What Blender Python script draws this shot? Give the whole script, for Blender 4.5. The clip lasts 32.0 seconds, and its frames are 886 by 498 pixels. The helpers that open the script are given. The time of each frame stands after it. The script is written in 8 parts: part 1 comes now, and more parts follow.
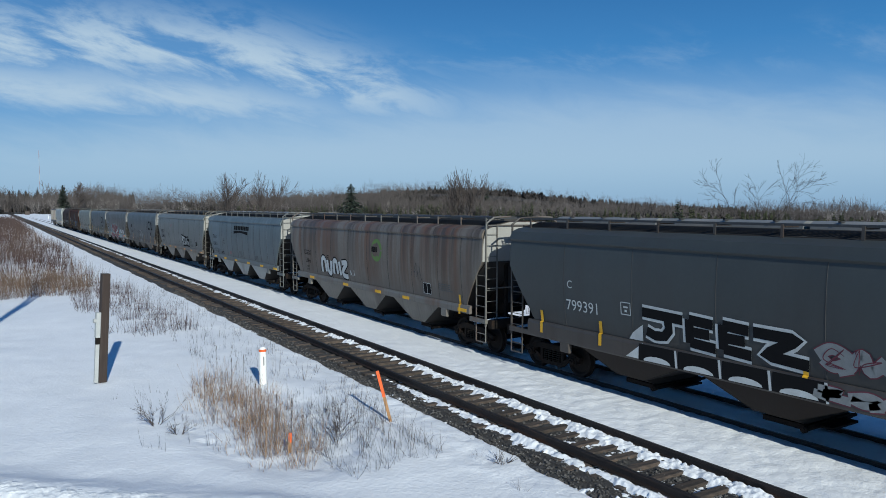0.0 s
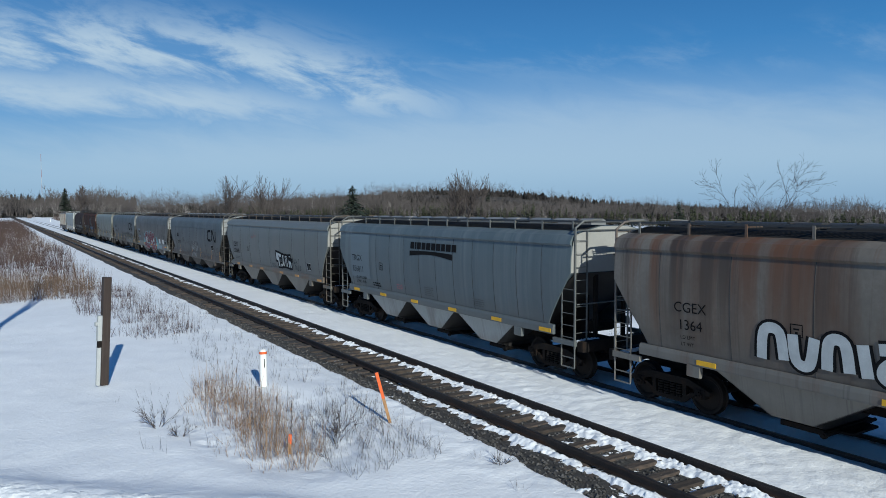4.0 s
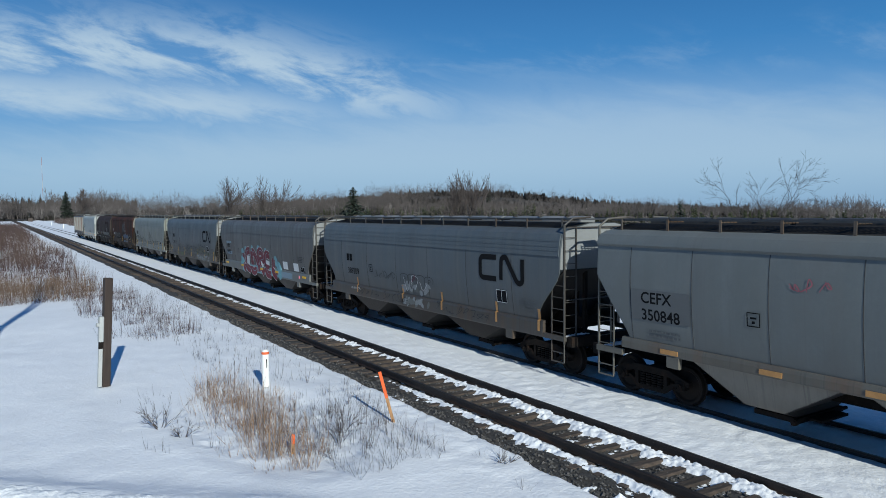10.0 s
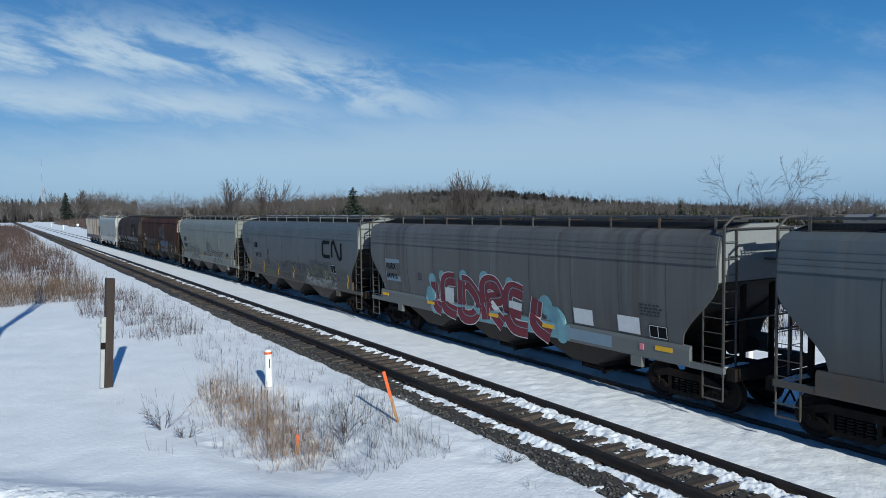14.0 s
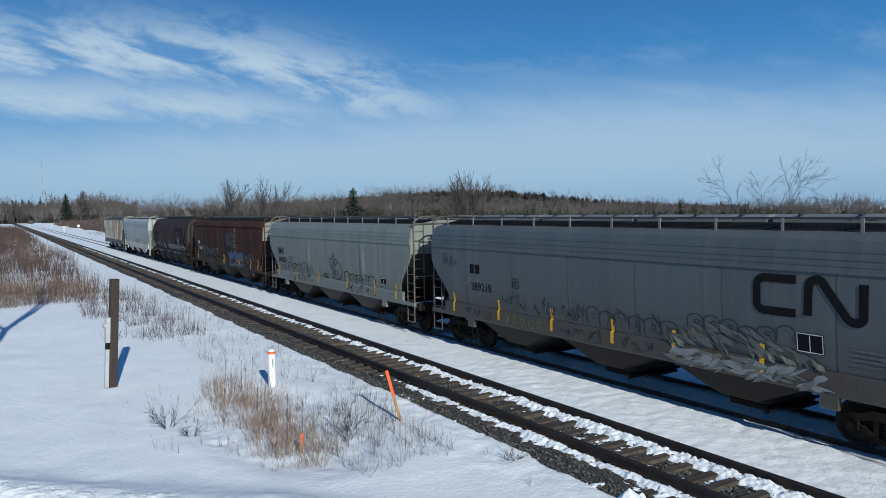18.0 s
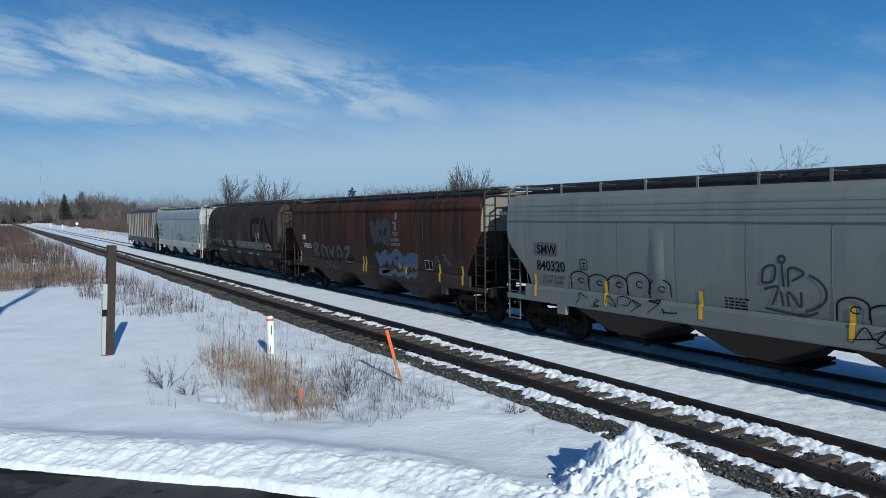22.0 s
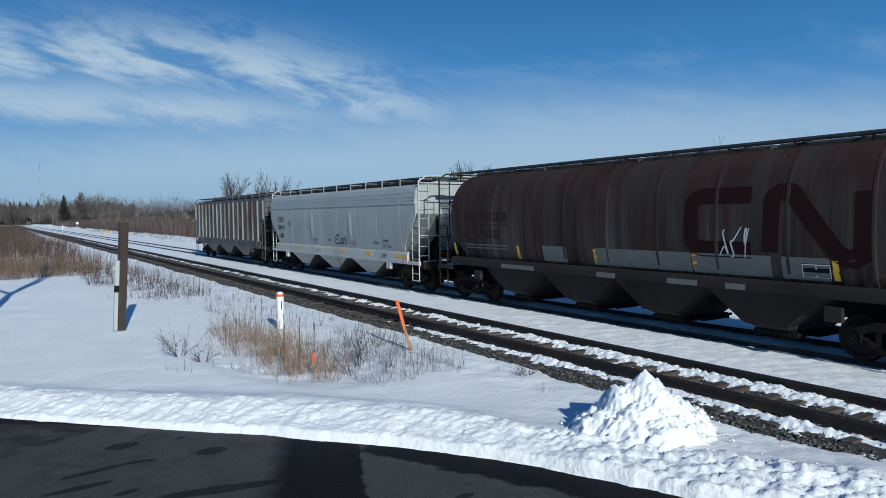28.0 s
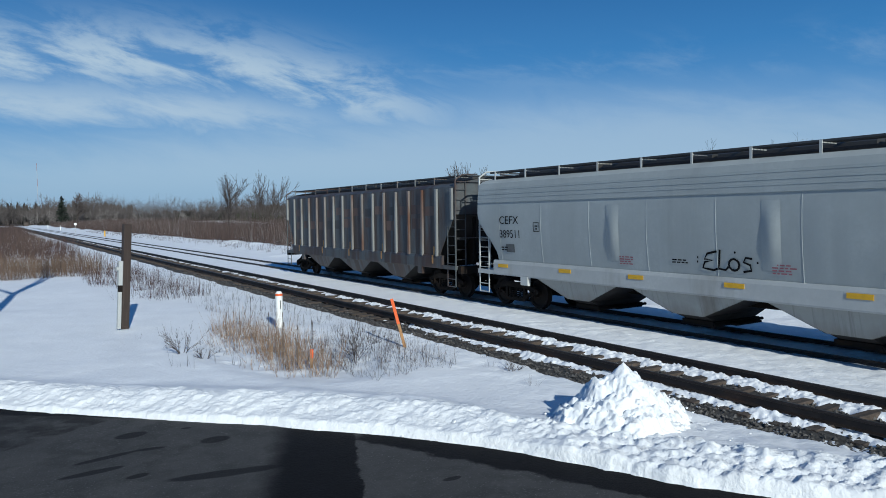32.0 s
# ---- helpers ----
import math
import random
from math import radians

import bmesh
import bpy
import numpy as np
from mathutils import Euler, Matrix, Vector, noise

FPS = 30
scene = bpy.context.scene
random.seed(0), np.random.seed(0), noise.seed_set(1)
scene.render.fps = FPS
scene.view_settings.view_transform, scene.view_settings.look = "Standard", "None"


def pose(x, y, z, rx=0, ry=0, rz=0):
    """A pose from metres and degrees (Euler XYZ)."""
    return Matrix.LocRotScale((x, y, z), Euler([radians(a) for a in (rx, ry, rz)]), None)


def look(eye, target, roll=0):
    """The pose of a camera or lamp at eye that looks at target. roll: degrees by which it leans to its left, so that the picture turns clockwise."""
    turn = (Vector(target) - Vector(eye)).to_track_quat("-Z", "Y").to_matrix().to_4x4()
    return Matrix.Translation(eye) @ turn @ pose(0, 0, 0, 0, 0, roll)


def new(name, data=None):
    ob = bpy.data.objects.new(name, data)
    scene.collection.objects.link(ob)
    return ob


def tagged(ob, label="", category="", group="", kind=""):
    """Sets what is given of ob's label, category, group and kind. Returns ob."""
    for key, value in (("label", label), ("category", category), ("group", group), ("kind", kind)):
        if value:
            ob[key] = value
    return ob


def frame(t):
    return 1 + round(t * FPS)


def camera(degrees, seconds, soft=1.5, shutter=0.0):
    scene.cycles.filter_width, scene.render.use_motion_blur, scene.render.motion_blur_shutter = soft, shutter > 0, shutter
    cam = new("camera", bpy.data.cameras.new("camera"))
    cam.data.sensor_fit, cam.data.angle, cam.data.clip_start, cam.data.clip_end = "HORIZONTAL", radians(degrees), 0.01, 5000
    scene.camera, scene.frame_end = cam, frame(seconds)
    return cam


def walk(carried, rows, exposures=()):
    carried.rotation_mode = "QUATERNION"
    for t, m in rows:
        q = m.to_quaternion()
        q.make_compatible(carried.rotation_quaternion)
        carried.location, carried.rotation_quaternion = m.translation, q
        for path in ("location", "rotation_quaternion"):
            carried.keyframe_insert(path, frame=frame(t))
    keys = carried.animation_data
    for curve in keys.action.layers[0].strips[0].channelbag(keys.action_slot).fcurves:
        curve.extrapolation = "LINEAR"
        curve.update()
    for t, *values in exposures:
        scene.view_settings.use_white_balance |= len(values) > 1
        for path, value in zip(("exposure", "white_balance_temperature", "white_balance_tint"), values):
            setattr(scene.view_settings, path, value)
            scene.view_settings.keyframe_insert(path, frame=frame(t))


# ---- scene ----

cam = camera(64.5, 32.0, soft=0.9)


def aim(x, y, z, yaw, pitch, roll):
    """A camera pose from a place and the degrees of turn to the left from +y, of tilt up and of roll."""
    a, b = radians(yaw), radians(pitch)
    way = Vector((-math.sin(a) * math.cos(b), math.cos(a) * math.cos(b), math.sin(b)))
    eye = Vector((x, y, z))
    return look(eye, eye + way * 50, roll)


walk(cam, [
    (0, aim(-0.090, 0.035, 4.768, -32.67, -3.34, 0.17)),
    (0.5, aim(-0.106, 0.073, 4.786, -32.66, -3.33, 0.12)),
    (1, aim(-0.110, 0.060, 4.789, -32.64, -3.32, 0.08)),
    (1.5, aim(-0.099, -0.013, 4.817, -32.62, -3.31, 0.05)),
    (2, aim(-0.068, -0.062, 4.847, -32.61, -3.30, 0.01)),
    (2.5, aim(-0.055, -0.093, 4.858, -32.59, -3.29, -0.02)),
    (3, aim(-0.075, -0.128, 4.833, -32.56, -3.28, -0.05)),
    (3.5, aim(-0.104, -0.118, 4.813, -32.54, -3.26, -0.08)),
    (5.5, aim(0.045, -0.095, 4.774, -32.49, -3.19, -0.29)),
    (6, aim(0.010, -0.051, 4.781, -32.49, -3.18, -0.29)),
    (6.5, aim(-0.017, -0.038, 4.772, -32.48, -3.18, -0.29)),
    (7, aim(0.005, -0.062, 4.736, -32.47, -3.17, -0.31)),
    (7.5, aim(-0.007, -0.060, 4.735, -32.47, -3.17, -0.33)),
    (8, aim(-0.049, -0.044, 4.738, -32.46, -3.17, -0.35)),
    (8.5, aim(-0.082, -0.016, 4.726, -32.46, -3.16, -0.37)),
    (9, aim(-0.085, -0.007, 4.729, -32.45, -3.16, -0.41)),
    (9.5, aim(-0.060, -0.009, 4.748, -32.45, -3.16, -0.45)),
    (10, aim(-0.070, -0.011, 4.728, -32.45, -3.16, -0.48)),
    (10.5, aim(-0.108, 0.005, 4.712, -32.44, -3.16, -0.51)),
    (11, aim(-0.142, 0.001, 4.730, -32.44, -3.16, -0.54)),
    (11.5, aim(-0.154, -0.012, 4.736, -32.44, -3.16, -0.57)),
    (12, aim(-0.149, -0.042, 4.742, -32.44, -3.16, -0.60)),
    (12.5, aim(-0.135, -0.041, 4.739, -32.45, -3.17, -0.61)),
    (13, aim(-0.119, 0.019, 4.728, -32.45, -3.17, -0.64)),
    (13.5, aim(-0.118, 0.082, 4.710, -32.46, -3.17, -0.66)),
    (14, aim(-0.110, 0.099, 4.698, -32.46, -3.16, -0.67)),
    (14.5, aim(-0.121, 0.121, 4.696, -32.47, -3.16, -0.69)),
    (16.5, aim(-0.099, 0.081, 4.706, -32.47, -3.17, -0.82)),
    (17, aim(-0.134, 0.030, 4.693, -32.46, -3.17, -0.82)),
    (17.5, aim(-0.188, 0.008, 4.693, -32.45, -3.16, -0.81)),
    (18, aim(-0.234, -0.013, 4.706, -32.45, -3.14, -0.79)),
    (18.5, aim(-0.241, -0.017, 4.713, -32.46, -3.12, -0.78)),
    (19, aim(-0.198, 0.001, 4.663, -32.47, -3.10, -0.74)),
    (19.5, aim(-0.179, 0.009, 4.535, -32.48, -3.07, -0.72)),
    (20, aim(-0.191, 0.028, 4.371, -32.50, -3.04, -0.71)),
    (20.5, aim(-0.207, 0.033, 4.225, -32.52, -3.01, -0.68)),
    (21, aim(-0.215, 0.059, 4.092, -32.53, -3.00, -0.72)),
    (21.5, aim(-0.218, 0.099, 3.923, -32.54, -2.97, -0.72)),
    (22, aim(-0.211, 0.139, 3.677, -32.54, -2.95, -0.70)),
    (22.5, aim(-0.176, 0.165, 3.386, -32.55, -2.93, -0.70)),
    (23, aim(-0.164, 0.186, 3.151, -32.55, -2.94, -0.70)),
    (23.5, aim(-0.145, 0.210, 3.010, -32.56, -2.92, -0.70)),
    (24, aim(-0.133, 0.199, 2.978, -32.56, -2.92, -0.70)),
    (24.5, aim(-0.130, 0.151, 2.993, -32.58, -2.90, -0.64)),
    (25, aim(-0.123, 0.120, 2.996, -32.59, -2.90, -0.65)),
    (25.5, aim(-0.128, 0.094, 2.984, -32.60, -2.88, -0.65)),
    (27.5, aim(-0.555, 0.060, 2.996, -32.63, -2.75, -0.68)),
    (28, aim(-0.607, -0.016, 2.962, -32.63, -2.73, -0.65)),
    (28.5, aim(-0.505, -0.196, 2.948, -32.63, -2.73, -0.67)),
    (29, aim(-0.232, -0.510, 2.942, -32.64, -2.72, -0.69)),
    (29.5, aim(0.018, -0.793, 2.925, -32.65, -2.71, -0.69)),
    (30, aim(0.096, -0.926, 2.913, -32.67, -2.70, -0.70)),
    (30.5, aim(0.054, -0.960, 2.914, -32.69, -2.71, -0.72)),
    (31, aim(-0.138, -0.965, 2.933, -32.72, -2.69, -0.72)),
    (31.5, aim(-0.460, -0.853, 2.955, -32.76, -2.68, -0.70)),
    (32, aim(-0.852, -0.618, 2.989, -32.80, -2.67, -0.67)),
], exposures=[(0, 0.02, 6150, 1), (19, 0.02, 6150, 1), (23, -0.08, 6060, 1), (32, -0.09, 6060, 1)])

# how far the train has rolled towards the camera, in metres
RUN = [(0, -0.00), (2, 11.38), (4, 22.75), (6, 34.12), (8, 45.48), (10, 56.84), (12, 68.20), (14, 79.54), (16, 90.89), (18, 102.23), (20, 113.56), (22, 124.32), (24, 135.08), (26, 145.84), (28, 156.42), (30, 166.91), (32, 177.41)]


# ---- light ----
SUN_AZ = 10.2       # degrees by which the shadows turn from +y towards +x
SUN_EL = 26.0
sun_way = Vector((math.sin(radians(SUN_AZ)) * math.cos(radians(SUN_EL)),
                  math.cos(radians(SUN_AZ)) * math.cos(radians(SUN_EL)), -math.sin(radians(SUN_EL))))
sun = new("sun", bpy.data.lights.new("sun", "SUN"))
sun.data.energy, sun.data.angle, sun.data.color = 4.35, radians(0.55), (1.0, 0.955, 0.885)
sun.matrix_world = look((-20, -90, 60), Vector((-20, -90, 60)) + sun_way)

world = bpy.data.worlds.new("sky")
scene.world = world
world.use_nodes = True
wn, wl = world.node_tree.nodes, world.node_tree.links
wn.clear()


def wnode(kind, **props):
    n = wn.new(kind)
    for k, v in props.items():
        n.inputs[k].default_value = v
    return n


def wmath(op, a, b=None, c=None):
    n = wn.new("ShaderNodeMath")
    n.operation = op
    for i, v in enumerate((a, b, c)):
        if v is None:
            continue
        if isinstance(v, (int, float)):
            n.inputs[i].default_value = v
        else:
            wl.new(v, n.inputs[i])
    return n.outputs[0]


def wramp(value, lo, hi):
    n = wn.new("ShaderNodeMapRange")
    n.interpolation_type = "SMOOTHSTEP"
    wl.new(value, n.inputs[0])
    n.inputs[1].default_value, n.inputs[2].default_value = lo, hi
    return n.outputs[0]


sky = wn.new("ShaderNodeTexSky")
sky.sky_type, sky.sun_disc = "NISHITA", False
sky.sun_elevation, sky.sun_rotation = radians(SUN_EL), radians(180 + SUN_AZ)
sky.air_density, sky.dust_density, sky.ozone_density, sky.altitude = 1.0, 0.3, 2.5, 200
coord = wn.new("ShaderNodeTexCoord")
parts_ = wn.new("ShaderNodeSeparateXYZ")
wl.new(coord.outputs["Generated"], parts_.inputs[0])
dx, dy, dz = parts_.outputs
azim = wmath("ARCTAN2", dx, dy)                    # 0 along +y, growing to +x
flat = wn.new("ShaderNodeCombineXYZ")
wl.new(wmath("ADD", wmath("MULTIPLY", azim, 3.2), wmath("MULTIPLY", dz, 3.0)), flat.inputs[0])
wl.new(wmath("ADD", wmath("MULTIPLY", dz, 17.0), wmath("MULTIPLY", azim, 1.4)), flat.inputs[1])
# the azimuth wraps behind, where a third axis keeps the noise seamless
wl.new(wmath("MULTIPLY", dy, 1.5), flat.inputs[2])


def cloud_noise(scale, turn, stretch, detail, rough, seed):
    m = wn.new("ShaderNodeMapping")
    m.inputs["Rotation"].default_value[2] = radians(turn)
    m.inputs["Scale"].default_value = (scale, scale * stretch, 1)
    m.inputs["Location"].default_value = (seed, seed * 0.7, seed)
    wl.new(flat.outputs[0], m.inputs[0])
    n = wnode("ShaderNodeTexNoise", Scale=1.0, Detail=detail, Roughness=rough, Distortion=0.35)
    wl.new(m.outputs[0], n.inputs["Vector"])
    return n.outputs[0]


veil = cloud_noise(0.7, 0, 0.6, 3, 0.5, 3.1)
torn = cloud_noise(2.6, -14, 0.5, 9, 0.64, 5.3)


def bell(x):
    return wmath("POWER", 2.718, wmath("MULTIPLY", wmath("MULTIPLY", x, x), -1.0))


def arch_line(top, at, bend):
    """A height that falls away on both sides of a bearing."""
    d = wmath("SUBTRACT", azim, at)
    return wmath("SUBTRACT", top, wmath("MULTIPLY", wmath("MULTIPLY", d, d), bend))


warp = wmath("ADD", wmath("MULTIPLY", wmath("SUBTRACT", torn, 0.5), 0.075), wmath("MULTIPLY", wmath("SUBTRACT", veil, 0.5), 0.05))
lifted = wmath("ADD", dz, warp)
# a smooth high veil all round, a long plain band and a torn streaky one above it over the far end of the track
veil_cover = wmath("MULTIPLY", wramp(wmath("SUBTRACT", arch_line(0.168, 0.70, 0.16), lifted), -0.035, 0.075), 0.55)
along_b = wmath("MULTIPLY", wramp(azim, -0.35, -0.02), wramp(azim, 0.74, 0.40))
band_b = wmath("MULTIPLY", bell(wmath("DIVIDE", wmath("SUBTRACT", lifted, arch_line(0.208, 0.18, 0.42)), 0.040)), along_b)
band_b = wmath("MULTIPLY", band_b, wmath("ADD", wmath("MULTIPLY", wramp(torn, 0.38, 0.62), 0.78), 0.10))
along_a = wmath("MULTIPLY", wramp(azim, -0.6, -0.1), wramp(azim, 0.62, 0.20))
band_a = wmath("MULTIPLY", bell(wmath("DIVIDE", wmath("SUBTRACT", lifted, arch_line(0.147, 0.10, 0.12)), 0.023)), along_a)
band_a = wmath("MULTIPLY", band_a, wmath("ADD", wmath("MULTIPLY", wramp(torn, 0.34, 0.60), 0.30), 0.50))
faint = wmath("MULTIPLY", wmath("MULTIPLY", wramp(torn, 0.46, 0.70), bell(wmath("DIVIDE", wmath("SUBTRACT", dz, 0.195), 0.03))), 0.16)
low = wramp(dz, -0.03, 0.08)
cover = wmath("MULTIPLY", wmath("MAXIMUM", wmath("MAXIMUM", wmath("ADD", veil_cover, faint), band_a), band_b), low)
# clear-air colours over height, deepening upwards, over the physical sky
ramp = wn.new("ShaderNodeValToRGB")
wl.new(dz, ramp.inputs[0])
while len(ramp.color_ramp.elements) < 6:
    ramp.color_ramp.elements.new(0.5)
for el, (at, col) in zip(ramp.color_ramp.elements, ((0.0, (0.19, 0.345, 0.57)), (0.06, (0.18, 0.355, 0.60)), (0.14, (0.105, 0.28, 0.58)), (0.22, (0.045, 0.20, 0.49)), (0.32, (0.022, 0.125, 0.36)), (0.8, (0.012, 0.06, 0.20)))):
    el.position, el.color = at, (*col, 1)
clear = wn.new("ShaderNodeMix")
clear.data_type = "RGBA"
clear.inputs["Factor"].default_value = 0.9
wl.new(sky.outputs[0], clear.inputs[6])
scaled = wn.new("ShaderNodeMix")
scaled.data_type, scaled.blend_type, scaled.clamp_result = "RGBA", "MULTIPLY", False
scaled.inputs["Factor"].default_value = 1.0
wl.new(ramp.outputs[0], scaled.inputs[6])
scaled.inputs[7].default_value = (10, 10, 10, 1)
wl.new(scaled.outputs[2], clear.inputs[7])
mix = wn.new("ShaderNodeMix")
mix.data_type = "RGBA"
wl.new(cover, mix.inputs["Factor"])
wl.new(clear.outputs[2], mix.inputs[6])
mix.inputs[7].default_value = (5.2, 6.1, 7.2, 1)
back = wn.new("ShaderNodeBackground")
back.inputs["Strength"].default_value = 0.10
wl.new(mix.outputs[2], back.inputs[0])
wout = wn.new("ShaderNodeOutputWorld")
wl.new(back.outputs[0], wout.inputs[0])


# ---- materials ----
def paint(name, color, rough=0.55, metal=0.0, vary=0.12, scale=3.0, bump=0.15, bump_scale=40.0, grime=None, grime_at=(0.55, 0.75),
          grime_scale=(1, 1, 1), second=None, island=0.0, thing=0.0, spec=0.5, coord_kind="Object", speck=None, dist=0.02):
    """A node material: base colour varied at two scales, grime or rust in a second noise, fine relief."""
    m = bpy.data.materials.new(name)
    m.use_nodes = True
    nt = m.node_tree
    n, l = nt.nodes, nt.links
    bsdf = n["Principled BSDF"]
    bsdf.inputs["Roughness"].default_value, bsdf.inputs["Metallic"].default_value = rough, metal
    bsdf.inputs["Specular IOR Level"].default_value = spec
    tc = n.new("ShaderNodeTexCoord")

    def noise_at(sc, detail, stretch=(1, 1, 1)):
        mp = n.new("ShaderNodeMapping")
        mp.inputs["Scale"].default_value = stretch
        l.new(tc.outputs[coord_kind], mp.inputs[0])
        t = n.new("ShaderNodeTexNoise")
        t.inputs["Scale"].default_value, t.inputs["Detail"].default_value, t.inputs["Roughness"].default_value = sc, detail, 0.6
        l.new(mp.outputs[0], t.inputs["Vector"])
        return t.outputs[0]

    def mixed(kind, fac, a, b):
        x = n.new("ShaderNodeMix")
        x.data_type, x.blend_type = "RGBA", kind
        for sock, v in ((x.inputs["Factor"], fac), (x.inputs[6], a), (x.inputs[7], b)):
            if isinstance(v, (int, float)):
                sock.default_value = v
            elif isinstance(v, tuple):
                sock.default_value = (*v[:3], 1)
            else:
                l.new(v, sock)
        return x.outputs[2]

    def span(value, lo, hi, a=0.0, b=1.0):
        r = n.new("ShaderNodeMapRange")
        l.new(value, r.inputs[0])
        for i, v in enumerate((lo, hi, a, b)):
            r.inputs[i + 1].default_value = v
        return r.outputs[0]

    large, fine = noise_at(scale, 4), noise_at(scale * 14, 3)
    dark = tuple(c * (1 - vary) for c in color)
    light = tuple(min(1, c * (1 + vary)) for c in color)
    col = mixed("MIX", span(large, 0.3, 0.7), dark, light)
    col = mixed("MIX", span(fine, 0.35, 0.65, 0, 0.5), col, tuple(c * (1 - vary * 0.9) for c in color))
    if second:
        col = mixed("MIX", span(noise_at(scale * 2.3, 5), 0.48, 0.62), col, second)
    if grime:
        g = span(noise_at(1.0, 6, grime_scale), *grime_at)
        col = mixed("MIX", g, col, grime)
    if speck:
        col = mixed("MIX", span(noise_at(bump_scale * 1.5, 2), 0.62, 0.7), col, speck)
    if thing:
        oi = n.new("ShaderNodeObjectInfo")
        col = mixed("MULTIPLY", 1.0, col, mixed("MIX", oi.outputs["Random"], (1 - thing,) * 3, (1 + thing,) * 3))
    if island:
        ge = n.new("ShaderNodeNewGeometry")
        col = mixed("MULTIPLY", 1.0, col, mixed("MIX", ge.outputs["Random Per Island"], (1 - island,) * 3, (1 + island,) * 3))
    l.new(col, bsdf.inputs["Base Color"])
    l.new(span(large, 0.2, 0.8, max(0.02, rough - 0.1), min(1, rough + 0.12)), bsdf.inputs["Roughness"])
    if bump:
        b = n.new("ShaderNodeBump")
        b.inputs["Strength"].default_value, b.inputs["Distance"].default_value = bump, dist
        l.new(noise_at(bump_scale, 5), b.inputs["Height"])
        l.new(b.outputs[0], bsdf.inputs["Normal"])
    return m


SNOW = paint("snow", (0.87, 0.88, 0.90), 0.6, vary=0.05, scale=0.8, bump=0.48, bump_scale=11, spec=0.3, dist=0.04)
SNOW_PILE = paint("ploughed_snow", (0.85, 0.865, 0.88), 0.6, vary=0.05, scale=2.5, bump=0.7, bump_scale=14, spec=0.3, dist=0.04, grime=(0.6, 0.58, 0.55), grime_at=(0.62, 0.8), grime_scale=(2, 2, 2))
ASPHALT = paint("asphalt", (0.066, 0.065, 0.065), 0.9, spec=0.15, vary=0.22, scale=0.9, bump=0.8, bump_scale=26, second=(0.048, 0.048, 0.048), speck=(0.13, 0.13, 0.13))
BALLAST = paint("ballast", (0.062, 0.058, 0.055), 0.9, vary=0.35, scale=4, bump=1.0, bump_scale=28, dist=0.05, second=(0.028, 0.024, 0.022), grime=(0.056, 0.051, 0.047), grime_scale=(0.6, 0.6, 0.6))
STONE = paint("crushed_stone", (0.085, 0.08, 0.076), 0.9, vary=0.25, scale=8, bump=0.4, bump_scale=60, island=0.55)
TIE = paint("weathered_tie", (0.078, 0.058, 0.046), 0.9, vary=0.3, scale=3, bump=0.8, bump_scale=25, thing=0.3, grime=(0.035, 0.028, 0.024), grime_at=(0.44, 0.58), grime_scale=(2.5, 9, 3))
RAIL = paint("rail_steel", (0.035, 0.027, 0.024), 0.55, metal=0.4, vary=0.3, scale=2, bump=0.3, bump_scale=60, grime=(0.07, 0.035, 0.02), grime_scale=(1, 0.6, 1))
RAILTOP = paint("polished_rail", (0.055, 0.052, 0.052), 0.42, metal=0.7, vary=0.2, scale=1, bump=0.05)
WOOD = paint("grey_wood", (0.040, 0.027, 0.022), 0.85, vary=0.25, scale=2, bump=0.8, bump_scale=12, grime=(0.055, 0.042, 0.036), grime_at=(0.52, 0.7), grime_scale=(14, 14, 0.9))
BOXGREY = paint("grey_metal", (0.42, 0.43, 0.42), 0.5, vary=0.1, scale=3, bump=0.1)
WHITE = paint("white_plastic", (0.8, 0.8, 0.78), 0.45, vary=0.05, scale=3, bump=0.05)
ORANGE = paint("orange_paint", (0.75, 0.13, 0.03), 0.6, vary=0.15, scale=9, bump=0.3, bump_scale=30)
RAWWOOD = paint("raw_stake", (0.4, 0.22, 0.1), 0.8, vary=0.2, scale=6, bump=0.4, bump_scale=25)
REED = paint("dry_reed", (0.245, 0.163, 0.105), 0.85, vary=0.2, scale=1.2, bump=0, island=0.45)
TANBRUSH = paint("dull_grass", (0.145, 0.098, 0.068), 0.85, vary=0.3, scale=0.15, bump=0, island=0.5)
REED_RED = paint("red_dogwood", (0.070, 0.041, 0.035), 0.85, vary=0.25, scale=1, bump=0, island=0.45)
SHRUB = paint("brown_shrub", (0.075, 0.05, 0.043), 0.9, vary=0.3, scale=0.12, bump=0, island=0.5, coord_kind="Object")
TWIG = paint("twig", (0.072, 0.058, 0.052), 0.9, vary=0.2, scale=2, bump=0, island=0.25)
BARK = paint("bark", (0.08, 0.064, 0.055), 0.9, vary=0.3, scale=3, bump=0.6, bump_scale=20)
WOODS = paint("bare_woods", (0.096, 0.083, 0.078), 0.95, vary=0.35, scale=0.03, bump=0, island=0.5)
BIRCH = paint("birch_stem", (0.27, 0.245, 0.23), 0.9, vary=0.2, scale=0.05, bump=0, island=0.35)
NEEDLE = paint("needles", (0.022, 0.032, 0.02), 0.8, vary=0.3, scale=0.4, bump=0, island=0.4)
FLOORWOOD = paint("woods_floor", (0.044, 0.038, 0.035), 0.95, vary=0.4, scale=0.08, bump=0.6, bump_scale=0.6, second=(0.036, 0.037, 0.022), dist=1.5, grime=(0.092, 0.082, 0.076), grime_at=(0.56, 0.66), grime_scale=(0.9, 0.9, 0.04))
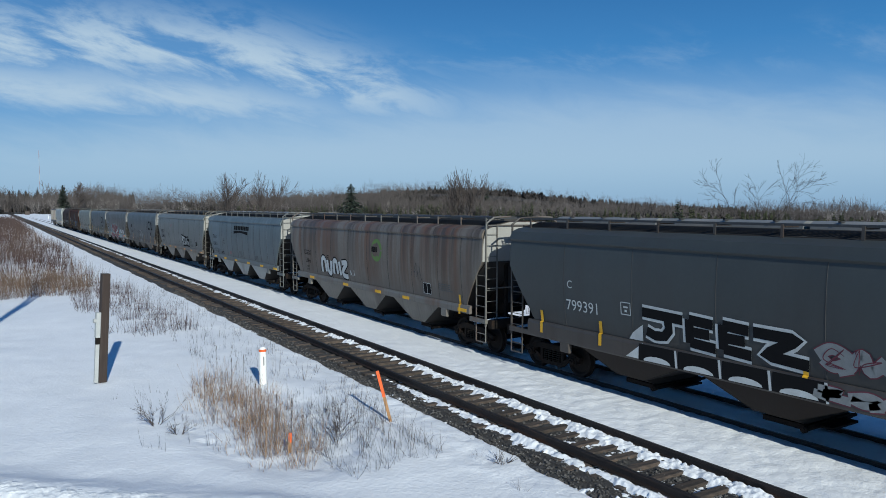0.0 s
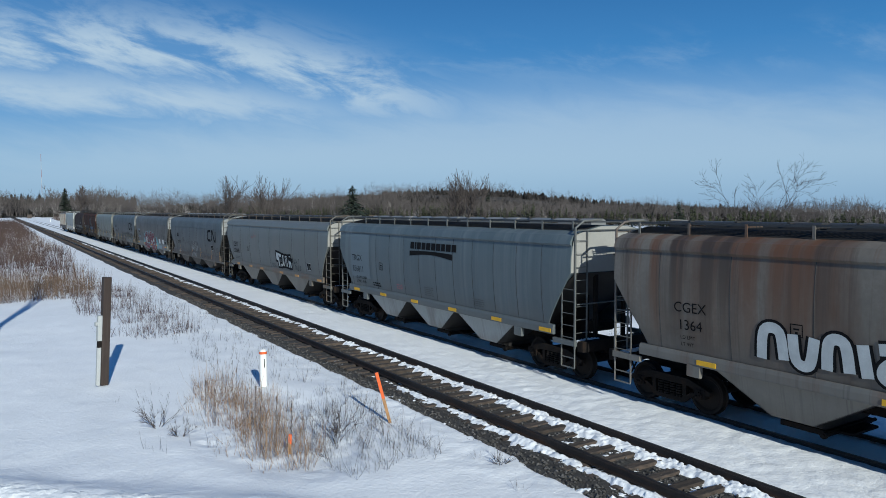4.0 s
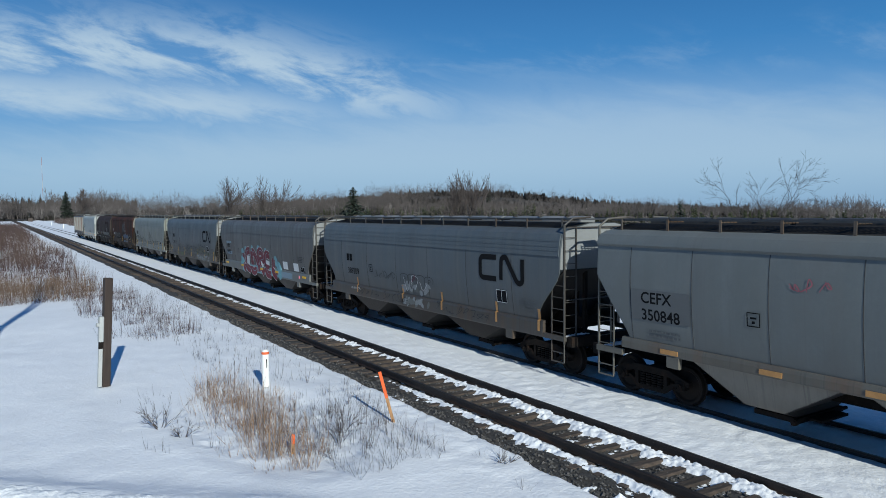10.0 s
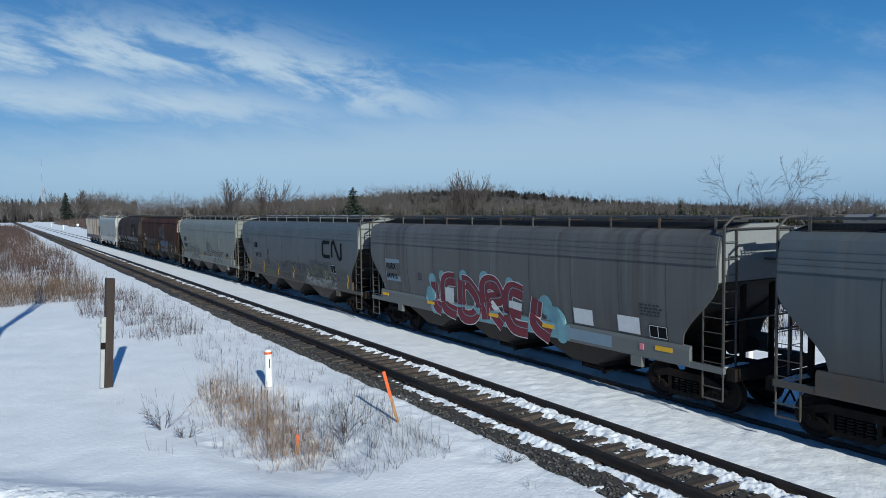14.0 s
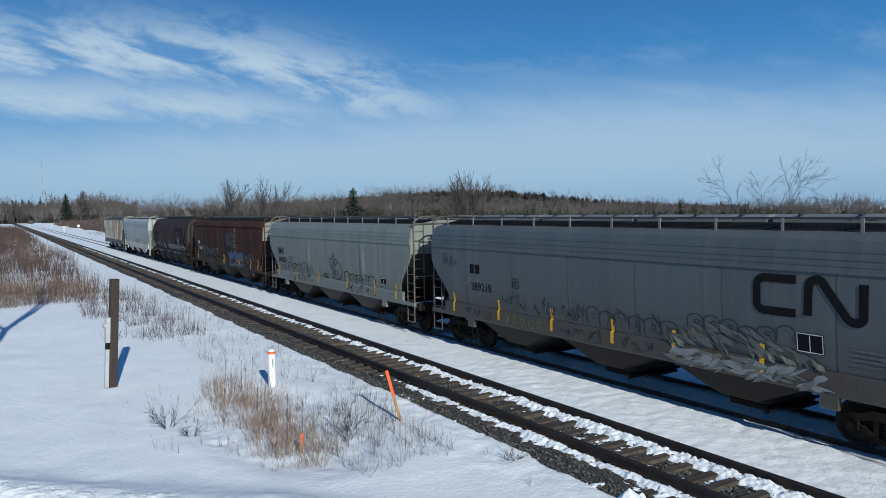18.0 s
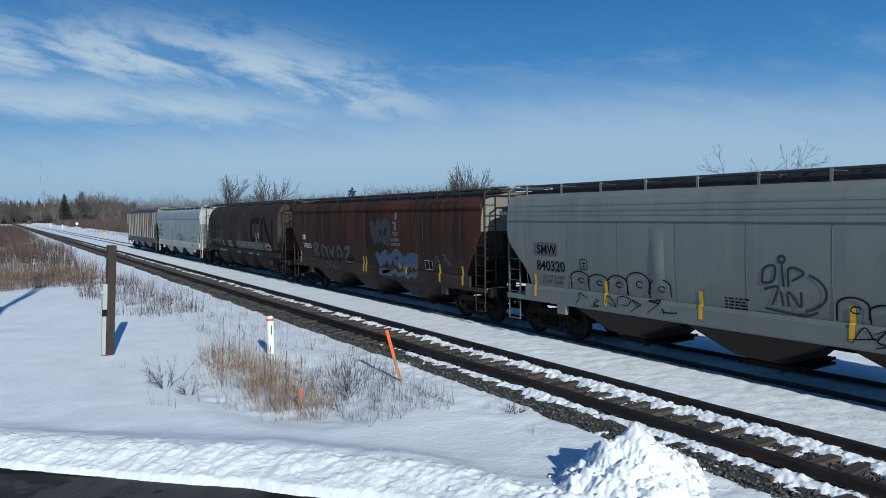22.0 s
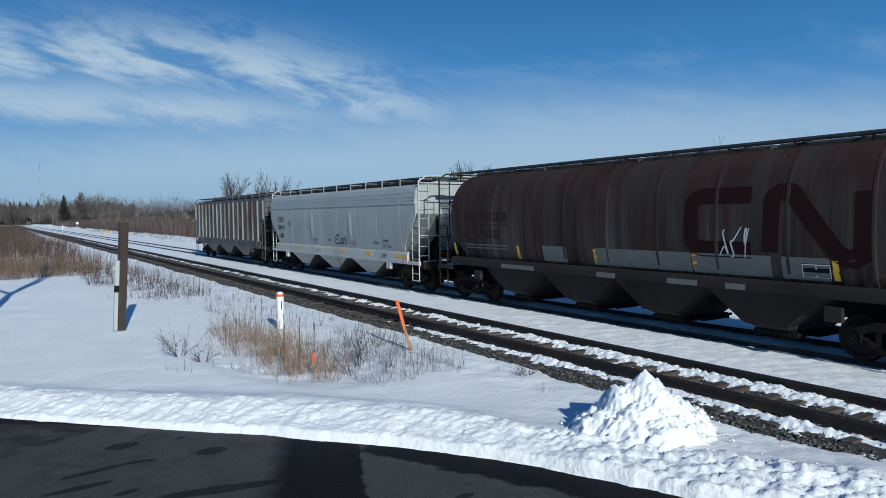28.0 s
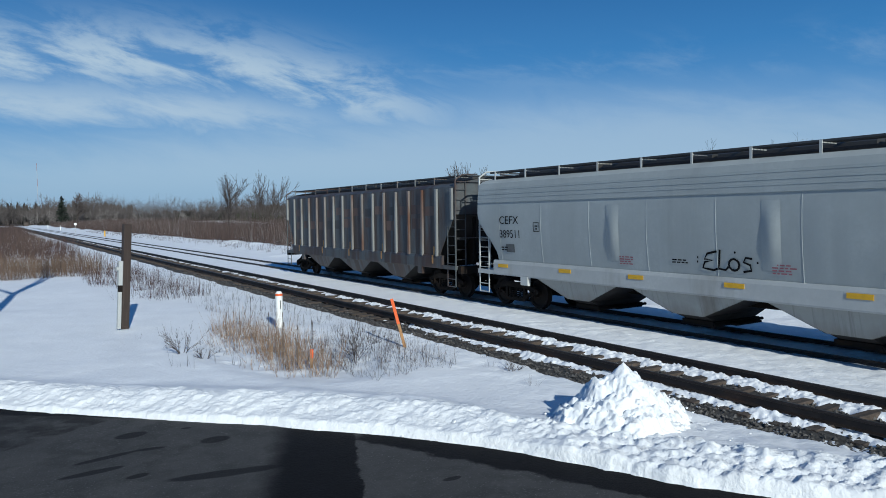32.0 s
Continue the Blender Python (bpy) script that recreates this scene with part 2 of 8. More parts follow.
STEEL = paint("dark_truck_steel", (0.013, 0.011, 0.010), 0.9, spec=0.15, vary=0.4, scale=4, bump=0.5, bump_scale=30, grime=(0.026, 0.016, 0.011), grime_at=(0.5, 0.75), grime_scale=(3, 3, 3))
WHEEL = paint("wheel_steel", (0.018, 0.014, 0.012), 0.8, spec=0.2, vary=0.3, scale=6, bump=0.2)
GRATE = paint("walkway_steel", (0.06, 0.062, 0.065), 0.6, metal=0.3, vary=0.25, scale=3, bump=0.1)
BLACK = paint("black_lettering", (0.009, 0.009, 0.010), 0.85, spec=0.15, vary=0.2, scale=6, bump=0.05)
GREYLET = paint("grey_lettering", (0.13, 0.135, 0.135), 0.8, spec=0.2, vary=0.2, scale=6, bump=0.05)
WHITELET = paint("white_lettering", (0.72, 0.72, 0.7), 0.6, vary=0.1, scale=6, bump=0.05)
YELLOW = paint("yellow_reflector", (0.75, 0.42, 0.02), 0.5, vary=0.15, scale=5, bump=0.1)
PINK = paint("pink_tag", (0.7, 0.2, 0.25), 0.6, vary=0.1, scale=8, bump=0)


def stained(m, spots, color, rough):
    """Adds soft wet stains to a surface: ellipses (x, y, half length, half width, turn) with an uneven rim."""
    nt = m.node_tree
    n, l = nt.nodes, nt.links
    bsdf = n["Principled BSDF"]
    base_sock = bsdf.inputs["Base Color"].links[0].from_socket
    tc = n.new("ShaderNodeTexCoord")
    wob = n.new("ShaderNodeTexNoise")
    wob.inputs["Scale"].default_value, wob.inputs["Detail"].default_value = 1.3, 6
    l.new(tc.outputs["Object"], wob.inputs["Vector"])
    total = None
    for x, y, a, b, turn in spots:
        mp = n.new("ShaderNodeMapping")
        mp.vector_type = "TEXTURE"
        mp.inputs["Location"].default_value = (x, y, -0.3)
        mp.inputs["Rotation"].default_value = (0, 0, radians(turn))
        mp.inputs["Scale"].default_value = (a, b, 100)
        l.new(tc.outputs["Object"], mp.inputs[0])
        ln = n.new("ShaderNodeVectorMath")
        ln.operation = "LENGTH"
        l.new(mp.outputs[0], ln.inputs[0])
        add = n.new("ShaderNodeMath")
        add.operation = "MULTIPLY_ADD"
        l.new(wob.outputs[0], add.inputs[0])
        add.inputs[1].default_value = 1.3
        l.new(ln.outputs["Value"], add.inputs[2])
        r = n.new("ShaderNodeMapRange")
        r.interpolation_type = "SMOOTHSTEP"
        l.new(add.outputs[0], r.inputs[0])
        for i, v in enumerate((1.5, 1.82, 1.0, 0.0)):
            r.inputs[i + 1].default_value = v
        if total is None:
            total = r.outputs[0]
        else:
            mx = n.new("ShaderNodeMath")
            mx.operation = "MAXIMUM"
            l.new(total, mx.inputs[0])
            l.new(r.outputs[0], mx.inputs[1])
            total = mx.outputs[0]
    mixc = n.new("ShaderNodeMix")
    mixc.data_type = "RGBA"
    l.new(total, mixc.inputs["Factor"])
    l.new(base_sock, mixc.inputs[6])
    mixc.inputs[7].default_value = (*color, 1)
    l.new(mixc.outputs[2], bsdf.inputs["Base Color"])
    return m


def wet_road(m, color):
    """Adds meltwater sheets and the dark older surface, each on one side of uneven lines (x, y, nx, ny, soft)."""
    nt = m.node_tree
    n, l = nt.nodes, nt.links
    bsdf = n["Principled BSDF"]
    col = bsdf.inputs["Base Color"].links[0].from_socket
    tc = n.new("ShaderNodeTexCoord")
    wob = n.new("ShaderNodeTexNoise")
    wob.inputs["Scale"].default_value, wob.inputs["Detail"].default_value, wob.inputs["Roughness"].default_value = 2.2, 6, 0.62
    l.new(tc.outputs["Object"], wob.inputs["Vector"])

    def beyond(x, y, nx, ny, soft, shake):
        d = n.new("ShaderNodeVectorMath")
        d.operation = "DOT_PRODUCT"
        l.new(tc.outputs["Object"], d.inputs[0])
        d.inputs[1].default_value = (nx, ny, 0)
        add = n.new("ShaderNodeMath")
        add.operation = "MULTIPLY_ADD"
        l.new(wob.outputs[0], add.inputs[0])
        add.inputs[1].default_value = shake
        l.new(d.outputs["Value"], add.inputs[2])
        r = n.new("ShaderNodeMapRange")
        r.interpolation_type = "SMOOTHSTEP"
        l.new(add.outputs[0], r.inputs[0])
        at = x * nx + y * ny + shake * 0.5
        r.inputs[1].default_value, r.inputs[2].default_value = at - soft, at + soft
        return r.outputs[0]

    def both(a, b, op="MULTIPLY"):
        x = n.new("ShaderNodeMath")
        x.operation = op
        l.new(a, x.inputs[0])
        l.new(b, x.inputs[1])
        return x.outputs[0]

    def layer(fac, c):
        nonlocal col
        x = n.new("ShaderNodeMix")
        x.data_type = "RGBA"
        l.new(fac, x.inputs["Factor"])
        l.new(col, x.inputs[6])
        x.inputs[7].default_value = (*c, 1)
        col = x.outputs[2]

    patchy = n.new("ShaderNodeMapRange")
    l.new(wob.outputs[0], patchy.inputs[0])
    patchy.inputs[1].default_value, patchy.inputs[2].default_value = 0.60, 0.42
    layer(both(beyond(0.87, 12.06, -0.51, 0.86, 0.03, 0.15), patchy.outputs[0]), (0.026, 0.025, 0.025))
    sheet_ = both(beyond(2.75, 9.6, 0.907, -0.422, 0.22, 0.35), beyond(3.60, 8.75, -0.92, 0.39, 0.025, 0.45))
    rim_ = both(beyond(3.86, 8.1, 0.9, 0.44, 0.05, 0.5), beyond(3.2, 8.2, 0.8, -0.6, 0.1, 0.4))
    edge_ = beyond(2.34, 10.85, 0.62, 0.78, 0.06, 0.35)
    wet = both(both(sheet_, rim_, "MAXIMUM"), edge_, "MAXIMUM")
    layer(wet, color)
    l.new(col, bsdf.inputs["Base Color"])
    return m


WORN_ROAD = wet_road(stained(ASPHALT, ((0.81, 10.85, 0.22, 0.13, 5), (1.86, 9.91, 0.20, 0.13, 0), (1.63, 10.76, 0.08, 0.05, 0), (0.63, 8.93, 0.15, 0.08, 10),
                                       (0.4, 9.94, 0.40, 0.07, 12), (0.95, 10.0, 0.22, 0.05, -8), (1.54, 8.41, 0.75, 0.13, -12), (0.15, 9.4, 0.35, 0.08, 5), (3.9, 6.6, 0.14, 0.06, 0)), (0.020, 0.020, 0.021), 0.6),
                     (0.006, 0.006, 0.0075))


# ---- building helpers ----
class Geo:
    """Collects vertices and faces for one mesh."""

    def __init__(self):
        self.v, self.f = [], []

    def add(self, verts, faces):
        k = len(self.v)
        self.v.extend(verts)
        self.f.extend([tuple(i + k for i in f) for f in faces])
        return self

    def box(self, x0, x1, y0, y1, z0, z1):
        v = [(x, y, z) for x in (x0, x1) for y in (y0, y1) for z in (z0, z1)]
        return self.add(v, [(0, 1, 3, 2), (4, 6, 7, 5), (0, 4, 5, 1), (2, 3, 7, 6), (0, 2, 6, 4), (1, 5, 7, 3)])

    def bevelbox(self, x0, x1, y0, y1, z0, z1, b):
        """A box whose edges along its longest side are chamfered."""
        d = (x1 - x0, y1 - y0, z1 - z0)
        ax = d.index(max(d))
        lo, hi = (x0, y0, z0), (x1, y1, z1)
        p, q = [i for i in range(3) if i != ax]
        ring = [(lo[p] + b, lo[q]), (hi[p] - b, lo[q]), (hi[p], lo[q] + b), (hi[p], hi[q] - b),
                (hi[p] - b, hi[q]), (lo[p] + b, hi[q]), (lo[p], hi[q] - b), (lo[p], lo[q] + b)]
        v = []
        for e in (lo[ax], hi[ax]):
            for a, c in ring:
                w = [0, 0, 0]
                w[ax], w[p], w[q] = e, a, c
                v.append(tuple(w))
        fs = [(i, (i + 1) % 8, 8 + (i + 1) % 8, 8 + i) for i in range(8)]
        return self.add(v, fs + [tuple(range(7, -1, -1)), tuple(range(8, 16))])

    def rod(self, a, b, r, n=6, r2=None):
        a, b = Vector(a), Vector(b)
        w = (b - a).normalized()
        s = w.cross(Vector((0, 0, 1)) if abs(w.z) < 0.9 else Vector((1, 0, 0))).normalized()
        u = s.cross(w)
        v = []
        for p, rr in ((a, r), (b, r if r2 is None else r2)):
            for i in range(n):
                k = 2 * math.pi * i / n
                v.append(tuple(p + s * (math.cos(k) * rr) + u * (math.sin(k) * rr)))
        fs = [(i, (i + 1) % n, n + (i + 1) % n, n + i) for i in range(n)]
        return self.add(v, fs + [tuple(range(n - 1, -1, -1)), tuple(range(n, 2 * n))])

    def sweep_y(self, profile, y0, y1, cuts=1, closed=True, caps=True):
        """A profile of (x, z) drawn along y."""
        n = len(profile)
        v = [(x, y0 + (y1 - y0) * k / cuts, z) for k in range(cuts + 1) for x, z in profile]
        last = n if closed else n - 1
        fs = [(k * n + i, k * n + (i + 1) % n, (k + 1) * n + (i + 1) % n, (k + 1) * n + i) for k in range(cuts) for i in range(last)]
        if closed and caps:
            fs += [tuple(range(n - 1, -1, -1)), tuple(range(cuts * n, cuts * n + n))]
        return self.add(v, fs)

    def prism_x(self, outline, x0, x1):
        """An outline of (y, z) given depth along x."""
        n = len(outline)
        v = [(x, y, z) for x in (x0, x1) for y, z in outline]
        fs = [(i, (i + 1) % n, n + (i + 1) % n, n + i) for i in range(n)]
        return self.add(v, fs + [tuple(range(n - 1, -1, -1)), tuple(range(n, 2 * n))])

    def mesh(self, name, material, smooth=False, sharp=35):
        me = bpy.data.meshes.new(name)
        me.from_pydata(self.v, [], self.f)
        bm = bmesh.new()
        bm.from_mesh(me)
        bmesh.ops.recalc_face_normals(bm, faces=bm.faces)
        bm.to_mesh(me)
        bm.free()
        me.materials.append(material)
        if smooth:
            me.shade_smooth()
            me.set_sharp_from_angle(angle=radians(sharp))
        return me


def part(name, geo, material, parent, label="", smooth=False, at=None):
    """One mesh object under a thing or a part. geo: a Geo, or a mesh shared with alike pieces."""
    me = geo if isinstance(geo, bpy.types.Mesh) else geo.mesh(name, material, smooth)
    ob = new(name, me)
    ob.parent = parent
    if at is not None:
        ob.matrix_basis = at
    return tagged(ob, label)


def thing(name, geo, material, label, category, group="", kind="", smooth=False, at=None):
    me = geo if isinstance(geo, bpy.types.Mesh) else geo.mesh(name, material, smooth)
    ob = new(name, me)
    if at is not None:
        ob.matrix_basis = at
    return tagged(ob, label, category, group, kind)


def base(name, label, category, group="", at=None):
    ob = new(name)
    ob.empty_display_size = 0.3
    if at is not None:
        ob.matrix_basis = at
    return tagged(ob, label, category, group)


rng = np.random.default_rng(11)


def lattice(seed):
    return np.random.default_rng(seed).random((256, 256))


LATS = [lattice(100 + i) for i in range(6)]


def fbm(x, y, scale, octaves=4, seed=0, gain=0.5):
    """Smooth noise in 0..1 over arrays of places."""
    x, y = np.asarray(x, float) * scale, np.asarray(y, float) * scale
    out, amp, total = 0, 1.0, 0
    for k in range(octaves):
        lat = LATS[(seed + k) % 6]
        i, j = np.floor(x).astype(int), np.floor(y).astype(int)
        u, v = x - i, y - j
        u, v = u * u * (3 - 2 * u), v * v * (3 - 2 * v)
        g = lambda a, b: lat[(i + a + seed * 17) % 256, (j + b + seed * 31) % 256]
        out = out + amp * ((g(0, 0) * (1 - u) + g(1, 0) * u) * (1 - v) + (g(0, 1) * (1 - u) + g(1, 1) * u) * v)
        total, amp = total + amp, amp * gain
        x, y = x * 2.03 + 5.1, y * 2.03 + 9.7
    return out / total


def grid_mesh(name, xs, ys, height, material, smooth=True):
    """A height field on the lines xs, ys."""
    gx, gy = np.meshgrid(xs, ys)
    v = np.stack([gx, gy, height(gx, gy)], -1).reshape(-1, 3)
    nx, ny = len(xs), len(ys)
    k = (np.arange(ny - 1)[:, None] * nx + np.arange(nx - 1)).ravel()
    f = np.stack([k, k + 1, k + nx + 1, k + nx], -1)
    return raw_mesh(name, v, f, material, smooth)


def raw_mesh(name, v, f, material, smooth=False):
    """A mesh from arrays of vertices and of faces with equally many corners."""
    me = bpy.data.meshes.new(name)
    n, c = f.shape
    me.vertices.add(len(v))
    me.vertices.foreach_set("co", np.asarray(v, np.float32).ravel())
    me.loops.add(n * c)
    me.loops.foreach_set("vertex_index", f.astype(np.int32).ravel())
    me.polygons.add(n)
    me.polygons.foreach_set("loop_start", np.arange(0, n * c, c, dtype=np.int32))
    me.polygons.foreach_set("use_smooth", np.full(n, smooth))
    me.update(calc_edges=True)
    me.validate()
    for m in material if isinstance(material, (list, tuple)) else [material]:
        me.materials.append(m)
    return me


# ---- the plan: x across the tracks, y along them, z = 0 at the rail tops ----
NEAR_L, GAUGE = 9.6, 1.505
NEAR_R = NEAR_L + GAUGE
NEAR_C = NEAR_L + GAUGE / 2
TRAIN_C = NEAR_C + 4.27
TRAIN_L, TRAIN_R = TRAIN_C - GAUGE / 2, TRAIN_C + GAUGE / 2
ROAD_EDGE = [(-60, 82), (-9.0, 23.6), (-0.8, 13.72), (0.8, 12.02), (2.34, 10.5), (3.85, 8.82), (4.82, 7.5), (5.38, 6.55), (5.7, 5.75), (6.0, 5.0), (6.45, 4.3), (7.1, 3.3), (8.2, 1.9)]


def road_side(x, y):
    """Distance from the road's edge, below zero on the road."""
    x, y = np.asarray(x, float), np.asarray(y, float)
    best, sign = np.full(x.shape, 1e9), np.ones(x.shape)
    for (ax, ay), (bx, by) in zip(ROAD_EDGE, ROAD_EDGE[1:]):
        ux, uy = bx - ax, by - ay
        k = np.clip(((x - ax) * ux + (y - ay) * uy) / (ux * ux + uy * uy), 0, 1)
        d = np.hypot(x - ax - k * ux, y - ay - k * uy)
        s = np.where(ux * (y - ay) - uy * (x - ax) > 0, 1.0, -1.0)
        near = d < best
        best, sign = np.where(near, d, best), np.where(near, s, sign)
    return best * sign


def step(a, lo, hi):
    k = np.clip((a - lo) / (hi - lo), 0, 1)
    return k * k * (3 - 2 * k)


def hill(x, y):
    h = 11 * np.exp(-(((x - 262) / 70) ** 2 + ((y - 370) / 95) ** 2))
    h = h + 5 * np.exp(-(((x - 170) / 80) ** 2 + ((y - 420) / 90) ** 2))
    return h


def ground_height(x, y):
    big = fbm(x, y, 0.25, 3, 1) - 0.5
    fine = fbm(x, y, 1.7, 4, 2) - 0.5
    z = -0.2 + 0.10 * big + 0.035 * fine - 0.10 * step(-x, -7.5, 1.5)
    z = z + (0.07 * (fbm(x, y, 2.6, 3, 3) - 0.5) + 0.03 * (fbm(x, y, 7.5, 2, 5) - 0.5)) * step(x, 6.6, 8.2)
    # the wind-scoured hollow round the reeds
    q = np.hypot((x - 5.1) / 2.0, (y - 15.9) / 4.3) + 0.22 * (fbm(x, y, 0.9, 3, 0) - 0.5)
    z = z - 0.11 * step(-q, -1.08, -0.62) + 0.09 * (fbm(x, y, 3.0, 3, 1) - 0.5) * step(-q, -1.0, -0.7)
    # trough of the near track's ballast
    trough = step(x + 0.30 * (fbm(x, y, 0.9, 4, 3) - 0.5), 8.55, 8.92) * step(-x, -11.16, -11.06)
    z = z * (1 - trough) - 0.45 * trough
    # snow between the tracks and over the train's track
    mid = step(x, 11.08, 11.16)
    lip = 0.03 * (fbm(x, y, 2.2, 3, 4) - 0.5) + 0.045 * (fbm(x, y, 5.5, 2, 1) - 0.5)
    z = z * (1 - mid) + mid * (-0.075 + lip)
    bed = step(x, TRAIN_L - 0.35, TRAIN_L + 0.05) * step(-x, -TRAIN_R - 0.35, -TRAIN_R - 0.05)
    z = z - 0.035 * bed
    out = step(x, TRAIN_R + 0.6, TRAIN_R + 3.0)
    z = z - out * (0.12 - 0.25 * (fbm(x, y, 0.35, 3, 5) - 0.5))
    # shallow drift along the brush beyond the tracks
    z = z + 0.45 * np.exp(-((x - 23.5) / 2.0) ** 2) * (0.4 + fbm(x, y, 0.3, 2, 2))
    # the ploughed bank along the road, and the road's own bed
    s = road_side(x, y)
    wob = 0.30 * (fbm(x, y, 1.1, 3, 5) - 0.5)
    bank = (0.235 + 0.12 * (fbm(x, y, 0.5, 2, 1) - 0.5)) * np.exp(-((s - 1.0 + wob) / 0.70) ** 2)
    lump = 0.11 * (fbm(x, y, 3.6, 5, 0, 0.6) - 0.47) * np.exp(-((s - 0.7) / 0.75) ** 2)
    near = step(-np.hypot(x - 2, y - 8), -45, -30)
    bank = bank * (1 - 0.55 * step(x, 5.0, 6.2))
    z = z + (bank + lump) * np.where(s > -1, 1, 0) * near
    z = np.where(True, z - 0.55 * step(-(s + 0.55 * wob), -0.10, 0.16) * near, z)
    return z + hill(x, y)


def lines(*spans):
    out = [np.linspace(a, b, n, endpoint=False) for a, b, n in spans]
    return np.unique(np.round(np.concatenate(out + [[spans[-1][1]]]), 4))


gx = lines((-2600, -300, 14), (-300, -40, 26), (-40, -12, 28), (-12, -2, 50), (-2, 13, 190), (13, 18, 40), (18, 30, 40), (30, 60, 30), (60, 420, 60), (420, 2600, 18))
gy = lines((-2600, -300, 14), (-300, -20, 40), (-20, 1, 60), (1, 18, 200), (18, 40, 120), (40, 90, 100), (90, 220, 80), (220, 620, 60), (620, 2600, 20))
tagged(new("ground", grid_mesh("ground", gx, gy, ground_height, SNOW)), "wind-smoothed snow over flat ground", "snow", kind="structure")

# ---- road ----
road_v, road_f = [], []
edge = [Vector(p) for p in ROAD_EDGE]
for i, p in enumerate(edge):
    along = (edge[min(i + 1, len(edge) - 1)] - edge[max(i - 1, 0)]).normalized()
    out = Vector((along.y, -along.x))
    if out.y > 0:
        out = -out
    for k, w in enumerate((-0.9, 0.6, 2.2, 4.0, 6.0, 8.5)):
        q = p + Vector((-0.79, -0.61)) * w
        road_v.append((q.x, q.y, -0.305 + 0.012 * k))
for i in range(len(edge) - 1):
    for k in range(5):
        a = i * 6 + k
        road_f.append((a, a + 1, a + 7, a + 6))
tagged(new("road", raw_mesh("road", np.array(road_v), np.array(road_f), WORN_ROAD, True)), "grey worn asphalt road, damp from meltwater", "road", kind="structure")


# ---- near track ----
def rail_object(x, y0, y1):
    head, foot, web = 0.037, 0.07, 0.009
    prof = [(-head, -0.012), (-head + 0.01, 0), (head - 0.01, 0), (head, -0.012), (head, -0.035), (web, -0.048), (web, -0.145), (foot, -0.16), (foot, -0.172),
            (-foot, -0.172), (-foot, -0.16), (-web, -0.145), (-web, -0.048), (-head, -0.035)]
    g = Geo().sweep_y([(x + a, b) for a, b in prof], y0, y1, cuts=40)
    ob = thing("rail", g, RAIL, "dark rusted steel rail with snow against its web", "rail", "track rails", "structure")
    return ob


for rx in (NEAR_L, NEAR_R, TRAIN_L, TRAIN_R):
    r = rail_object(rx, -260, 1100)
    g = Geo().box(rx - 0.026, rx + 0.026, -260, 1100, -0.004, 0.004)
    part("running_surface", g, RAILTOP, r)


def ballast_height(x, y):
    crib = 0.035 * step(x, 9.62, 9.75) * step(-x, -11.1, -10.95)
    return -0.222 - crib - 0.17 * step(-x, -8.75, -8.15) + 0.10 * (fbm(x, y, 3.0, 4, 3) - 0.5) + 0.04 * (fbm(x, y, 11.0, 2, 1) - 0.5)


ballast = tagged(new("ballast_bed", grid_mesh("ballast_bed", lines((8.05, 11.15, 40)), lines((-60, 0, 60), (0, 45, 300), (45, 140, 200), (140, 1100, 120)), ballast_height, BALLAST)),
                 "dark crushed-stone ballast with bare patches in the snow", "ballast", kind="structure")


def track_snow_height(x, y):
    n1, n2 = fbm(x, y, 1.3, 5, 1), fbm(x, y * 0.45, 2.6, 4, 4)
    right = step(x, NEAR_R - 0.52, NEAR_R - 0.12)
    left = np.exp(-((x - NEAR_L + 0.24) / 0.16) ** 2)
    n3 = fbm(x, y, 6.5, 4, 2)
    n4 = fbm(x, y, 17.0, 2, 5)
    inner = np.exp(-((x - NEAR_L - 0.14) / 0.10) ** 2)
    z = -0.238 + 0.082 * right + 0.085 * left + 0.03 * inner + 0.09 * (n1 - 0.48) + 0.05 * (n2 - 0.5) + 0.08 * (n3 - 0.5) + 0.06 * (n4 - 0.5)
    bare = step(y, 12.5, 25)
    cribs = 0.045 * step(x, NEAR_L + 0.2, NEAR_L + 0.42) * step(-x, -NEAR_R + 0.26, -NEAR_R + 0.46)
    return z - cribs - bare * (0.030 + 0.055 * (1 - right) + 0.05 * left) - 0.03 * step(-x, -9.42, -9.2) * (fbm(x, y, 1.1, 3, 0) < 0.56)


track_snow = tagged(new("track_snow", grid_mesh("track_snow", lines((8.1, NEAR_L - 0.045, 46), (NEAR_L + 0.045, NEAR_R - 0.045, 56)), lines((-20, 0, 30), (0, 26, 800), (26, 60, 420), (60, 130, 300), (130, 420, 200)), track_snow_height, SNOW)),
                    "patchy snow drifted between ties and against the rails", "snow", kind="stuff")


# ---- covered hopper cars; local x across, y from the near end (0) to the far end (length), z from the rail tops ----
def bowed(z):
    return float(np.interp(z, (1.0, 1.5, 1.75, 2.0, 2.3, 2.6, 3.0, 3.4, 3.7, 3.9, 4.1), (1.46, 1.495, 1.532, 1.566, 1.599, 1.621, 1.632, 1.624, 1.598, 1.568, 1.50)))


def straight(z):
    return 1.50


def round_side(z):
    return 1.60 * max(0.02, 1 - (abs(z - 2.70) / 1.75) ** 3) ** (1 / 3)


def side_point(shape, y, z, lift=0.012):
    """A place on the near side's sheet."""
    return (-(shape(z) + 0.45 * lift), y, z)


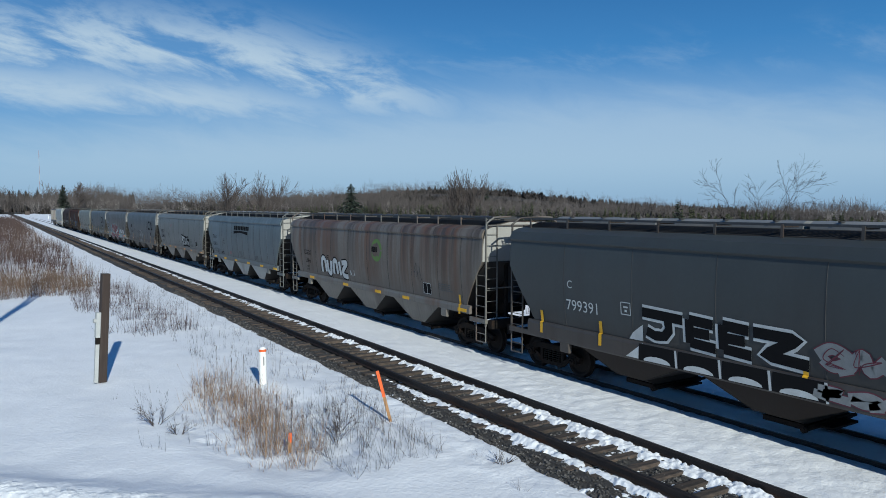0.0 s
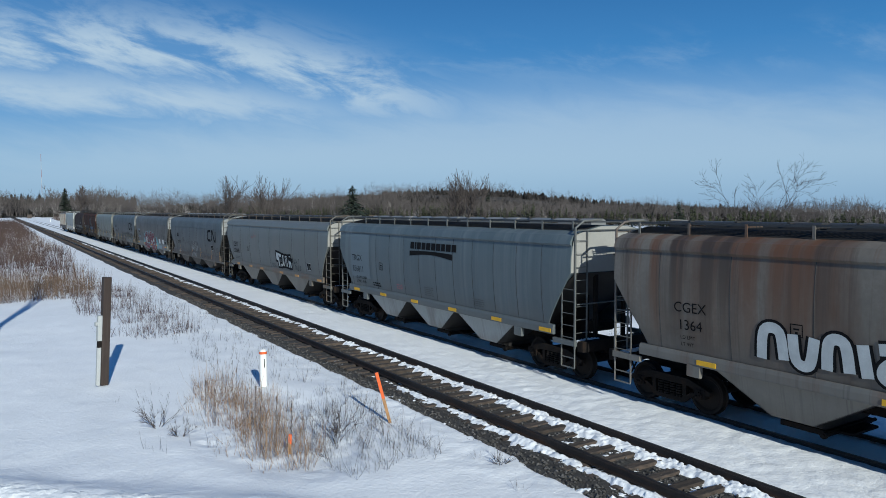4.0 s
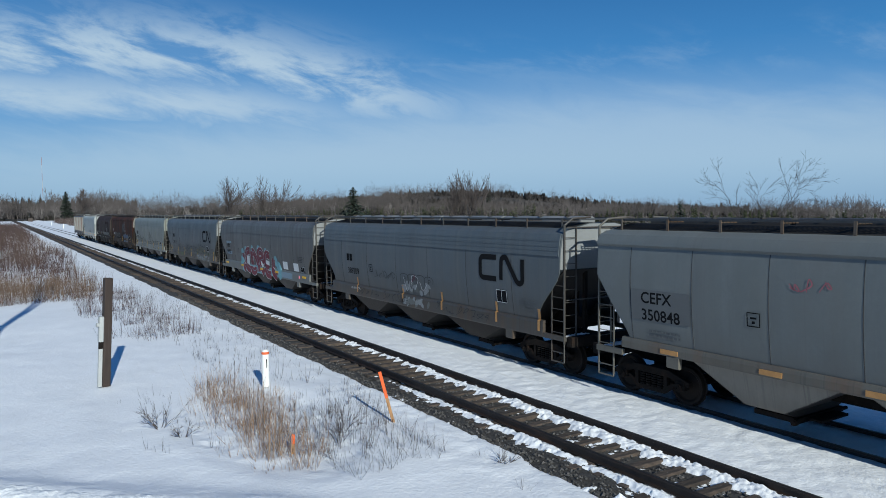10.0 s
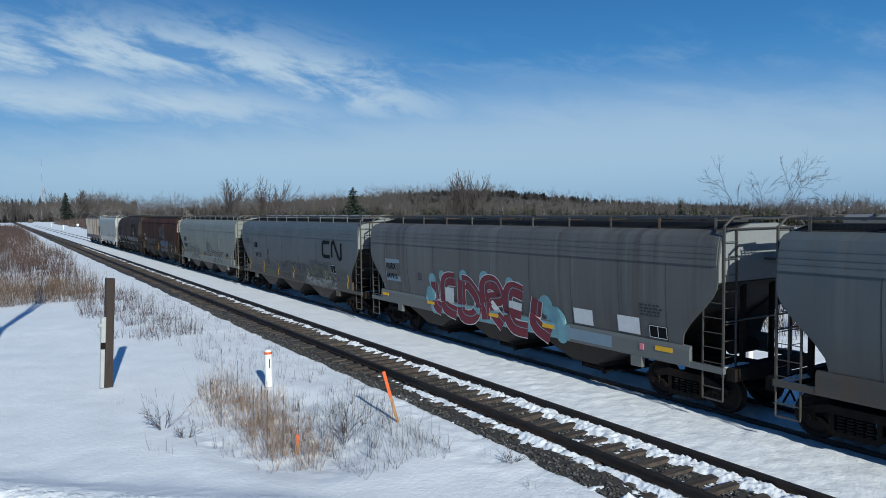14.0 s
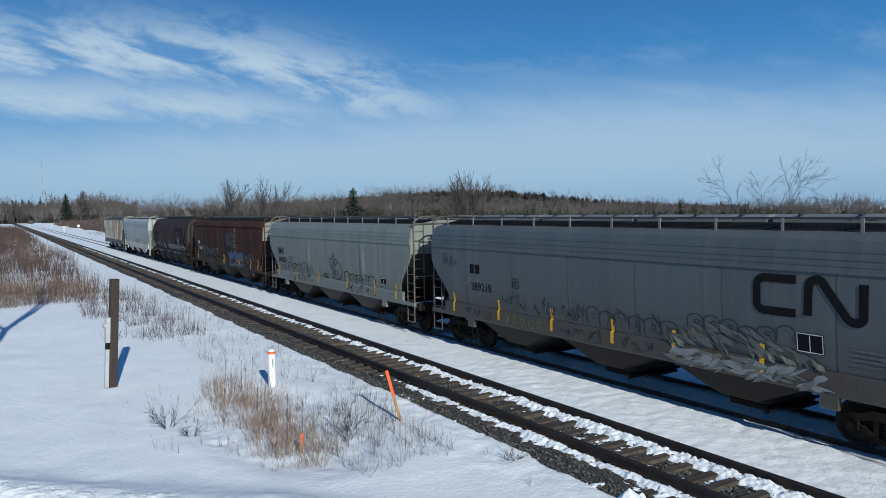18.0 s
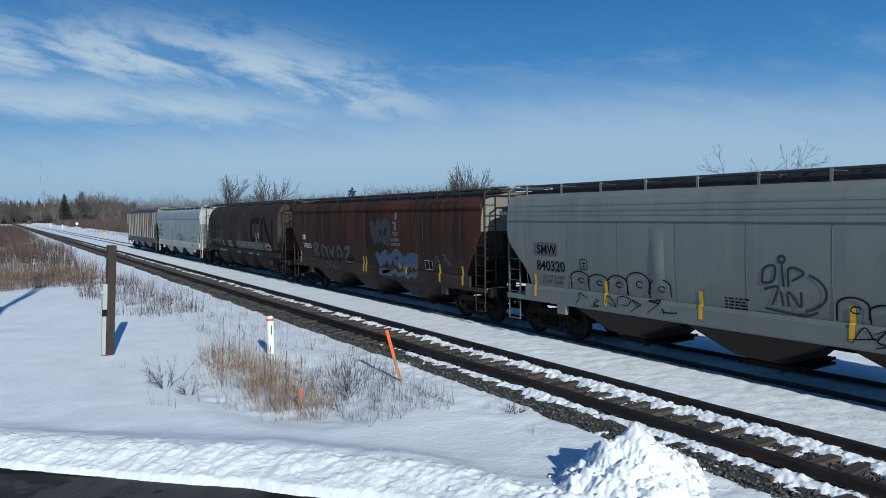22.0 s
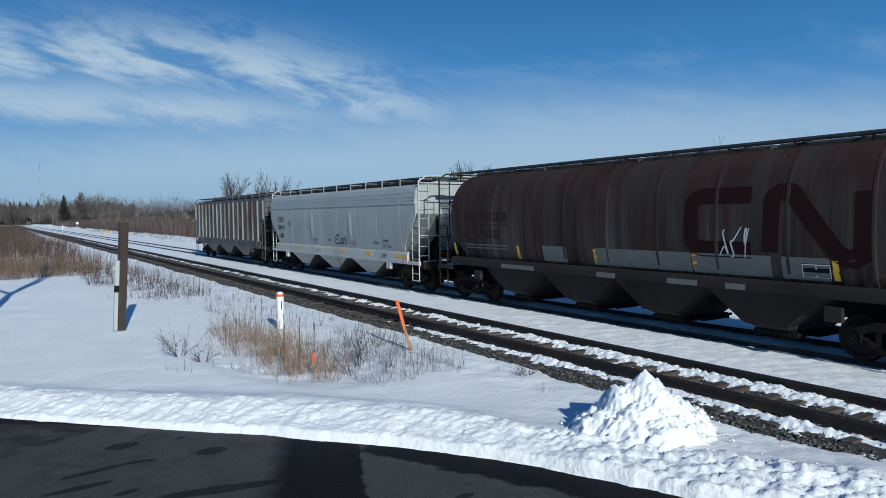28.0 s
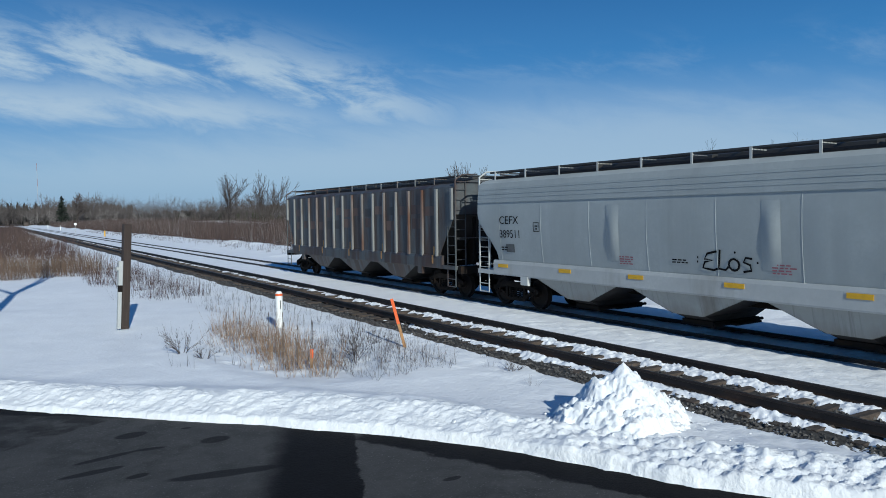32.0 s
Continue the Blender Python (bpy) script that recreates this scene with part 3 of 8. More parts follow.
def flat_text(body, size, spread=0.0, wide=1.0, space=1.0):
    cu = bpy.data.curves.new("text", "FONT")
    cu.body, cu.size, cu.offset, cu.resolution_u, cu.space_character = body, size, spread, 3, space
    ob = bpy.data.objects.new("text", cu)
    me = bpy.data.meshes.new_from_object(ob)
    v = [(p.co.x * wide, p.co.y) for p in me.vertices]
    f = [tuple(p.vertices) for p in me.polygons]
    bpy.data.objects.remove(ob)
    bpy.data.meshes.remove(me)
    return v, f


def lettering(car, shape, name, body, y, z, size, material, lift=0.012, spread=0.0, wide=1.0, label="", space=1.0):
    """Painted writing on the near side, from its left end at y."""
    v, f = flat_text(body, size, spread, wide, space)
    g = Geo().add([side_point(shape, y - a, z + b, lift) for a, b in v], f)
    me = g.mesh(name, material)
    return part(name, me, material, car, label)


def bars(car, shape, name, y, z, widths, height, material, gap=0.05, lift=0.012, label=""):
    """A row of plain painted bars."""
    ob = None
    for w in widths:
        if w > 0:
            g = Geo()
            n = max(1, int(height / 0.12))
            g.add([side_point(shape, q, z + height * k / n, lift) for k in range(n + 1) for q in (y, y - w)], [(2 * k, 2 * k + 1, 2 * k + 3, 2 * k + 2) for k in range(n)])
            ob = part(name, g, material, car, label)
        y -= abs(w) + gap
    return ob


def stroke(g, shape, pts, width, lift=0.014, y0=0.0, z0=0.0, taper=False):
    """A painted line on the near side through points (to the right, up) from y0, z0."""
    fine = []
    for a, b in zip(pts, pts[1:]):
        n = max(1, int(math.dist(a, b) / 0.12))
        fine += [(a[0] + (b[0] - a[0]) * k / n, a[1] + (b[1] - a[1]) * k / n) for k in range(n)]
    fine.append(pts[-1])
    v, f = [], []
    for i, p in enumerate(fine):
        a, b = fine[max(i - 1, 0)], fine[min(i + 1, len(fine) - 1)]
        d = math.dist(a, b) or 1
        nx, ny = -(b[1] - a[1]) / d, (b[0] - a[0]) / d
        w = width / 2 * (1 if not taper else 0.45 + 0.55 * math.sin(math.pi * (i + 0.5) / len(fine)))
        for s in (-1, 1):
            v.append(side_point(shape, y0 - p[0] - s * nx * w, z0 + p[1] + s * ny * w, lift))
    for i in range(len(fine) - 1):
        f.append((2 * i, 2 * i + 1, 2 * i + 3, 2 * i + 2))
    g.add(v, f)


def blob(g, shape, pts, lift=0.013, y0=0.0, z0=0.0):
    g.add([side_point(shape, y0 - a, z0 + b, lift) for a, b in pts], [tuple(range(len(pts)))])


def arc(cx, cy, r, a0, a1, n=8, ry=None):
    return [(cx + r * math.cos(radians(a0 + (a1 - a0) * k / n)), cy + (ry or r) * math.sin(radians(a0 + (a1 - a0) * k / n))) for k in range(n + 1)]


def scrawl(car, shape, name, y, z, width, height, material, seed, letters=4, thick=0.035, label="", lift=0.016):
    """Spray-can loops that cannot be read."""
    rnd = random.Random(seed)
    step_ = width / letters
    for k in range(letters):
        cx = k * step_
        pts = [(cx + rnd.uniform(0, 0.25) * step_, rnd.uniform(0, 0.3) * height)]
        for j in range(4):
            pts.append((cx + rnd.uniform(0.0, 1.0) * step_, rnd.uniform(0.05, 1.0) * height))
        smooth = []
        for i in range(len(pts) - 1):
            p0, p1, p2, p3 = pts[max(i - 1, 0)], pts[i], pts[i + 1], pts[min(i + 2, len(pts) - 1)]
            for q in range(6):
                t = q / 6
                smooth.append(tuple(0.5 * (2 * p1[c] + (p2[c] - p0[c]) * t + (2 * p0[c] - 5 * p1[c] + 4 * p2[c] - p3[c]) * t * t + (3 * p1[c] - p0[c] - 3 * p2[c] + p3[c]) * t ** 3) for c in (0, 1)))
        g = Geo()
        stroke(g, shape, smooth + [pts[-1]], thick, lift + 0.0003 * k, y, z, True)
        part(name, g, material, car, label)


def arches(car, shape, name, y, z, width, height, material, seed, count=6, thick=0.03, lift=0.014):
    """A row of rounded outline loops sprayed side by side."""
    rnd = random.Random(seed)
    w = width / count
    for k in range(count):
        h, cx = height * rnd.uniform(0.6, 1.0), (k + 0.5) * w
        pts = [(cx - w * 0.5, 0.0)] + arc(cx, h * 0.6, w * rnd.uniform(0.44, 0.58), 185, -5, 10, h * 0.4) + [(cx + w * 0.45, rnd.uniform(0, 0.2) * h)]
        g = Geo()
        stroke(g, shape, pts, thick, lift + 0.0004 * k, y, z)
        part(name, g, material, car, "black sprayed outline loops")
        if rnd.random() < 0.7:
            g = Geo()
            stroke(g, shape, arc(cx + 0.05, h * 0.5, w * 0.16, 20, 320, 8, h * 0.14), thick * 0.8, lift + 0.0004 * k, y, z)
            part(name, g, material, car, "black sprayed outline loops")


GLYPHS = (([(0.0, 0.2), (0.3, 1.0), (0.55, 0.25), (0.95, 0.9)],),
          ([(0.1, 0.9), (0.8, 0.8), (0.3, 0.4), (0.95, 0.1)], [(0.0, 0.35), (0.4, 0.05)]),
          ([(0.1, 0.1), (0.5, 0.95), (0.85, 0.5), (0.4, 0.3), (0.95, 0.05)],),
          ([(0.05, 0.6), (0.5, 1.0), (0.9, 0.6), (0.5, 0.15), (0.15, 0.45)], [(0.6, 0.0), (0.95, 0.25)]),
          ([(0.0, 1.0), (0.35, 0.1), (0.55, 0.7), (0.85, 0.0)], [(0.7, 1.0), (0.95, 0.72)]))


def eased(pts, cuts=6):
    """A smooth line through points."""
    out = []
    for i in range(len(pts) - 1):
        p0, p1, p2, p3 = pts[max(i - 1, 0)], pts[i], pts[i + 1], pts[min(i + 2, len(pts) - 1)]
        for q in range(cuts):
            t = q / cuts
            out.append(tuple(0.5 * (2 * p1[c] + (p2[c] - p0[c]) * t + (2 * p0[c] - 5 * p1[c] + 4 * p2[c] - p3[c]) * t * t + (3 * p1[c] - p0[c] - 3 * p2[c] + p3[c]) * t ** 3) for c in (0, 1)))
    return out + [pts[-1]]


def graffiti(car, shape, name, y, z, width, height, fill, rim, order, label, fat=0.17, edge=0.06, lift=0.014, seed=1):
    """Fat sprayed forms that cannot be read, each a rim with its fill on it."""
    rnd = random.Random(seed)
    w = width / len(order)
    for k, i in enumerate(order):
        h, dz_ = height * rnd.uniform(0.85, 1.0), rnd.uniform(0, 0.06) * height
        lean = rnd.uniform(-0.1, 0.15)
        rim_g, fill_g = Geo(), Geo()
        for path_ in GLYPHS[i % len(GLYPHS)]:
            pts = eased([(k * w + (a * 1.12 - 0.06 + lean * b + rnd.uniform(-0.06, 0.06)) * w, dz_ + b * h) for a, b in path_])
            stroke(rim_g, shape, pts, fat + 2 * edge, lift + 0.0004 * k, y, z)
            stroke(fill_g, shape, pts, fat, lift + 0.006 + 0.0004 * k, y, z)
        part("letter_fill", fill_g, fill, part(name, rim_g, rim, car, label))


def fat_forms(car, shape, name, y, z, fill, rim, label, fat, edge, paths, lift=0.014, inner=None):
    """Fat sprayed strokes along given lines, each a rim with its fill on it."""
    for k, pts in enumerate(paths):
        rim_g, fill_g = Geo(), Geo()
        stroke(rim_g, shape, pts, fat + 2 * edge, lift + 0.0003 * k, y, z)
        stroke(fill_g, shape, pts, fat, lift + 0.005 + 0.0003 * k, y, z)
        rim_ob = part(name, rim_g, rim, car, label)
        part("letter_fill", fill_g, fill, rim_ob)
        if inner:
            line_g = Geo()
            stroke(line_g, shape, [(a + 0.16 * fat, b + 0.10 * fat) for a, b in pts], 0.028, lift + 0.010 + 0.0003 * k, y, z, True)
            part("letter_line", line_g, inner, rim_ob)


# running gear, shared by all cars
def lathe_x(profile, n=28):
    """Turns a profile of (x, radius) round the x axis."""
    g = Geo()
    m = len(profile)
    v = [(x, r * math.cos(2 * math.pi * k / n), r * math.sin(2 * math.pi * k / n)) for k in range(n) for x, r in profile]
    f = [(k * m + i, k * m + i + 1, ((k + 1) % n) * m + i + 1, ((k + 1) % n) * m + i) for k in range(n) for i in range(m - 1)]
    return g.add(v, f)


WHEEL_R = 0.457
wheel_prof = [(-0.07, 0.0), (-0.07, 0.10), (-0.03, 0.13), (-0.015, 0.34), (-0.06, 0.385), (-0.065, WHEEL_R - 0.005), (0.06, WHEEL_R), (0.07, WHEEL_R + 0.028), (0.095, WHEEL_R + 0.024), (0.09, 0.385), (0.02, 0.34), (0.03, 0.12), (0.09, 0.0)]
wheel_mesh_near = lathe_x(wheel_prof).mesh("wheel", WHEEL, True)
wheel_mesh_far = lathe_x([(-x, r) for x, r in wheel_prof]).mesh("wheel", WHEEL, True)
axle_mesh = Geo().rod((-1.02, 0, 0), (1.02, 0, 0), 0.075, 10).mesh("wheelset", STEEL, True)
cap_mesh = Geo().rod((-0.05, 0, 0), (0.06, 0, 0), 0.10, 10).rod((-0.09, 0.03, 0.03), (0.06, 0.03, 0.03), 0.018, 5).rod((-0.09, -0.04, 0), (0.06, -0.04, 0), 0.018, 5).mesh("bearing_cap", STEEL, True)


def frame_geo():
    g = Geo()
    top = [(-1.16, 0.60), (-0.98, 0.66), (-0.55, 0.80), (0.55, 0.80), (0.98, 0.66), (1.16, 0.60), (1.16, 0.50), (0.98, 0.50), (0.55, 0.63), (-0.55, 0.63), (-0.98, 0.50), (-1.16, 0.50)]
    low = [(-0.78, 0.50), (-0.42, 0.20), (0.42, 0.20), (0.78, 0.50), (0.66, 0.50), (0.36, 0.31), (-0.36, 0.31), (-0.66, 0.50)]
    g.prism_x(top, -0.07, 0.07)
    g.prism_x(low, -0.06, 0.06)
    for s in (-1, 1):
        g.prism_x([(s * 0.40, 0.28), (s * 0.50, 0.34), (s * 0.50, 0.68), (s * 0.40, 0.68)], -0.06, 0.06)
        g.prism_x([(s * 0.76, 0.40), (s * 1.04, 0.40), (s * 1.04, 0.60), (s * 0.76, 0.60)], -0.09, 0.09)
    for k in (-0.27, -0.09, 0.09, 0.27):
        for q in range(5):
            z0 = 0.32 + q * 0.062
            g.rod((0, k, z0), (0, k, z0 + 0.036), 0.082, 8)
    return g


frame_mesh = frame_geo().mesh("side_frame", STEEL)
bolster_mesh = Geo().box(-0.95, 0.95, -0.2, 0.2, 0.52, 0.78).box(-0.6, 0.6, -0.9, -0.82, 0.45, 0.55).box(-0.6, 0.6, 0.82, 0.9, 0.45, 0.55).mesh("bolster", STEEL)
coupler_mesh = Geo().box(-0.09, 0.09, -0.52, 0.4, 0.78, 0.98).prism_x([(-0.80, 0.74), (-0.50, 0.70), (-0.50, 1.06), (-0.80, 1.02)], -0.15, 0.15).rod((0.12, -0.55, 0.72), (0.16, -0.72, 0.35), 0.025, 6).mesh("coupler", STEEL)
brakewheel_mesh = lathe_x([(-0.02, 0.24), (0.0, 0.27), (0.02, 0.24), (0.0, 0.22), (-0.02, 0.24)], 18).mesh("brake_wheel", STEEL, True)

WHEELSETS = []


def truck(car, y):
    for x in (-1.0, 1.0):
        part("side_frame", frame_mesh, None, car, at=pose(x, y, 0))
    part("bolster", bolster_mesh, None, car, at=pose(0, y, 0))
    for dy_ in (-0.89, 0.89):
        ws = part("wheelset", axle_mesh, None, car, at=pose(0, y + dy_, WHEEL_R))
        part("wheel", wheel_mesh_near, None, ws, at=pose(-GAUGE / 2, 0, 0))
        part("wheel", wheel_mesh_far, None, ws, at=pose(GAUGE / 2, 0, 0))
        part("bearing_cap", cap_mesh, None, ws, at=pose(-1.08, 0, 0))
        WHEELSETS.append((ws, y + dy_))


def stack_rings(levels):
    """A closed body from rings (z, half width, near inset, far inset), lowest first; length is held in the insets' closure."""
    g = Geo()
    n = 0
    v, f = [], []
    for z, w, a, b in levels:
        v += [(-w, a, z), (w, a, z), (w, b, z), (-w, b, z)]
    for k in range(len(levels) - 1):
        for i in range(4):
            f.append((4 * k + i, 4 * k + (i + 1) % 4, 4 * k + 4 + (i + 1) % 4, 4 * k + 4 + i))
    f += [(3, 2, 1, 0), tuple(range(4 * len(levels) - 4, 4 * len(levels)))]
    return g.add(v, f)


def band_strip(shape, z0, z1, y0, y1, out, side):
    """A plate proud of one side between two heights."""
    n = 4
    prof = []
    for k in range(n + 1):
        z = z0 + (z1 - z0) * k / n
        prof.append((side * (shape(z) + out), z))
    for k in range(n, -1, -1):
        z = z0 + (z1 - z0) * k / n
        prof.append((side * (shape(z) - 0.02), z))
    return Geo().sweep_y(prof, y0, y1)


GRATE_CACHE = {}


def grating(length):
    """An open steel walkway, 0.5 m wide, along y."""
    key = round(length, 1)
    if key not in GRATE_CACHE:
        g = Geo()
        for k in range(5):
            x = -0.25 + 0.5 * k / 4
            g.box(x - 0.012, x + 0.012, 0, key, -0.045, 0.0)
        n = int(key / 0.11)
        for k in range(n):
            y = key * (k + 0.5) / n
            g.box(-0.25, 0.25, y - 0.012, y + 0.012, -0.022, -0.006)
        GRATE_CACHE[key] = g.mesh("running_board", GRATE)
    return GRATE_CACHE[key]


RUNGS = {}


def rung_mesh(material, length, axis):
    key = (material.name, round(length, 2), axis)
    if key not in RUNGS:
        b = (length, 0, 0) if axis == "x" else (0, length, 0)
        RUNGS[key] = Geo().rod((0, 0, 0), b, 0.011, 6).mesh("rung", material, True)
    return RUNGS[key]


def ladder_set(car, y, s, side, m, tall=4.30, side_top=2.62):
    """The ladders at one corner. s: +1 where the car lies towards +y of this end; side: -1 near, +1 far."""
    x = side * 1.50
    post = Geo().box(x - 0.022, x + 0.022, y - 0.022, y + 0.022, 0.98, tall)
    inner = side * 1.06
    post2 = Geo().box(inner - 0.014, inner + 0.014, y - 0.02, y + 0.02, 1.15, tall - 0.05)
    part("ladder_post", post, m, car)
    part("ladder_stile", post2, m, car)
    lo = min(x, inner)
    for k in range(8):
        part("rung", rung_mesh(m, abs(x - inner), "x"), None, car, at=pose(lo, y - 0.03 * s, 1.42 + 0.36 * k))
    if side < 0:
        st = y + 0.52 * s
        part("ladder_stile", Geo().box(x - 0.014, x + 0.014, st - 0.018, st + 0.018, 0.5, side_top), m, car)
        for k in range(5):
            part("rung", rung_mesh(m, 0.52, "y"), None, car, at=pose(x - 0.02, min(y, st), 1.28 + 0.33 * k))
        g = Geo().rod((x, y, 1.0), (x, y, 0.45), 0.02, 6).rod((x, y, 0.45), (x, st, 0.45), 0.02, 6).rod((x, st, 0.45), (x, st, 1.0), 0.02, 6)
        g.rod((x, y, 0.72), (x, st, 0.72), 0.016, 6)
        part("stirrup_step", g, m, car)
    g = Geo().rod((x, y, tall - 0.02), (x * 0.80, y, tall + 0.17), 0.028, 6).rod((x * 0.80, y, tall + 0.17), (x * 0.35, y, tall + 0.20), 0.028, 6)
    part("handrail", g, m, car)


# near-black with paler specks, colours the roof as the running boards shade it
ROOFSHADE = paint("roof_shade", (0.022, 0.021, 0.021), 0.85, vary=0.4, scale=1.2, bump=0.3, bump_scale=14, spec=0.2, grime=(0.09, 0.088, 0.085), grime_at=(0.66, 0.74), grime_scale=(6, 3, 6))
SEAM = paint("dirty_seam", (0.035, 0.034, 0.033), 0.7, vary=0.2, scale=2, bump=0.05)
# dirt plus the shade inside car ends and under hoppers, put into one near-black
SLOPE = paint("dirty_shaded_slope_sheet", (0.016, 0.0138, 0.0128), 0.8, vary=0.3, scale=1.5, bump=0.1, bump_scale=10)


def end_inset(z, notch, curved):
    """How far the side sheet's end lies inside the car's end at a height."""
    k = min(1.0, max(0.0, (3.05 - z) / 1.45))
    return notch * (k * k * (3 - 2 * k) if curved else k)


def side_panels(car, shape, cuts, L, notch, top, material, seed, curved):
    """The near side's sheets between the weld seams, each a little pillowed; the end ones follow the sloping ends."""
    rnd = random.Random(seed)
    rows, cols = 12, 14
    for y0, y1 in zip(cuts, cuts[1:]):
        amp, tilt = rnd.uniform(0.005, 0.011), rnd.uniform(-0.003, 0.003)
        ph = rnd.uniform(0, 6.28)
        v, f = [], []
        for j in range(rows + 1):
            z = 1.545 + (top - 1.545) * j / rows
            inset = end_inset(z, notch, curved) + 0.012
            a, b = max(y0, inset), min(y1, L - inset)
            if b - a < 0.03:
                a = b = min(max(y0, inset), y1) if y0 < L / 2 else max(min(y1, L - inset), y0)
            for i in range(cols + 1):
                u = i / cols
                pillow = amp * (1 - abs(2 * u - 1) ** 5) * (0.75 + 0.25 * math.sin(1.7 * z + ph)) * min(1.0, 2.2 * j / rows, 4.0 * (rows - j) / rows)
                v.append((-(shape(z) + 0.0028 + max(0.0, pillow + tilt * math.sin(math.pi * u) * (u - 0.5))), a + (b - a) * u, z))
        for j in range(rows):
            for i in range(cols):
                k = j * (cols + 1) + i
                f.append((k, k + 1, k + cols + 2, k + cols + 1))
        me = bpy.data.meshes.new("side_panel")
        me.from_pydata(v, [], f)
        me.materials.append(material)
        me.shade_smooth()
        part("side_panel", me, None, car)


def hopper_car(label, length, shape, body_m, trim_m, hop_m, bays=3, eave="plain", hatch_m=None, seams=(), posts=0, roof_m=None, notch=1.0, sill_m=None, bracket_gap=1.45, flare=0.0, end_m=None, tall=4.30, panel_m=None, seam_m=None, slope_m=None, slim=False):
    car = base("hopper_car", label, "train car", "cars of the freight train")
    L = length
    roof_m, hatch_m, sill_m = roof_m or body_m, hatch_m or trim_m, sill_m or body_m
    slope0, slope1 = 3.05, 1.5
    # body
    if shape is round_side:
        lv = []
        for k in range(15):
            z = 1.38 + (4.30 - 1.38) * k / 14
            w = round_side(z)
            dish = 0.85 + 0.45 * max(0.0, (abs(z - 2.9) / 1.5)) ** 2.2
            low = max(0.0, (2.3 - z) * 0.75)
            lv.append((z, w, dish + low, L - dish - low))
        part("body", stack_rings(lv), body_m, car, smooth=True)
        roof = Geo().sweep_y([(-0.62, 4.20), (-0.58, 4.33), (0.58, 4.33), (0.62, 4.20)], 1.0, L - 1.0)
        part("roof", roof, roof_m, car)
    else:
        deep = 2.35
        lv = [(1.26 if slim else 1.08, shape(1.1) - 0.02, deep + 0.05, L - deep - 0.05)]
        for z in (1.30 if slim else 1.2, slope1, 1.9, 2.3, 2.7, slope0):
            k = (slope0 - z) / (slope0 - 1.2)
            lv.append((z, shape(z), deep * k, L - deep * k))
        for z in (3.4, 3.7, 3.95, 4.05):
            lv.append((z, shape(z), 0.0, L))
        top = shape(4.05)
        lv += [(4.13, top - 0.12, 0.0, L), (4.24, 0.95, 0.0, L), (4.33, 0.5, 0.0, L)]
        part("body", stack_rings(lv), body_m, car, smooth=True)
        # at each end: the side sheets reach past the inward slope sheet, and an end panel closes the top, on many cars
        # in paler paint that adds to the sun on it
        for y, s in ((0.0, 1), (L, -1)):
            for side in (-1, 1):
                v, f = [], []
                zs = (1.5, 1.56, 1.8, 2.1, 2.4, 2.7, 2.9, slope0)
                for z in zs:
                    kd = (slope0 - z) / (slope0 - 1.2)
                    for dy_ in (end_inset(z, notch, eave == "ribbed"), deep * kd + 0.04):
                        for o in (-0.001, -0.03):
                            v.append((side * (shape(z) + o), y + s * dy_, z))
                for q in range(len(zs) - 1):
                    a = 4 * q
                    f += [(a, a + 2, a + 6, a + 4), (a + 1, a + 5, a + 7, a + 3), (a, a + 4, a + 5, a + 1)]
                part("side_wing", Geo().add(v, f), body_m, car)
                g = Geo()
                zs = (slope0, 2.75, 2.5, 2.25, 2.0, 1.8, 1.62)
                for za, zb in zip(zs, zs[1:]):
                    g.rod((side * shape(za) * 0.985, y + s * (0.02 + end_inset(za, notch, eave == "ribbed")), za), (side * shape(zb) * 0.985, y + s * (0.02 + end_inset(zb, notch, eave == "ribbed")), zb), 0.022, 6)
                part("wing_edge", g, body_m, car)
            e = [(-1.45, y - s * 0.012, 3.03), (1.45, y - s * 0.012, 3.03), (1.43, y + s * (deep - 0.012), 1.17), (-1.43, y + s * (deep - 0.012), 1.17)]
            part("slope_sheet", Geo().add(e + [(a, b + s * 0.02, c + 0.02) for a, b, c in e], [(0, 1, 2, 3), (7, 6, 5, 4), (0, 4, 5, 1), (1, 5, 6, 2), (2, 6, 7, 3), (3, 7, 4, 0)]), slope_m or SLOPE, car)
            rim_ = [(shape(3.08) - 0.02, 3.06), (shape(3.5) - 0.02, 3.5), (top - 0.02, 4.04), (top - 0.14, 4.11), (0.94, 4.225), (0.5, 4.315)]
            ring = [(a, z) for a, z in rim_] + [(-a, z) for a, z in reversed(rim_)]
            n = len(ring)
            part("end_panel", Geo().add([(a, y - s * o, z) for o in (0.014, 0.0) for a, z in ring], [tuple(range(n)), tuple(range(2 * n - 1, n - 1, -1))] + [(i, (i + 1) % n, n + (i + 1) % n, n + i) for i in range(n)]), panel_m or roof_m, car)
            part("brake_platform", Geo().box(-0.05, 0.62, min(y - 0.05 * s, y - 0.5 * s), max(y - 0.05 * s, y - 0.5 * s), 3.50, 3.54), GRATE, car)
    for y, s in ((0.0, 1), (L, -1)):
        for side in (-1, 1):
            part("jacking_pad", Geo().bevelbox(side * 1.5 - 0.06, side * 1.5 + 0.06, y + s * 2.35 - 0.17, y + s * 2.35 + 0.17, 1.0 if slim else 0.80, 1.29 if slim else 1.10, 0.03), sill_m, car)
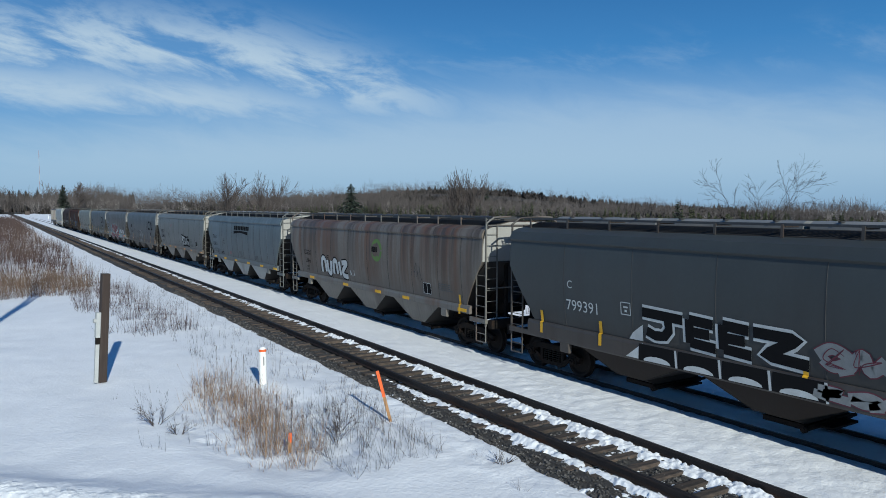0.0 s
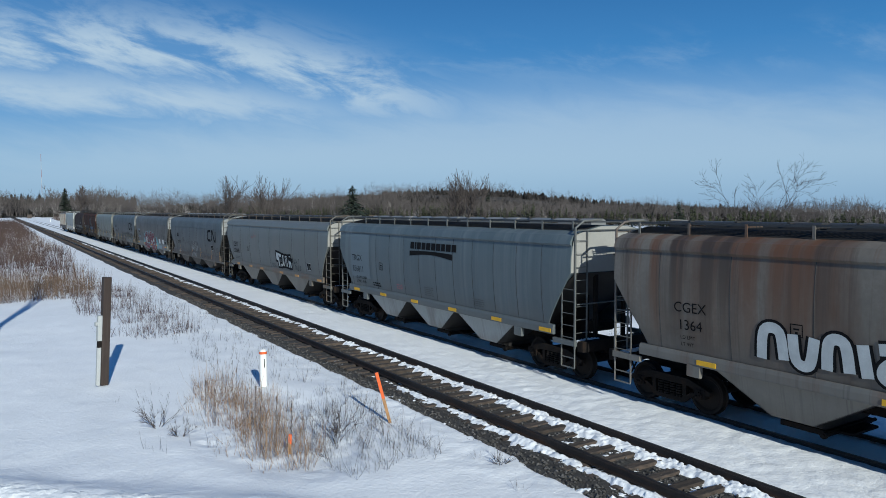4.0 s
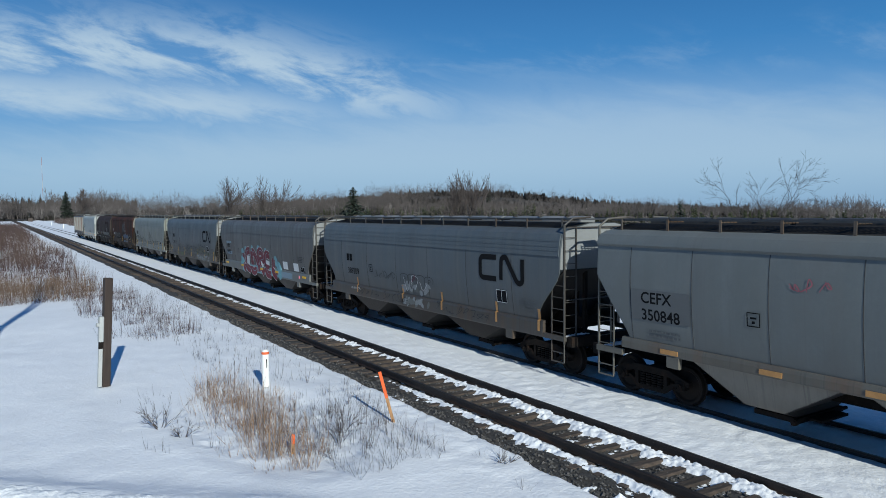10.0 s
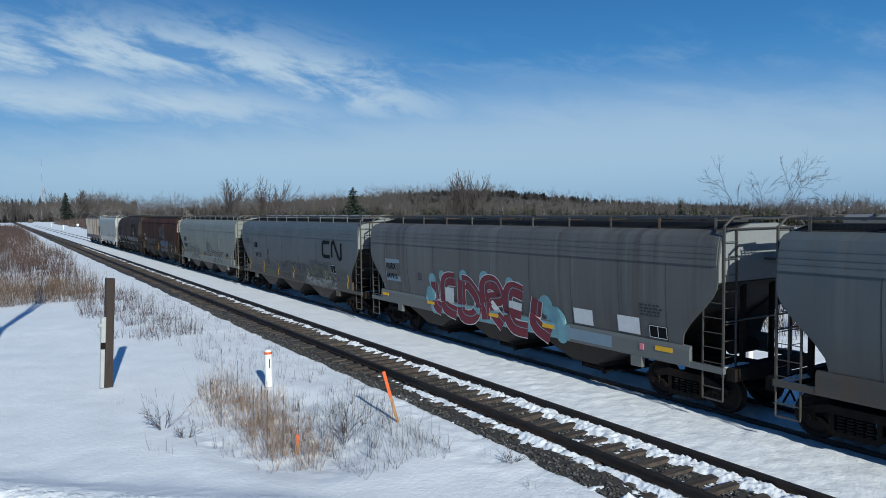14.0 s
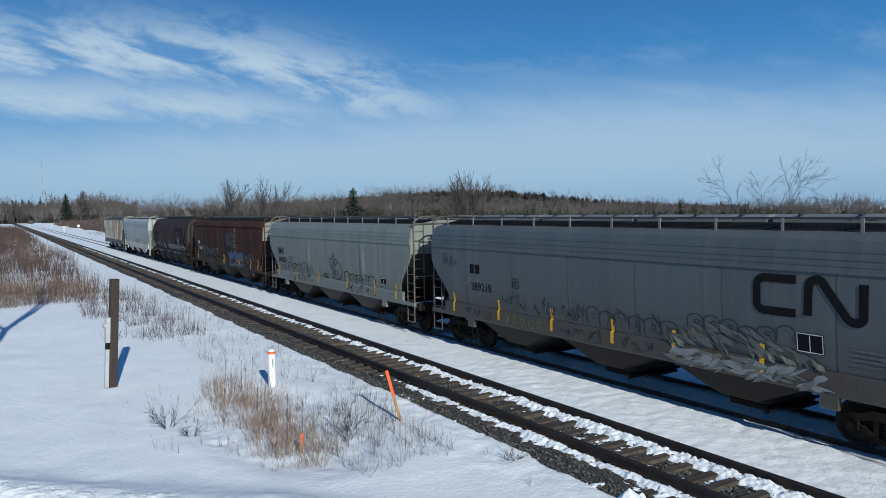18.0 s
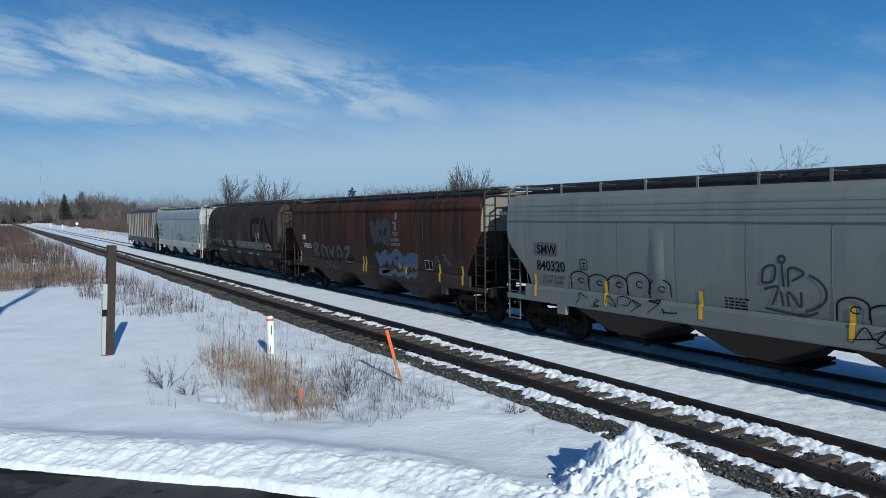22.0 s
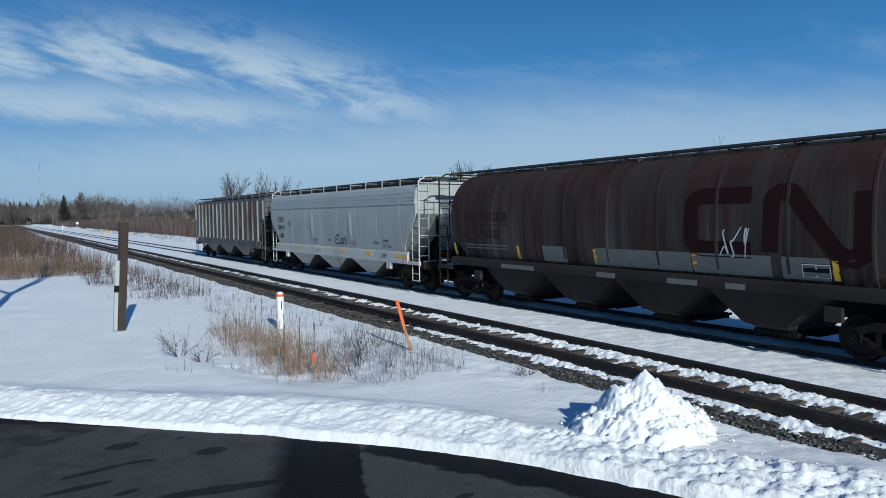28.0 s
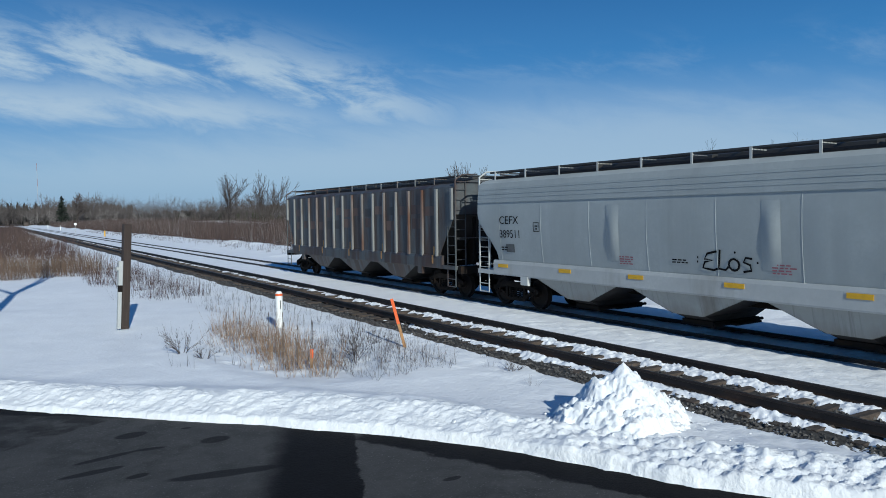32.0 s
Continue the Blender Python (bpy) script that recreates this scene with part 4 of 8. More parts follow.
    # top plates
    if eave == "ribbed":
        for side in (-1, 1):
            plate = part("top_plate", band_strip(shape, 3.42, 4.05, 0.03, L - 0.03, 0.028, side), roof_m, car)
            for z in (3.56, 3.68, 3.83):
                part("rib", band_strip(shape, z, z + 0.020, 0.04, L - 0.04, 0.036, side), trim_m if posts else roof_m, plate)
    elif eave == "plain":
        for side in (-1, 1):
            prof = [(side * (shape(3.78) + 0.004), 3.78), (side * (shape(3.9) + 0.075), 3.84), (side * (shape(3.95) + 0.075), 3.93), (side * (shape(4.05) + 0.02), 4.08), (side * 1.30, 4.17), (side * 1.30, 3.9)]
            part("eave", Geo().sweep_y(prof, 0.0, L, 1), roof_m, car, smooth=True)
    if seams:
        side_panels(car, shape, [0.0] + sorted(seams) + [L], L, notch, 3.43 if eave == "ribbed" else 3.80, body_m, int(L * 100) + len(seams) + bays, eave == "ribbed")
    # seams and posts
    for y in seams:
        prof = []
        g = Geo()
        for k in range(9):
            z = 1.5 + (3.78 - 1.5) * k / 8
            prof.append(z)
        v = [(-(shape(z) + o), y + d, z) for z in prof for d, o in ((-0.012, 0.001), (-0.005, 0.0085), (0.005, 0.0085), (0.012, 0.001))]
        f = [(4 * k + i, 4 * k + i + 1, 4 * k + 5 + i, 4 * k + 4 + i) for k in range(8) for i in range(3)]
        part("weld_seam", g.add(v, f), seam_m or SEAM, car)
    for k in range(posts):
        y = 0.12 + (L - 0.24) * k / (posts - 1)
        for side in (-1, 1):
            z0 = 1.5 if notch < y < L - notch else 1.5 + (1.55 * (notch - min(y, L - y)) / notch)
            part("side_post", Geo().prism_x([(y - 0.055, z0), (y + 0.055, z0), (y + 0.055, 4.0), (y - 0.055, 4.0)], side * 1.49, side * 1.585), trim_m, car)
    # side sills
    for side in (-1, 1):
        o = side * 1.50
        lo_z, hi_z = (1.24, 1.50) if shape is round_side else (1.27, 1.53) if slim else (1.06, 1.53)
        prof = [(o + side * 0.045, lo_z), (o + side * 0.06, lo_z + 0.04), (o + side * 0.06, hi_z - 0.09), (o + side * 0.035, hi_z), (o - side * 0.06, hi_z + 0.015), (o - side * 0.06, lo_z)]
        part("side_sill", Geo().sweep_y(prof, 0.78, L - 0.78), sill_m, car)
        for a, b in ((-0.1, 0.78), (L - 0.78, L + 0.1)):
            part("sill_end", Geo().box(o - 0.05, o + 0.05, a, b, 1.06, 1.20), sill_m, car)
    # roof walkways and hatches
    for side in (-1, 1):
        if shape is not round_side:
            # shade below the running board, laid on the roof as a dark strip
            part("roof_strip", Geo().add([(side * x, y, z + o) for o in (0.004, 0.012) for y in (0.06, L - 0.06) for x, z in ((1.13, 4.187), (0.95, 4.243), (0.5, 4.333), (0.30, 4.334))],
                                         [(0, 1, 5, 4), (1, 2, 6, 5), (2, 3, 7, 6), (8, 9, 13, 12), (9, 10, 14, 13), (10, 11, 15, 14), (0, 4, 12, 8), (3, 7, 15, 11), (0, 1, 9, 8), (1, 2, 10, 9), (2, 3, 11, 10), (4, 5, 13, 12), (5, 6, 14, 13), (6, 7, 15, 14)]), ROOFSHADE, car, "dark roof strip standing for the shade under the walkway")
        if shape is round_side:
            part("running_board", grating(L - 0.2), None, car, at=pose(side * 0.62, 0.1, 4.52))
        else:
            part("running_board", grating(L - 0.1), None, car, at=pose(side * 0.86, 0.05, 4.47))
        n = max(2, int((L - 0.8) / bracket_gap))
        for k in range(n + 1):
            y = 0.4 + (L - 0.8) * k / n
            x0, x1, z0 = (side * 1.16, side * 0.6, 4.13) if shape is not round_side else (side * 0.85, side * 0.4, 4.2)
            g = Geo().prism_x([(y - 0.03, z0), (y + 0.03, z0), (y + 0.03, 4.46), (y - 0.03, 4.46)], x0, x0 + side * 0.02).box(min(x0, x1), max(x0, x1), y - 0.02, y + 0.02, 4.39, 4.42)
            part("bracket", g, trim_m, car)
    nh = 4
    for k in range(nh):
        a, b = 0.5 + (L - 1.0) * k / nh + 0.08, 0.5 + (L - 1.0) * (k + 1) / nh - 0.08
        top_h = 4.515 if hatch_m is HATCHGREY else 4.49
        prof = [(-0.30, 4.30), (-0.28, top_h - 0.05), (-0.17, top_h), (0.17, top_h), (0.28, top_h - 0.05), (0.30, 4.30)]
        h = part("hatch_cover", Geo().sweep_y(prof, a, b), hatch_m, car)
        for q in range(3):
            y = a + (b - a) * (q + 0.5) / 3
            part("hatch_lock", Geo().box(-0.33, 0.33, y - 0.03, y + 0.03, top_h - 0.02, top_h + 0.012), HATCHDARK, h)
    # ends
    for y, s in ((0.0, 1), (L, -1)):
        m = end_m or trim_m
        for side in (-1, 1):
            ladder_set(car, y - 0.06 * s, s, side, m, tall)
        part("end_platform", Geo().box(-1.45, 1.45, min(y - 0.1 * s, y + 0.16 * s), max(y - 0.1 * s, y + 0.16 * s), 1.10, 1.15), STEEL, car)
        nx_, ny_ = 12, 5
        lump = lambda i, j: 0.012 + 0.075 * math.sin(math.pi * i / nx_) ** 0.6 * math.sin(math.pi * j / ny_) * (0.6 + 0.4 * math.sin(2.3 * i + 1.7 * j + L))
        part("settled_snow", Geo().add([(-1.38 + 0.95 * i / nx_, y - 0.09 * s + 0.24 * s * j / ny_, 1.15 + (lump(i, j) if 0 < i < nx_ and 0 < j < ny_ else 0.0)) for j in range(ny_ + 1) for i in range(nx_ + 1)],
                                       [(j * (nx_ + 1) + i, j * (nx_ + 1) + i + 1, (j + 1) * (nx_ + 1) + i + 1, (j + 1) * (nx_ + 1) + i) for j in range(ny_) for i in range(nx_)]), SNOW_PILE, car, "snow settled on the end platform", smooth=True)
        if shape is not round_side:
            part("shear_plate", Geo().prism_x([(y + 0.95 * s, 1.09), (y + 2.35 * s, 1.09), (y + 2.35 * s, 1.19), (y + 0.95 * s, 2.28)], -0.02, 0.02), STEEL, car)
        part("end_sill", Geo().box(-1.45, 1.45, y - 0.32, y - 0.12, 0.92, 1.2) if s > 0 else Geo().box(-1.45, 1.45, y + 0.12, y + 0.32, 0.92, 1.2), STEEL, car)
        for x in (-0.55, 0.55):
            a = y + 0.12 * s
            g = Geo().box(x - 0.05, x + 0.05, a - 0.05, a + 0.05, 1.15, 3.05 if shape is not round_side else 2.6)
            part("end_brace", g, STEEL, car)
        for zg in (2.2, 4.22):
            part("grab_iron", Geo().rod((-1.45, y - 0.08 * s, zg), (1.45, y - 0.08 * s, zg), 0.02, 6), m, car)
        part("end_walkway", Geo().box(-1.0, 1.0, y - 0.12, y + 0.12, 4.42, 4.46), GRATE, car)
        part("coupler", coupler_mesh, None, car, at=pose(0, y, 0) if s > 0 else pose(0, y, 0, 0, 0, 180))
    part("brake_wheel", brakewheel_mesh, None, car, at=pose(0.75, -0.14, 2.55, 0, 0, 90))
    part("brake_cylinder", Geo().rod((-0.35, 0.55, 1.42), (0.5, 0.55, 1.42), 0.17, 10), STEEL, car)
    part("center_sill", Geo().box(-0.28, 0.28, 0.0, L, 0.74, 1.10), STEEL, car)
    # hoppers
    lo, hi = (2.55, L - 2.55)
    w = (hi - lo) / bays
    for k in range(bays):
        c = lo + w * (k + 0.5)
        a = min(w * 0.5 - 0.05, 1.75)
        ht = 1.30 if slim or shape is round_side else 1.10
        v = [(-1.46, c - a, ht), (1.46, c - a, ht), (1.46, c + a, ht), (-1.46, c + a, ht), (-1.28, c - 0.46, 0.52), (1.28, c - 0.46, 0.52), (1.28, c + 0.46, 0.52), (-1.28, c + 0.46, 0.52)]
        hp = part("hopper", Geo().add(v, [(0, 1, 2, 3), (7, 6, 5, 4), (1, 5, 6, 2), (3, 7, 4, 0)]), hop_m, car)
        # fore and aft faces and the chute take the shade-darkened slope colour
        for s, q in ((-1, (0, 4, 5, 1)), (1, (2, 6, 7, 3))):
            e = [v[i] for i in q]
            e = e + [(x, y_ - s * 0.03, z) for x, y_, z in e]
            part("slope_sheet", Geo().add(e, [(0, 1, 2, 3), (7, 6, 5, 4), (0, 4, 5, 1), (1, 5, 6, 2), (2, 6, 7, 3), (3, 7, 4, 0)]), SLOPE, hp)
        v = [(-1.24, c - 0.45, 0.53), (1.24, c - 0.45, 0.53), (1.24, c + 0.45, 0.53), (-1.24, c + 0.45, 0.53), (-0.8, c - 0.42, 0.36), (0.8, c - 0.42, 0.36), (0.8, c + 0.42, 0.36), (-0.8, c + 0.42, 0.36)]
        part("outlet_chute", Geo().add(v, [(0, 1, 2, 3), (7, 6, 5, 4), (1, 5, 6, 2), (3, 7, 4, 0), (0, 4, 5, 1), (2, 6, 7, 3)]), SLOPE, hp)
        part("outlet_gate", Geo().box(-0.86, 0.86, c - 0.5, c + 0.5, 0.25, 0.36).box(-0.5, 0.5, c - 0.8, c - 0.48, 0.28, 0.33), STEEL, hp)
        part("gate_rod", Geo().rod((-1.02, c - 0.48, 0.30), (1.02, c - 0.48, 0.30), 0.04, 8).rod((-1.0, c - 0.48, 0.30), (-0.92, c - 0.48, 0.30), 0.075, 8), STEEL, hp)
    truck(car, 1.28)
    truck(car, L - 1.28)
    return car


def end_lettering(car, body, x, z, size, material):
    """Writing on the end that faces -y, from its left end at x."""
    v, f = flat_text(body, size)
    return part("end_mark", Geo().add([(x + a, -0.02, z + b) for a, b in v], f), material, car)


def data_block(car, shape, y, z, rows, wide, material=None, size=0.035):
    """A small block of writing too fine to read."""
    rnd = random.Random(int(y * 100))
    g = Geo()
    for k in range(rows):
        x = 0.0
        while x < wide:
            w = rnd.uniform(0.05, 0.16)
            zz = z - k * size * 2
            g.add([side_point(shape, y - x, zz), side_point(shape, y - x - w, zz), side_point(shape, y - x - w, zz + size), side_point(shape, y - x, zz + size)], [(0, 1, 2, 3)])
            x += w + 0.035
    tagged(part("stencil", g, material or GREYLET, car), kind="stuff")


# ---- the train ----
def weathered(m, runs=None, run_at=(0.50, 0.66), run_top=(1.6, 3.9, 0.2, 1.0), dust=None, dust_at=(2.05, 1.45), drips=0.35, drip=None):
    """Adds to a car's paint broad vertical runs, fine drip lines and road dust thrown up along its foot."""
    nt = m.node_tree
    n, l = nt.nodes, nt.links
    bsdf = n["Principled BSDF"]
    col = bsdf.inputs["Base Color"].links[0].from_socket
    tc = n.new("ShaderNodeTexCoord")
    sep = n.new("ShaderNodeSeparateXYZ")
    l.new(tc.outputs["Object"], sep.inputs[0])

    def noise_(stretch, detail, seed):
        mp = n.new("ShaderNodeMapping")
        mp.inputs["Scale"].default_value = stretch
        mp.inputs["Location"].default_value = (seed, seed * 1.7, seed * 0.6)
        l.new(tc.outputs["Object"], mp.inputs[0])
        t = n.new("ShaderNodeTexNoise")
        t.inputs["Scale"].default_value, t.inputs["Detail"].default_value, t.inputs["Roughness"].default_value = 1.0, detail, 0.6
        l.new(mp.outputs[0], t.inputs["Vector"])
        return t.outputs[0]

    def span_(v, lo, hi, a_=0.0, b_=1.0):
        r = n.new("ShaderNodeMapRange")
        l.new(v, r.inputs[0])
        for i, q in enumerate((lo, hi, a_, b_)):
            r.inputs[i + 1].default_value = q
        return r.outputs[0]

    def times(a_, b_, op="MULTIPLY"):
        x = n.new("ShaderNodeMath")
        x.operation = op
        for i, q in enumerate((a_, b_)):
            if isinstance(q, (int, float)):
                x.inputs[i].default_value = q
            else:
                l.new(q, x.inputs[i])
        return x.outputs[0]

    def layer(fac, c):
        nonlocal col
        x = n.new("ShaderNodeMix")
        x.data_type = "RGBA"
        l.new(fac, x.inputs["Factor"])
        l.new(col, x.inputs[6])
        x.inputs[7].default_value = (*c, 1)
        col = x.outputs[2]

    if runs:
        for k, c in enumerate(runs):
            layer(times(span_(noise_((0.2, 1.5 + 0.9 * k, 0.09), 5, 3.0 + 4 * k), *run_at), span_(sep.outputs[2], *run_top)), c)
    if drips:
        layer(times(span_(noise_((0.2, 11, 0.30), 4, 9.0), 0.56, 0.70), drips), drip or (0.045, 0.04, 0.036))
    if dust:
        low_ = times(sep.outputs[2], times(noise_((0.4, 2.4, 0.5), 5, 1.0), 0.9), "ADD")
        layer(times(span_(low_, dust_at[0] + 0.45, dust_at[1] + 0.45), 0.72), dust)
    l.new(col, bsdf.inputs["Base Color"])
    return m


def car_paint(name, color, rust, rust_at, streak=(0.5, 0.9, 0.18), rough=0.46, vary=0.10, second=None, spec=0.5):
    rust, color = tuple(0.64 * v for v in rust), tuple(0.82 * v for v in color)
    return paint(name, color, rough, vary=vary, scale=0.9, bump=0.22, bump_scale=1.5, grime=rust, grime_at=rust_at, grime_scale=streak, second=second, dist=0.05, spec=spec, thing=0.06)


P1 = car_paint("charcoal_paint", (0.060, 0.068, 0.069), (0.07, 0.07, 0.07), (0.5, 0.8))
P1T = car_paint("dirty_grey_trim", (0.078, 0.068, 0.060), (0.07, 0.05, 0.04), (0.5, 0.7))
P2 = car_paint("rust_stained_beige", (0.205, 0.18, 0.15), (0.15, 0.08, 0.045), (0.46, 0.72), (0.3, 0.85, 0.16), vary=0.25)
P2T = car_paint("beige_trim", (0.20, 0.19, 0.17), (0.20, 0.11, 0.07), (0.52, 0.7))
P3 = car_paint("pale_blue_grey", (0.128, 0.163, 0.178), (0.155, 0.19, 0.208), (0.48, 0.75), (0.3, 0.9, 0.1))
P3T = car_paint("dirty_white_trim", (0.15, 0.155, 0.148), (0.3, 0.27, 0.22), (0.52, 0.72))
P4 = car_paint("light_grey", (0.19, 0.205, 0.20), (0.24, 0.24, 0.225), (0.5, 0.75), (0.3, 0.9, 0.12))
P4T = car_paint("worn_cream_trim", (0.15, 0.14, 0.118), (0.22, 0.14, 0.09), (0.5, 0.68))
P5 = car_paint("slate_grey", (0.106, 0.124, 0.136), (0.17, 0.175, 0.175), (0.5, 0.78), (0.3, 0.9, 0.12))
P5T = car_paint("slate_trim", (0.082, 0.075, 0.066), (0.12, 0.09, 0.07), (0.5, 0.7))
P6 = car_paint("dull_grey", (0.122, 0.122, 0.117), (0.165, 0.155, 0.145), (0.48, 0.72), (0.25, 0.9, 0.1))
P8 = car_paint("light_green_grey", (0.245, 0.26, 0.23), (0.32, 0.32, 0.29), (0.5, 0.8), (0.3, 0.8, 0.12))
P9 = car_paint("rust_brown", (0.098, 0.038, 0.025), (0.034, 0.025, 0.022), (0.44, 0.60), (0.6, 0.9, 0.2), rough=0.8, vary=0.4, spec=0.15)
P9T = car_paint("rusty_grey_trim", (0.062, 0.047, 0.038), (0.05, 0.03, 0.022), (0.48, 0.68), rough=0.8, spec=0.15)
P9E = car_paint("faded_white_end", (0.2886, 0.2771, 0.2482), (0.22, 0.13, 0.08), (0.5, 0.7))
P10 = car_paint("dark_brown_paint", (0.056, 0.030, 0.026), (0.07, 0.055, 0.05), (0.46, 0.58), (0.25, 1.6, 0.16), rough=0.7, vary=0.3, spec=0.15)
P10T = car_paint("sooty_trim", (0.036, 0.030, 0.027), (0.03, 0.025, 0.022), (0.5, 0.7), rough=0.75, spec=0.15)
P11 = car_paint("clean_light_grey", (0.46, 0.49, 0.478), (0.42, 0.44, 0.425), (0.52, 0.85), (0.3, 0.8, 0.12))
P11T = car_paint("off_white_trim", (0.58, 0.59, 0.57), (0.4, 0.37, 0.32), (0.55, 0.8))
P12 = car_paint("galvanised_sheet", (0.105, 0.118, 0.124), (0.10, 0.055, 0.042), (0.45, 0.62), (0.5, 1.6, 0.35), vary=0.2)
P12T = car_paint("grey_post_paint", (0.27, 0.275, 0.27), (0.17, 0.09, 0.06), (0.52, 0.68))
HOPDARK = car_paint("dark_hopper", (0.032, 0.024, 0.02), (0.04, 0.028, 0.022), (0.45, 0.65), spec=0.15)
HOPTAN = car_paint("tan_hopper", (0.25, 0.225, 0.185), (0.16, 0.12, 0.09), (0.5, 0.7))
HOPPALE = car_paint("pale_hopper", (0.40, 0.41, 0.385), (0.25, 0.22, 0.18), (0.55, 0.75))
HATCHGREY = car_paint("pale_hatch", (0.23, 0.235, 0.235), (0.4, 0.38, 0.36), (0.5, 0.7))
HATCHDARK = car_paint("dark_hatch", (0.0519, 0.0491, 0.0462), (0.06, 0.05, 0.045), (0.5, 0.7))

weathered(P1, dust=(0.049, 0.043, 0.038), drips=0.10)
weathered(P1T, runs=((0.070, 0.049, 0.037),), drips=0.3)
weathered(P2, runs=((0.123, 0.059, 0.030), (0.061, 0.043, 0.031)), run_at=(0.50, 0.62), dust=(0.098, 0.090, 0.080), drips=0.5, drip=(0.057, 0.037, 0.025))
weathered(P2T, runs=((0.107, 0.057, 0.033),), drips=0.4)
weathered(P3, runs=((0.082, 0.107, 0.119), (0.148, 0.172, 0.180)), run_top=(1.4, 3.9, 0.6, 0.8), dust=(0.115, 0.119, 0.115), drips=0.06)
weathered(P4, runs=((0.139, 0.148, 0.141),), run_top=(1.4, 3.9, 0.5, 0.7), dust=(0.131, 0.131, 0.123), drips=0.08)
weathered(P4T, runs=((0.098, 0.061, 0.037),), drips=0.4)
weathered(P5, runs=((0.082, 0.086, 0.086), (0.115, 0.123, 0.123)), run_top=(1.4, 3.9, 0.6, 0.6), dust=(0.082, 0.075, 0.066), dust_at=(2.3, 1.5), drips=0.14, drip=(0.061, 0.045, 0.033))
weathered(P5T, runs=((0.082, 0.053, 0.033),), run_top=(0.9, 1.6, 0.8, 0.8), drips=0.5, drip=(0.049, 0.029, 0.016))
weathered(P6, runs=((0.127, 0.125, 0.119), (0.074, 0.064, 0.056)), run_at=(0.52, 0.64), run_top=(1.2, 3.9, 0.5, 0.9), drips=0.18, drip=(0.070, 0.041, 0.037))
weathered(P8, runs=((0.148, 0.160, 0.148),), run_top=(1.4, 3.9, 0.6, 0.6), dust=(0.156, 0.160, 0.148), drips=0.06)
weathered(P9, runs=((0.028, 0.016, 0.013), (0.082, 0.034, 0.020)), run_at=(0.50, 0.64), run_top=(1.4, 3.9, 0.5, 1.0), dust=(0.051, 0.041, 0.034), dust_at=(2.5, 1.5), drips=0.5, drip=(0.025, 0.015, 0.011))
weathered(P10, runs=((0.088, 0.084, 0.074), (0.020, 0.014, 0.013)), run_at=(0.46, 0.68), run_top=(2.1, 3.7, 1.0, 0.05), drips=0.5, drip=(0.016, 0.011, 0.010))
weathered(P11, runs=((0.353, 0.373, 0.365),), run_top=(1.4, 3.9, 0.6, 0.6), drips=0.05, drip=(0.246, 0.230, 0.197))
weathered(P12, runs=((0.041, 0.023, 0.018),), run_at=(0.51, 0.60), run_top=(1.4, 3.9, 0.9, 0.7), drips=0.5, drip=(0.037, 0.021, 0.015))
weathered(P12T, runs=((0.098, 0.049, 0.033),), run_at=(0.54, 0.62), drips=0.4, drip=(0.057, 0.029, 0.016))
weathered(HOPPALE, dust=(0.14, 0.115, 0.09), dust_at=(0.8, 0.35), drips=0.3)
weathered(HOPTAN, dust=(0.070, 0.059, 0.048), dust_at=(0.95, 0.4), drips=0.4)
weathered(P9E, runs=((0.12, 0.055, 0.03), (0.05, 0.035, 0.028)), run_top=(2.8, 4.2, 0.6, 0.9), drips=0.3)
# paler paint for end panels, with part of the sunlight put into the colour
ENDPALE = car_paint("sunlit_pale_end_sheet", (0.40, 0.39, 0.36), (0.25, 0.19, 0.14), (0.55, 0.75))
ENDGREY = car_paint("sunlit_grey_end_sheet", (0.30, 0.31, 0.31), (0.18, 0.15, 0.13), (0.55, 0.75))


def even(L, n, edge=1.2):
    return [edge + (L - 2 * edge) * k / (n - 1) for k in range(n)]


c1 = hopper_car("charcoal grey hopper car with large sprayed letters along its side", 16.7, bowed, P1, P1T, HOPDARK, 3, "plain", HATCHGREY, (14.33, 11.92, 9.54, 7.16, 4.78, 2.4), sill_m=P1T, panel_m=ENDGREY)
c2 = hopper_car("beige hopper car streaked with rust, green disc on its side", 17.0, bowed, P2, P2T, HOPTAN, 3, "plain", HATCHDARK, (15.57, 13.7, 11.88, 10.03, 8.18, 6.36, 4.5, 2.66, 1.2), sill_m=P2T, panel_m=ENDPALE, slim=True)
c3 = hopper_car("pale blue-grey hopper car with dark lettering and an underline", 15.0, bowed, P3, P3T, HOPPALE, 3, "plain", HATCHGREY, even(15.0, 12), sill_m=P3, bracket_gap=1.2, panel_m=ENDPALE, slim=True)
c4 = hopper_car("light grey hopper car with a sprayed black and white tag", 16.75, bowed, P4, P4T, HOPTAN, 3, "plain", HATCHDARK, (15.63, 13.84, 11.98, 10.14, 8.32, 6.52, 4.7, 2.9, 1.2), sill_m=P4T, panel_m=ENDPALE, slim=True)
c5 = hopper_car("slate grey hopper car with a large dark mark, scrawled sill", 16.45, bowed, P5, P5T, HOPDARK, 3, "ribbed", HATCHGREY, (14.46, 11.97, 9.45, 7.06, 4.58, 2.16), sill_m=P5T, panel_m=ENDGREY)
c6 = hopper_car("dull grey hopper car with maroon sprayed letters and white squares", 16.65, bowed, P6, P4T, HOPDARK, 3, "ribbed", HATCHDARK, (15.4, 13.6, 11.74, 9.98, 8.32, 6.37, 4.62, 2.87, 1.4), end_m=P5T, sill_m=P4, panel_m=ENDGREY)
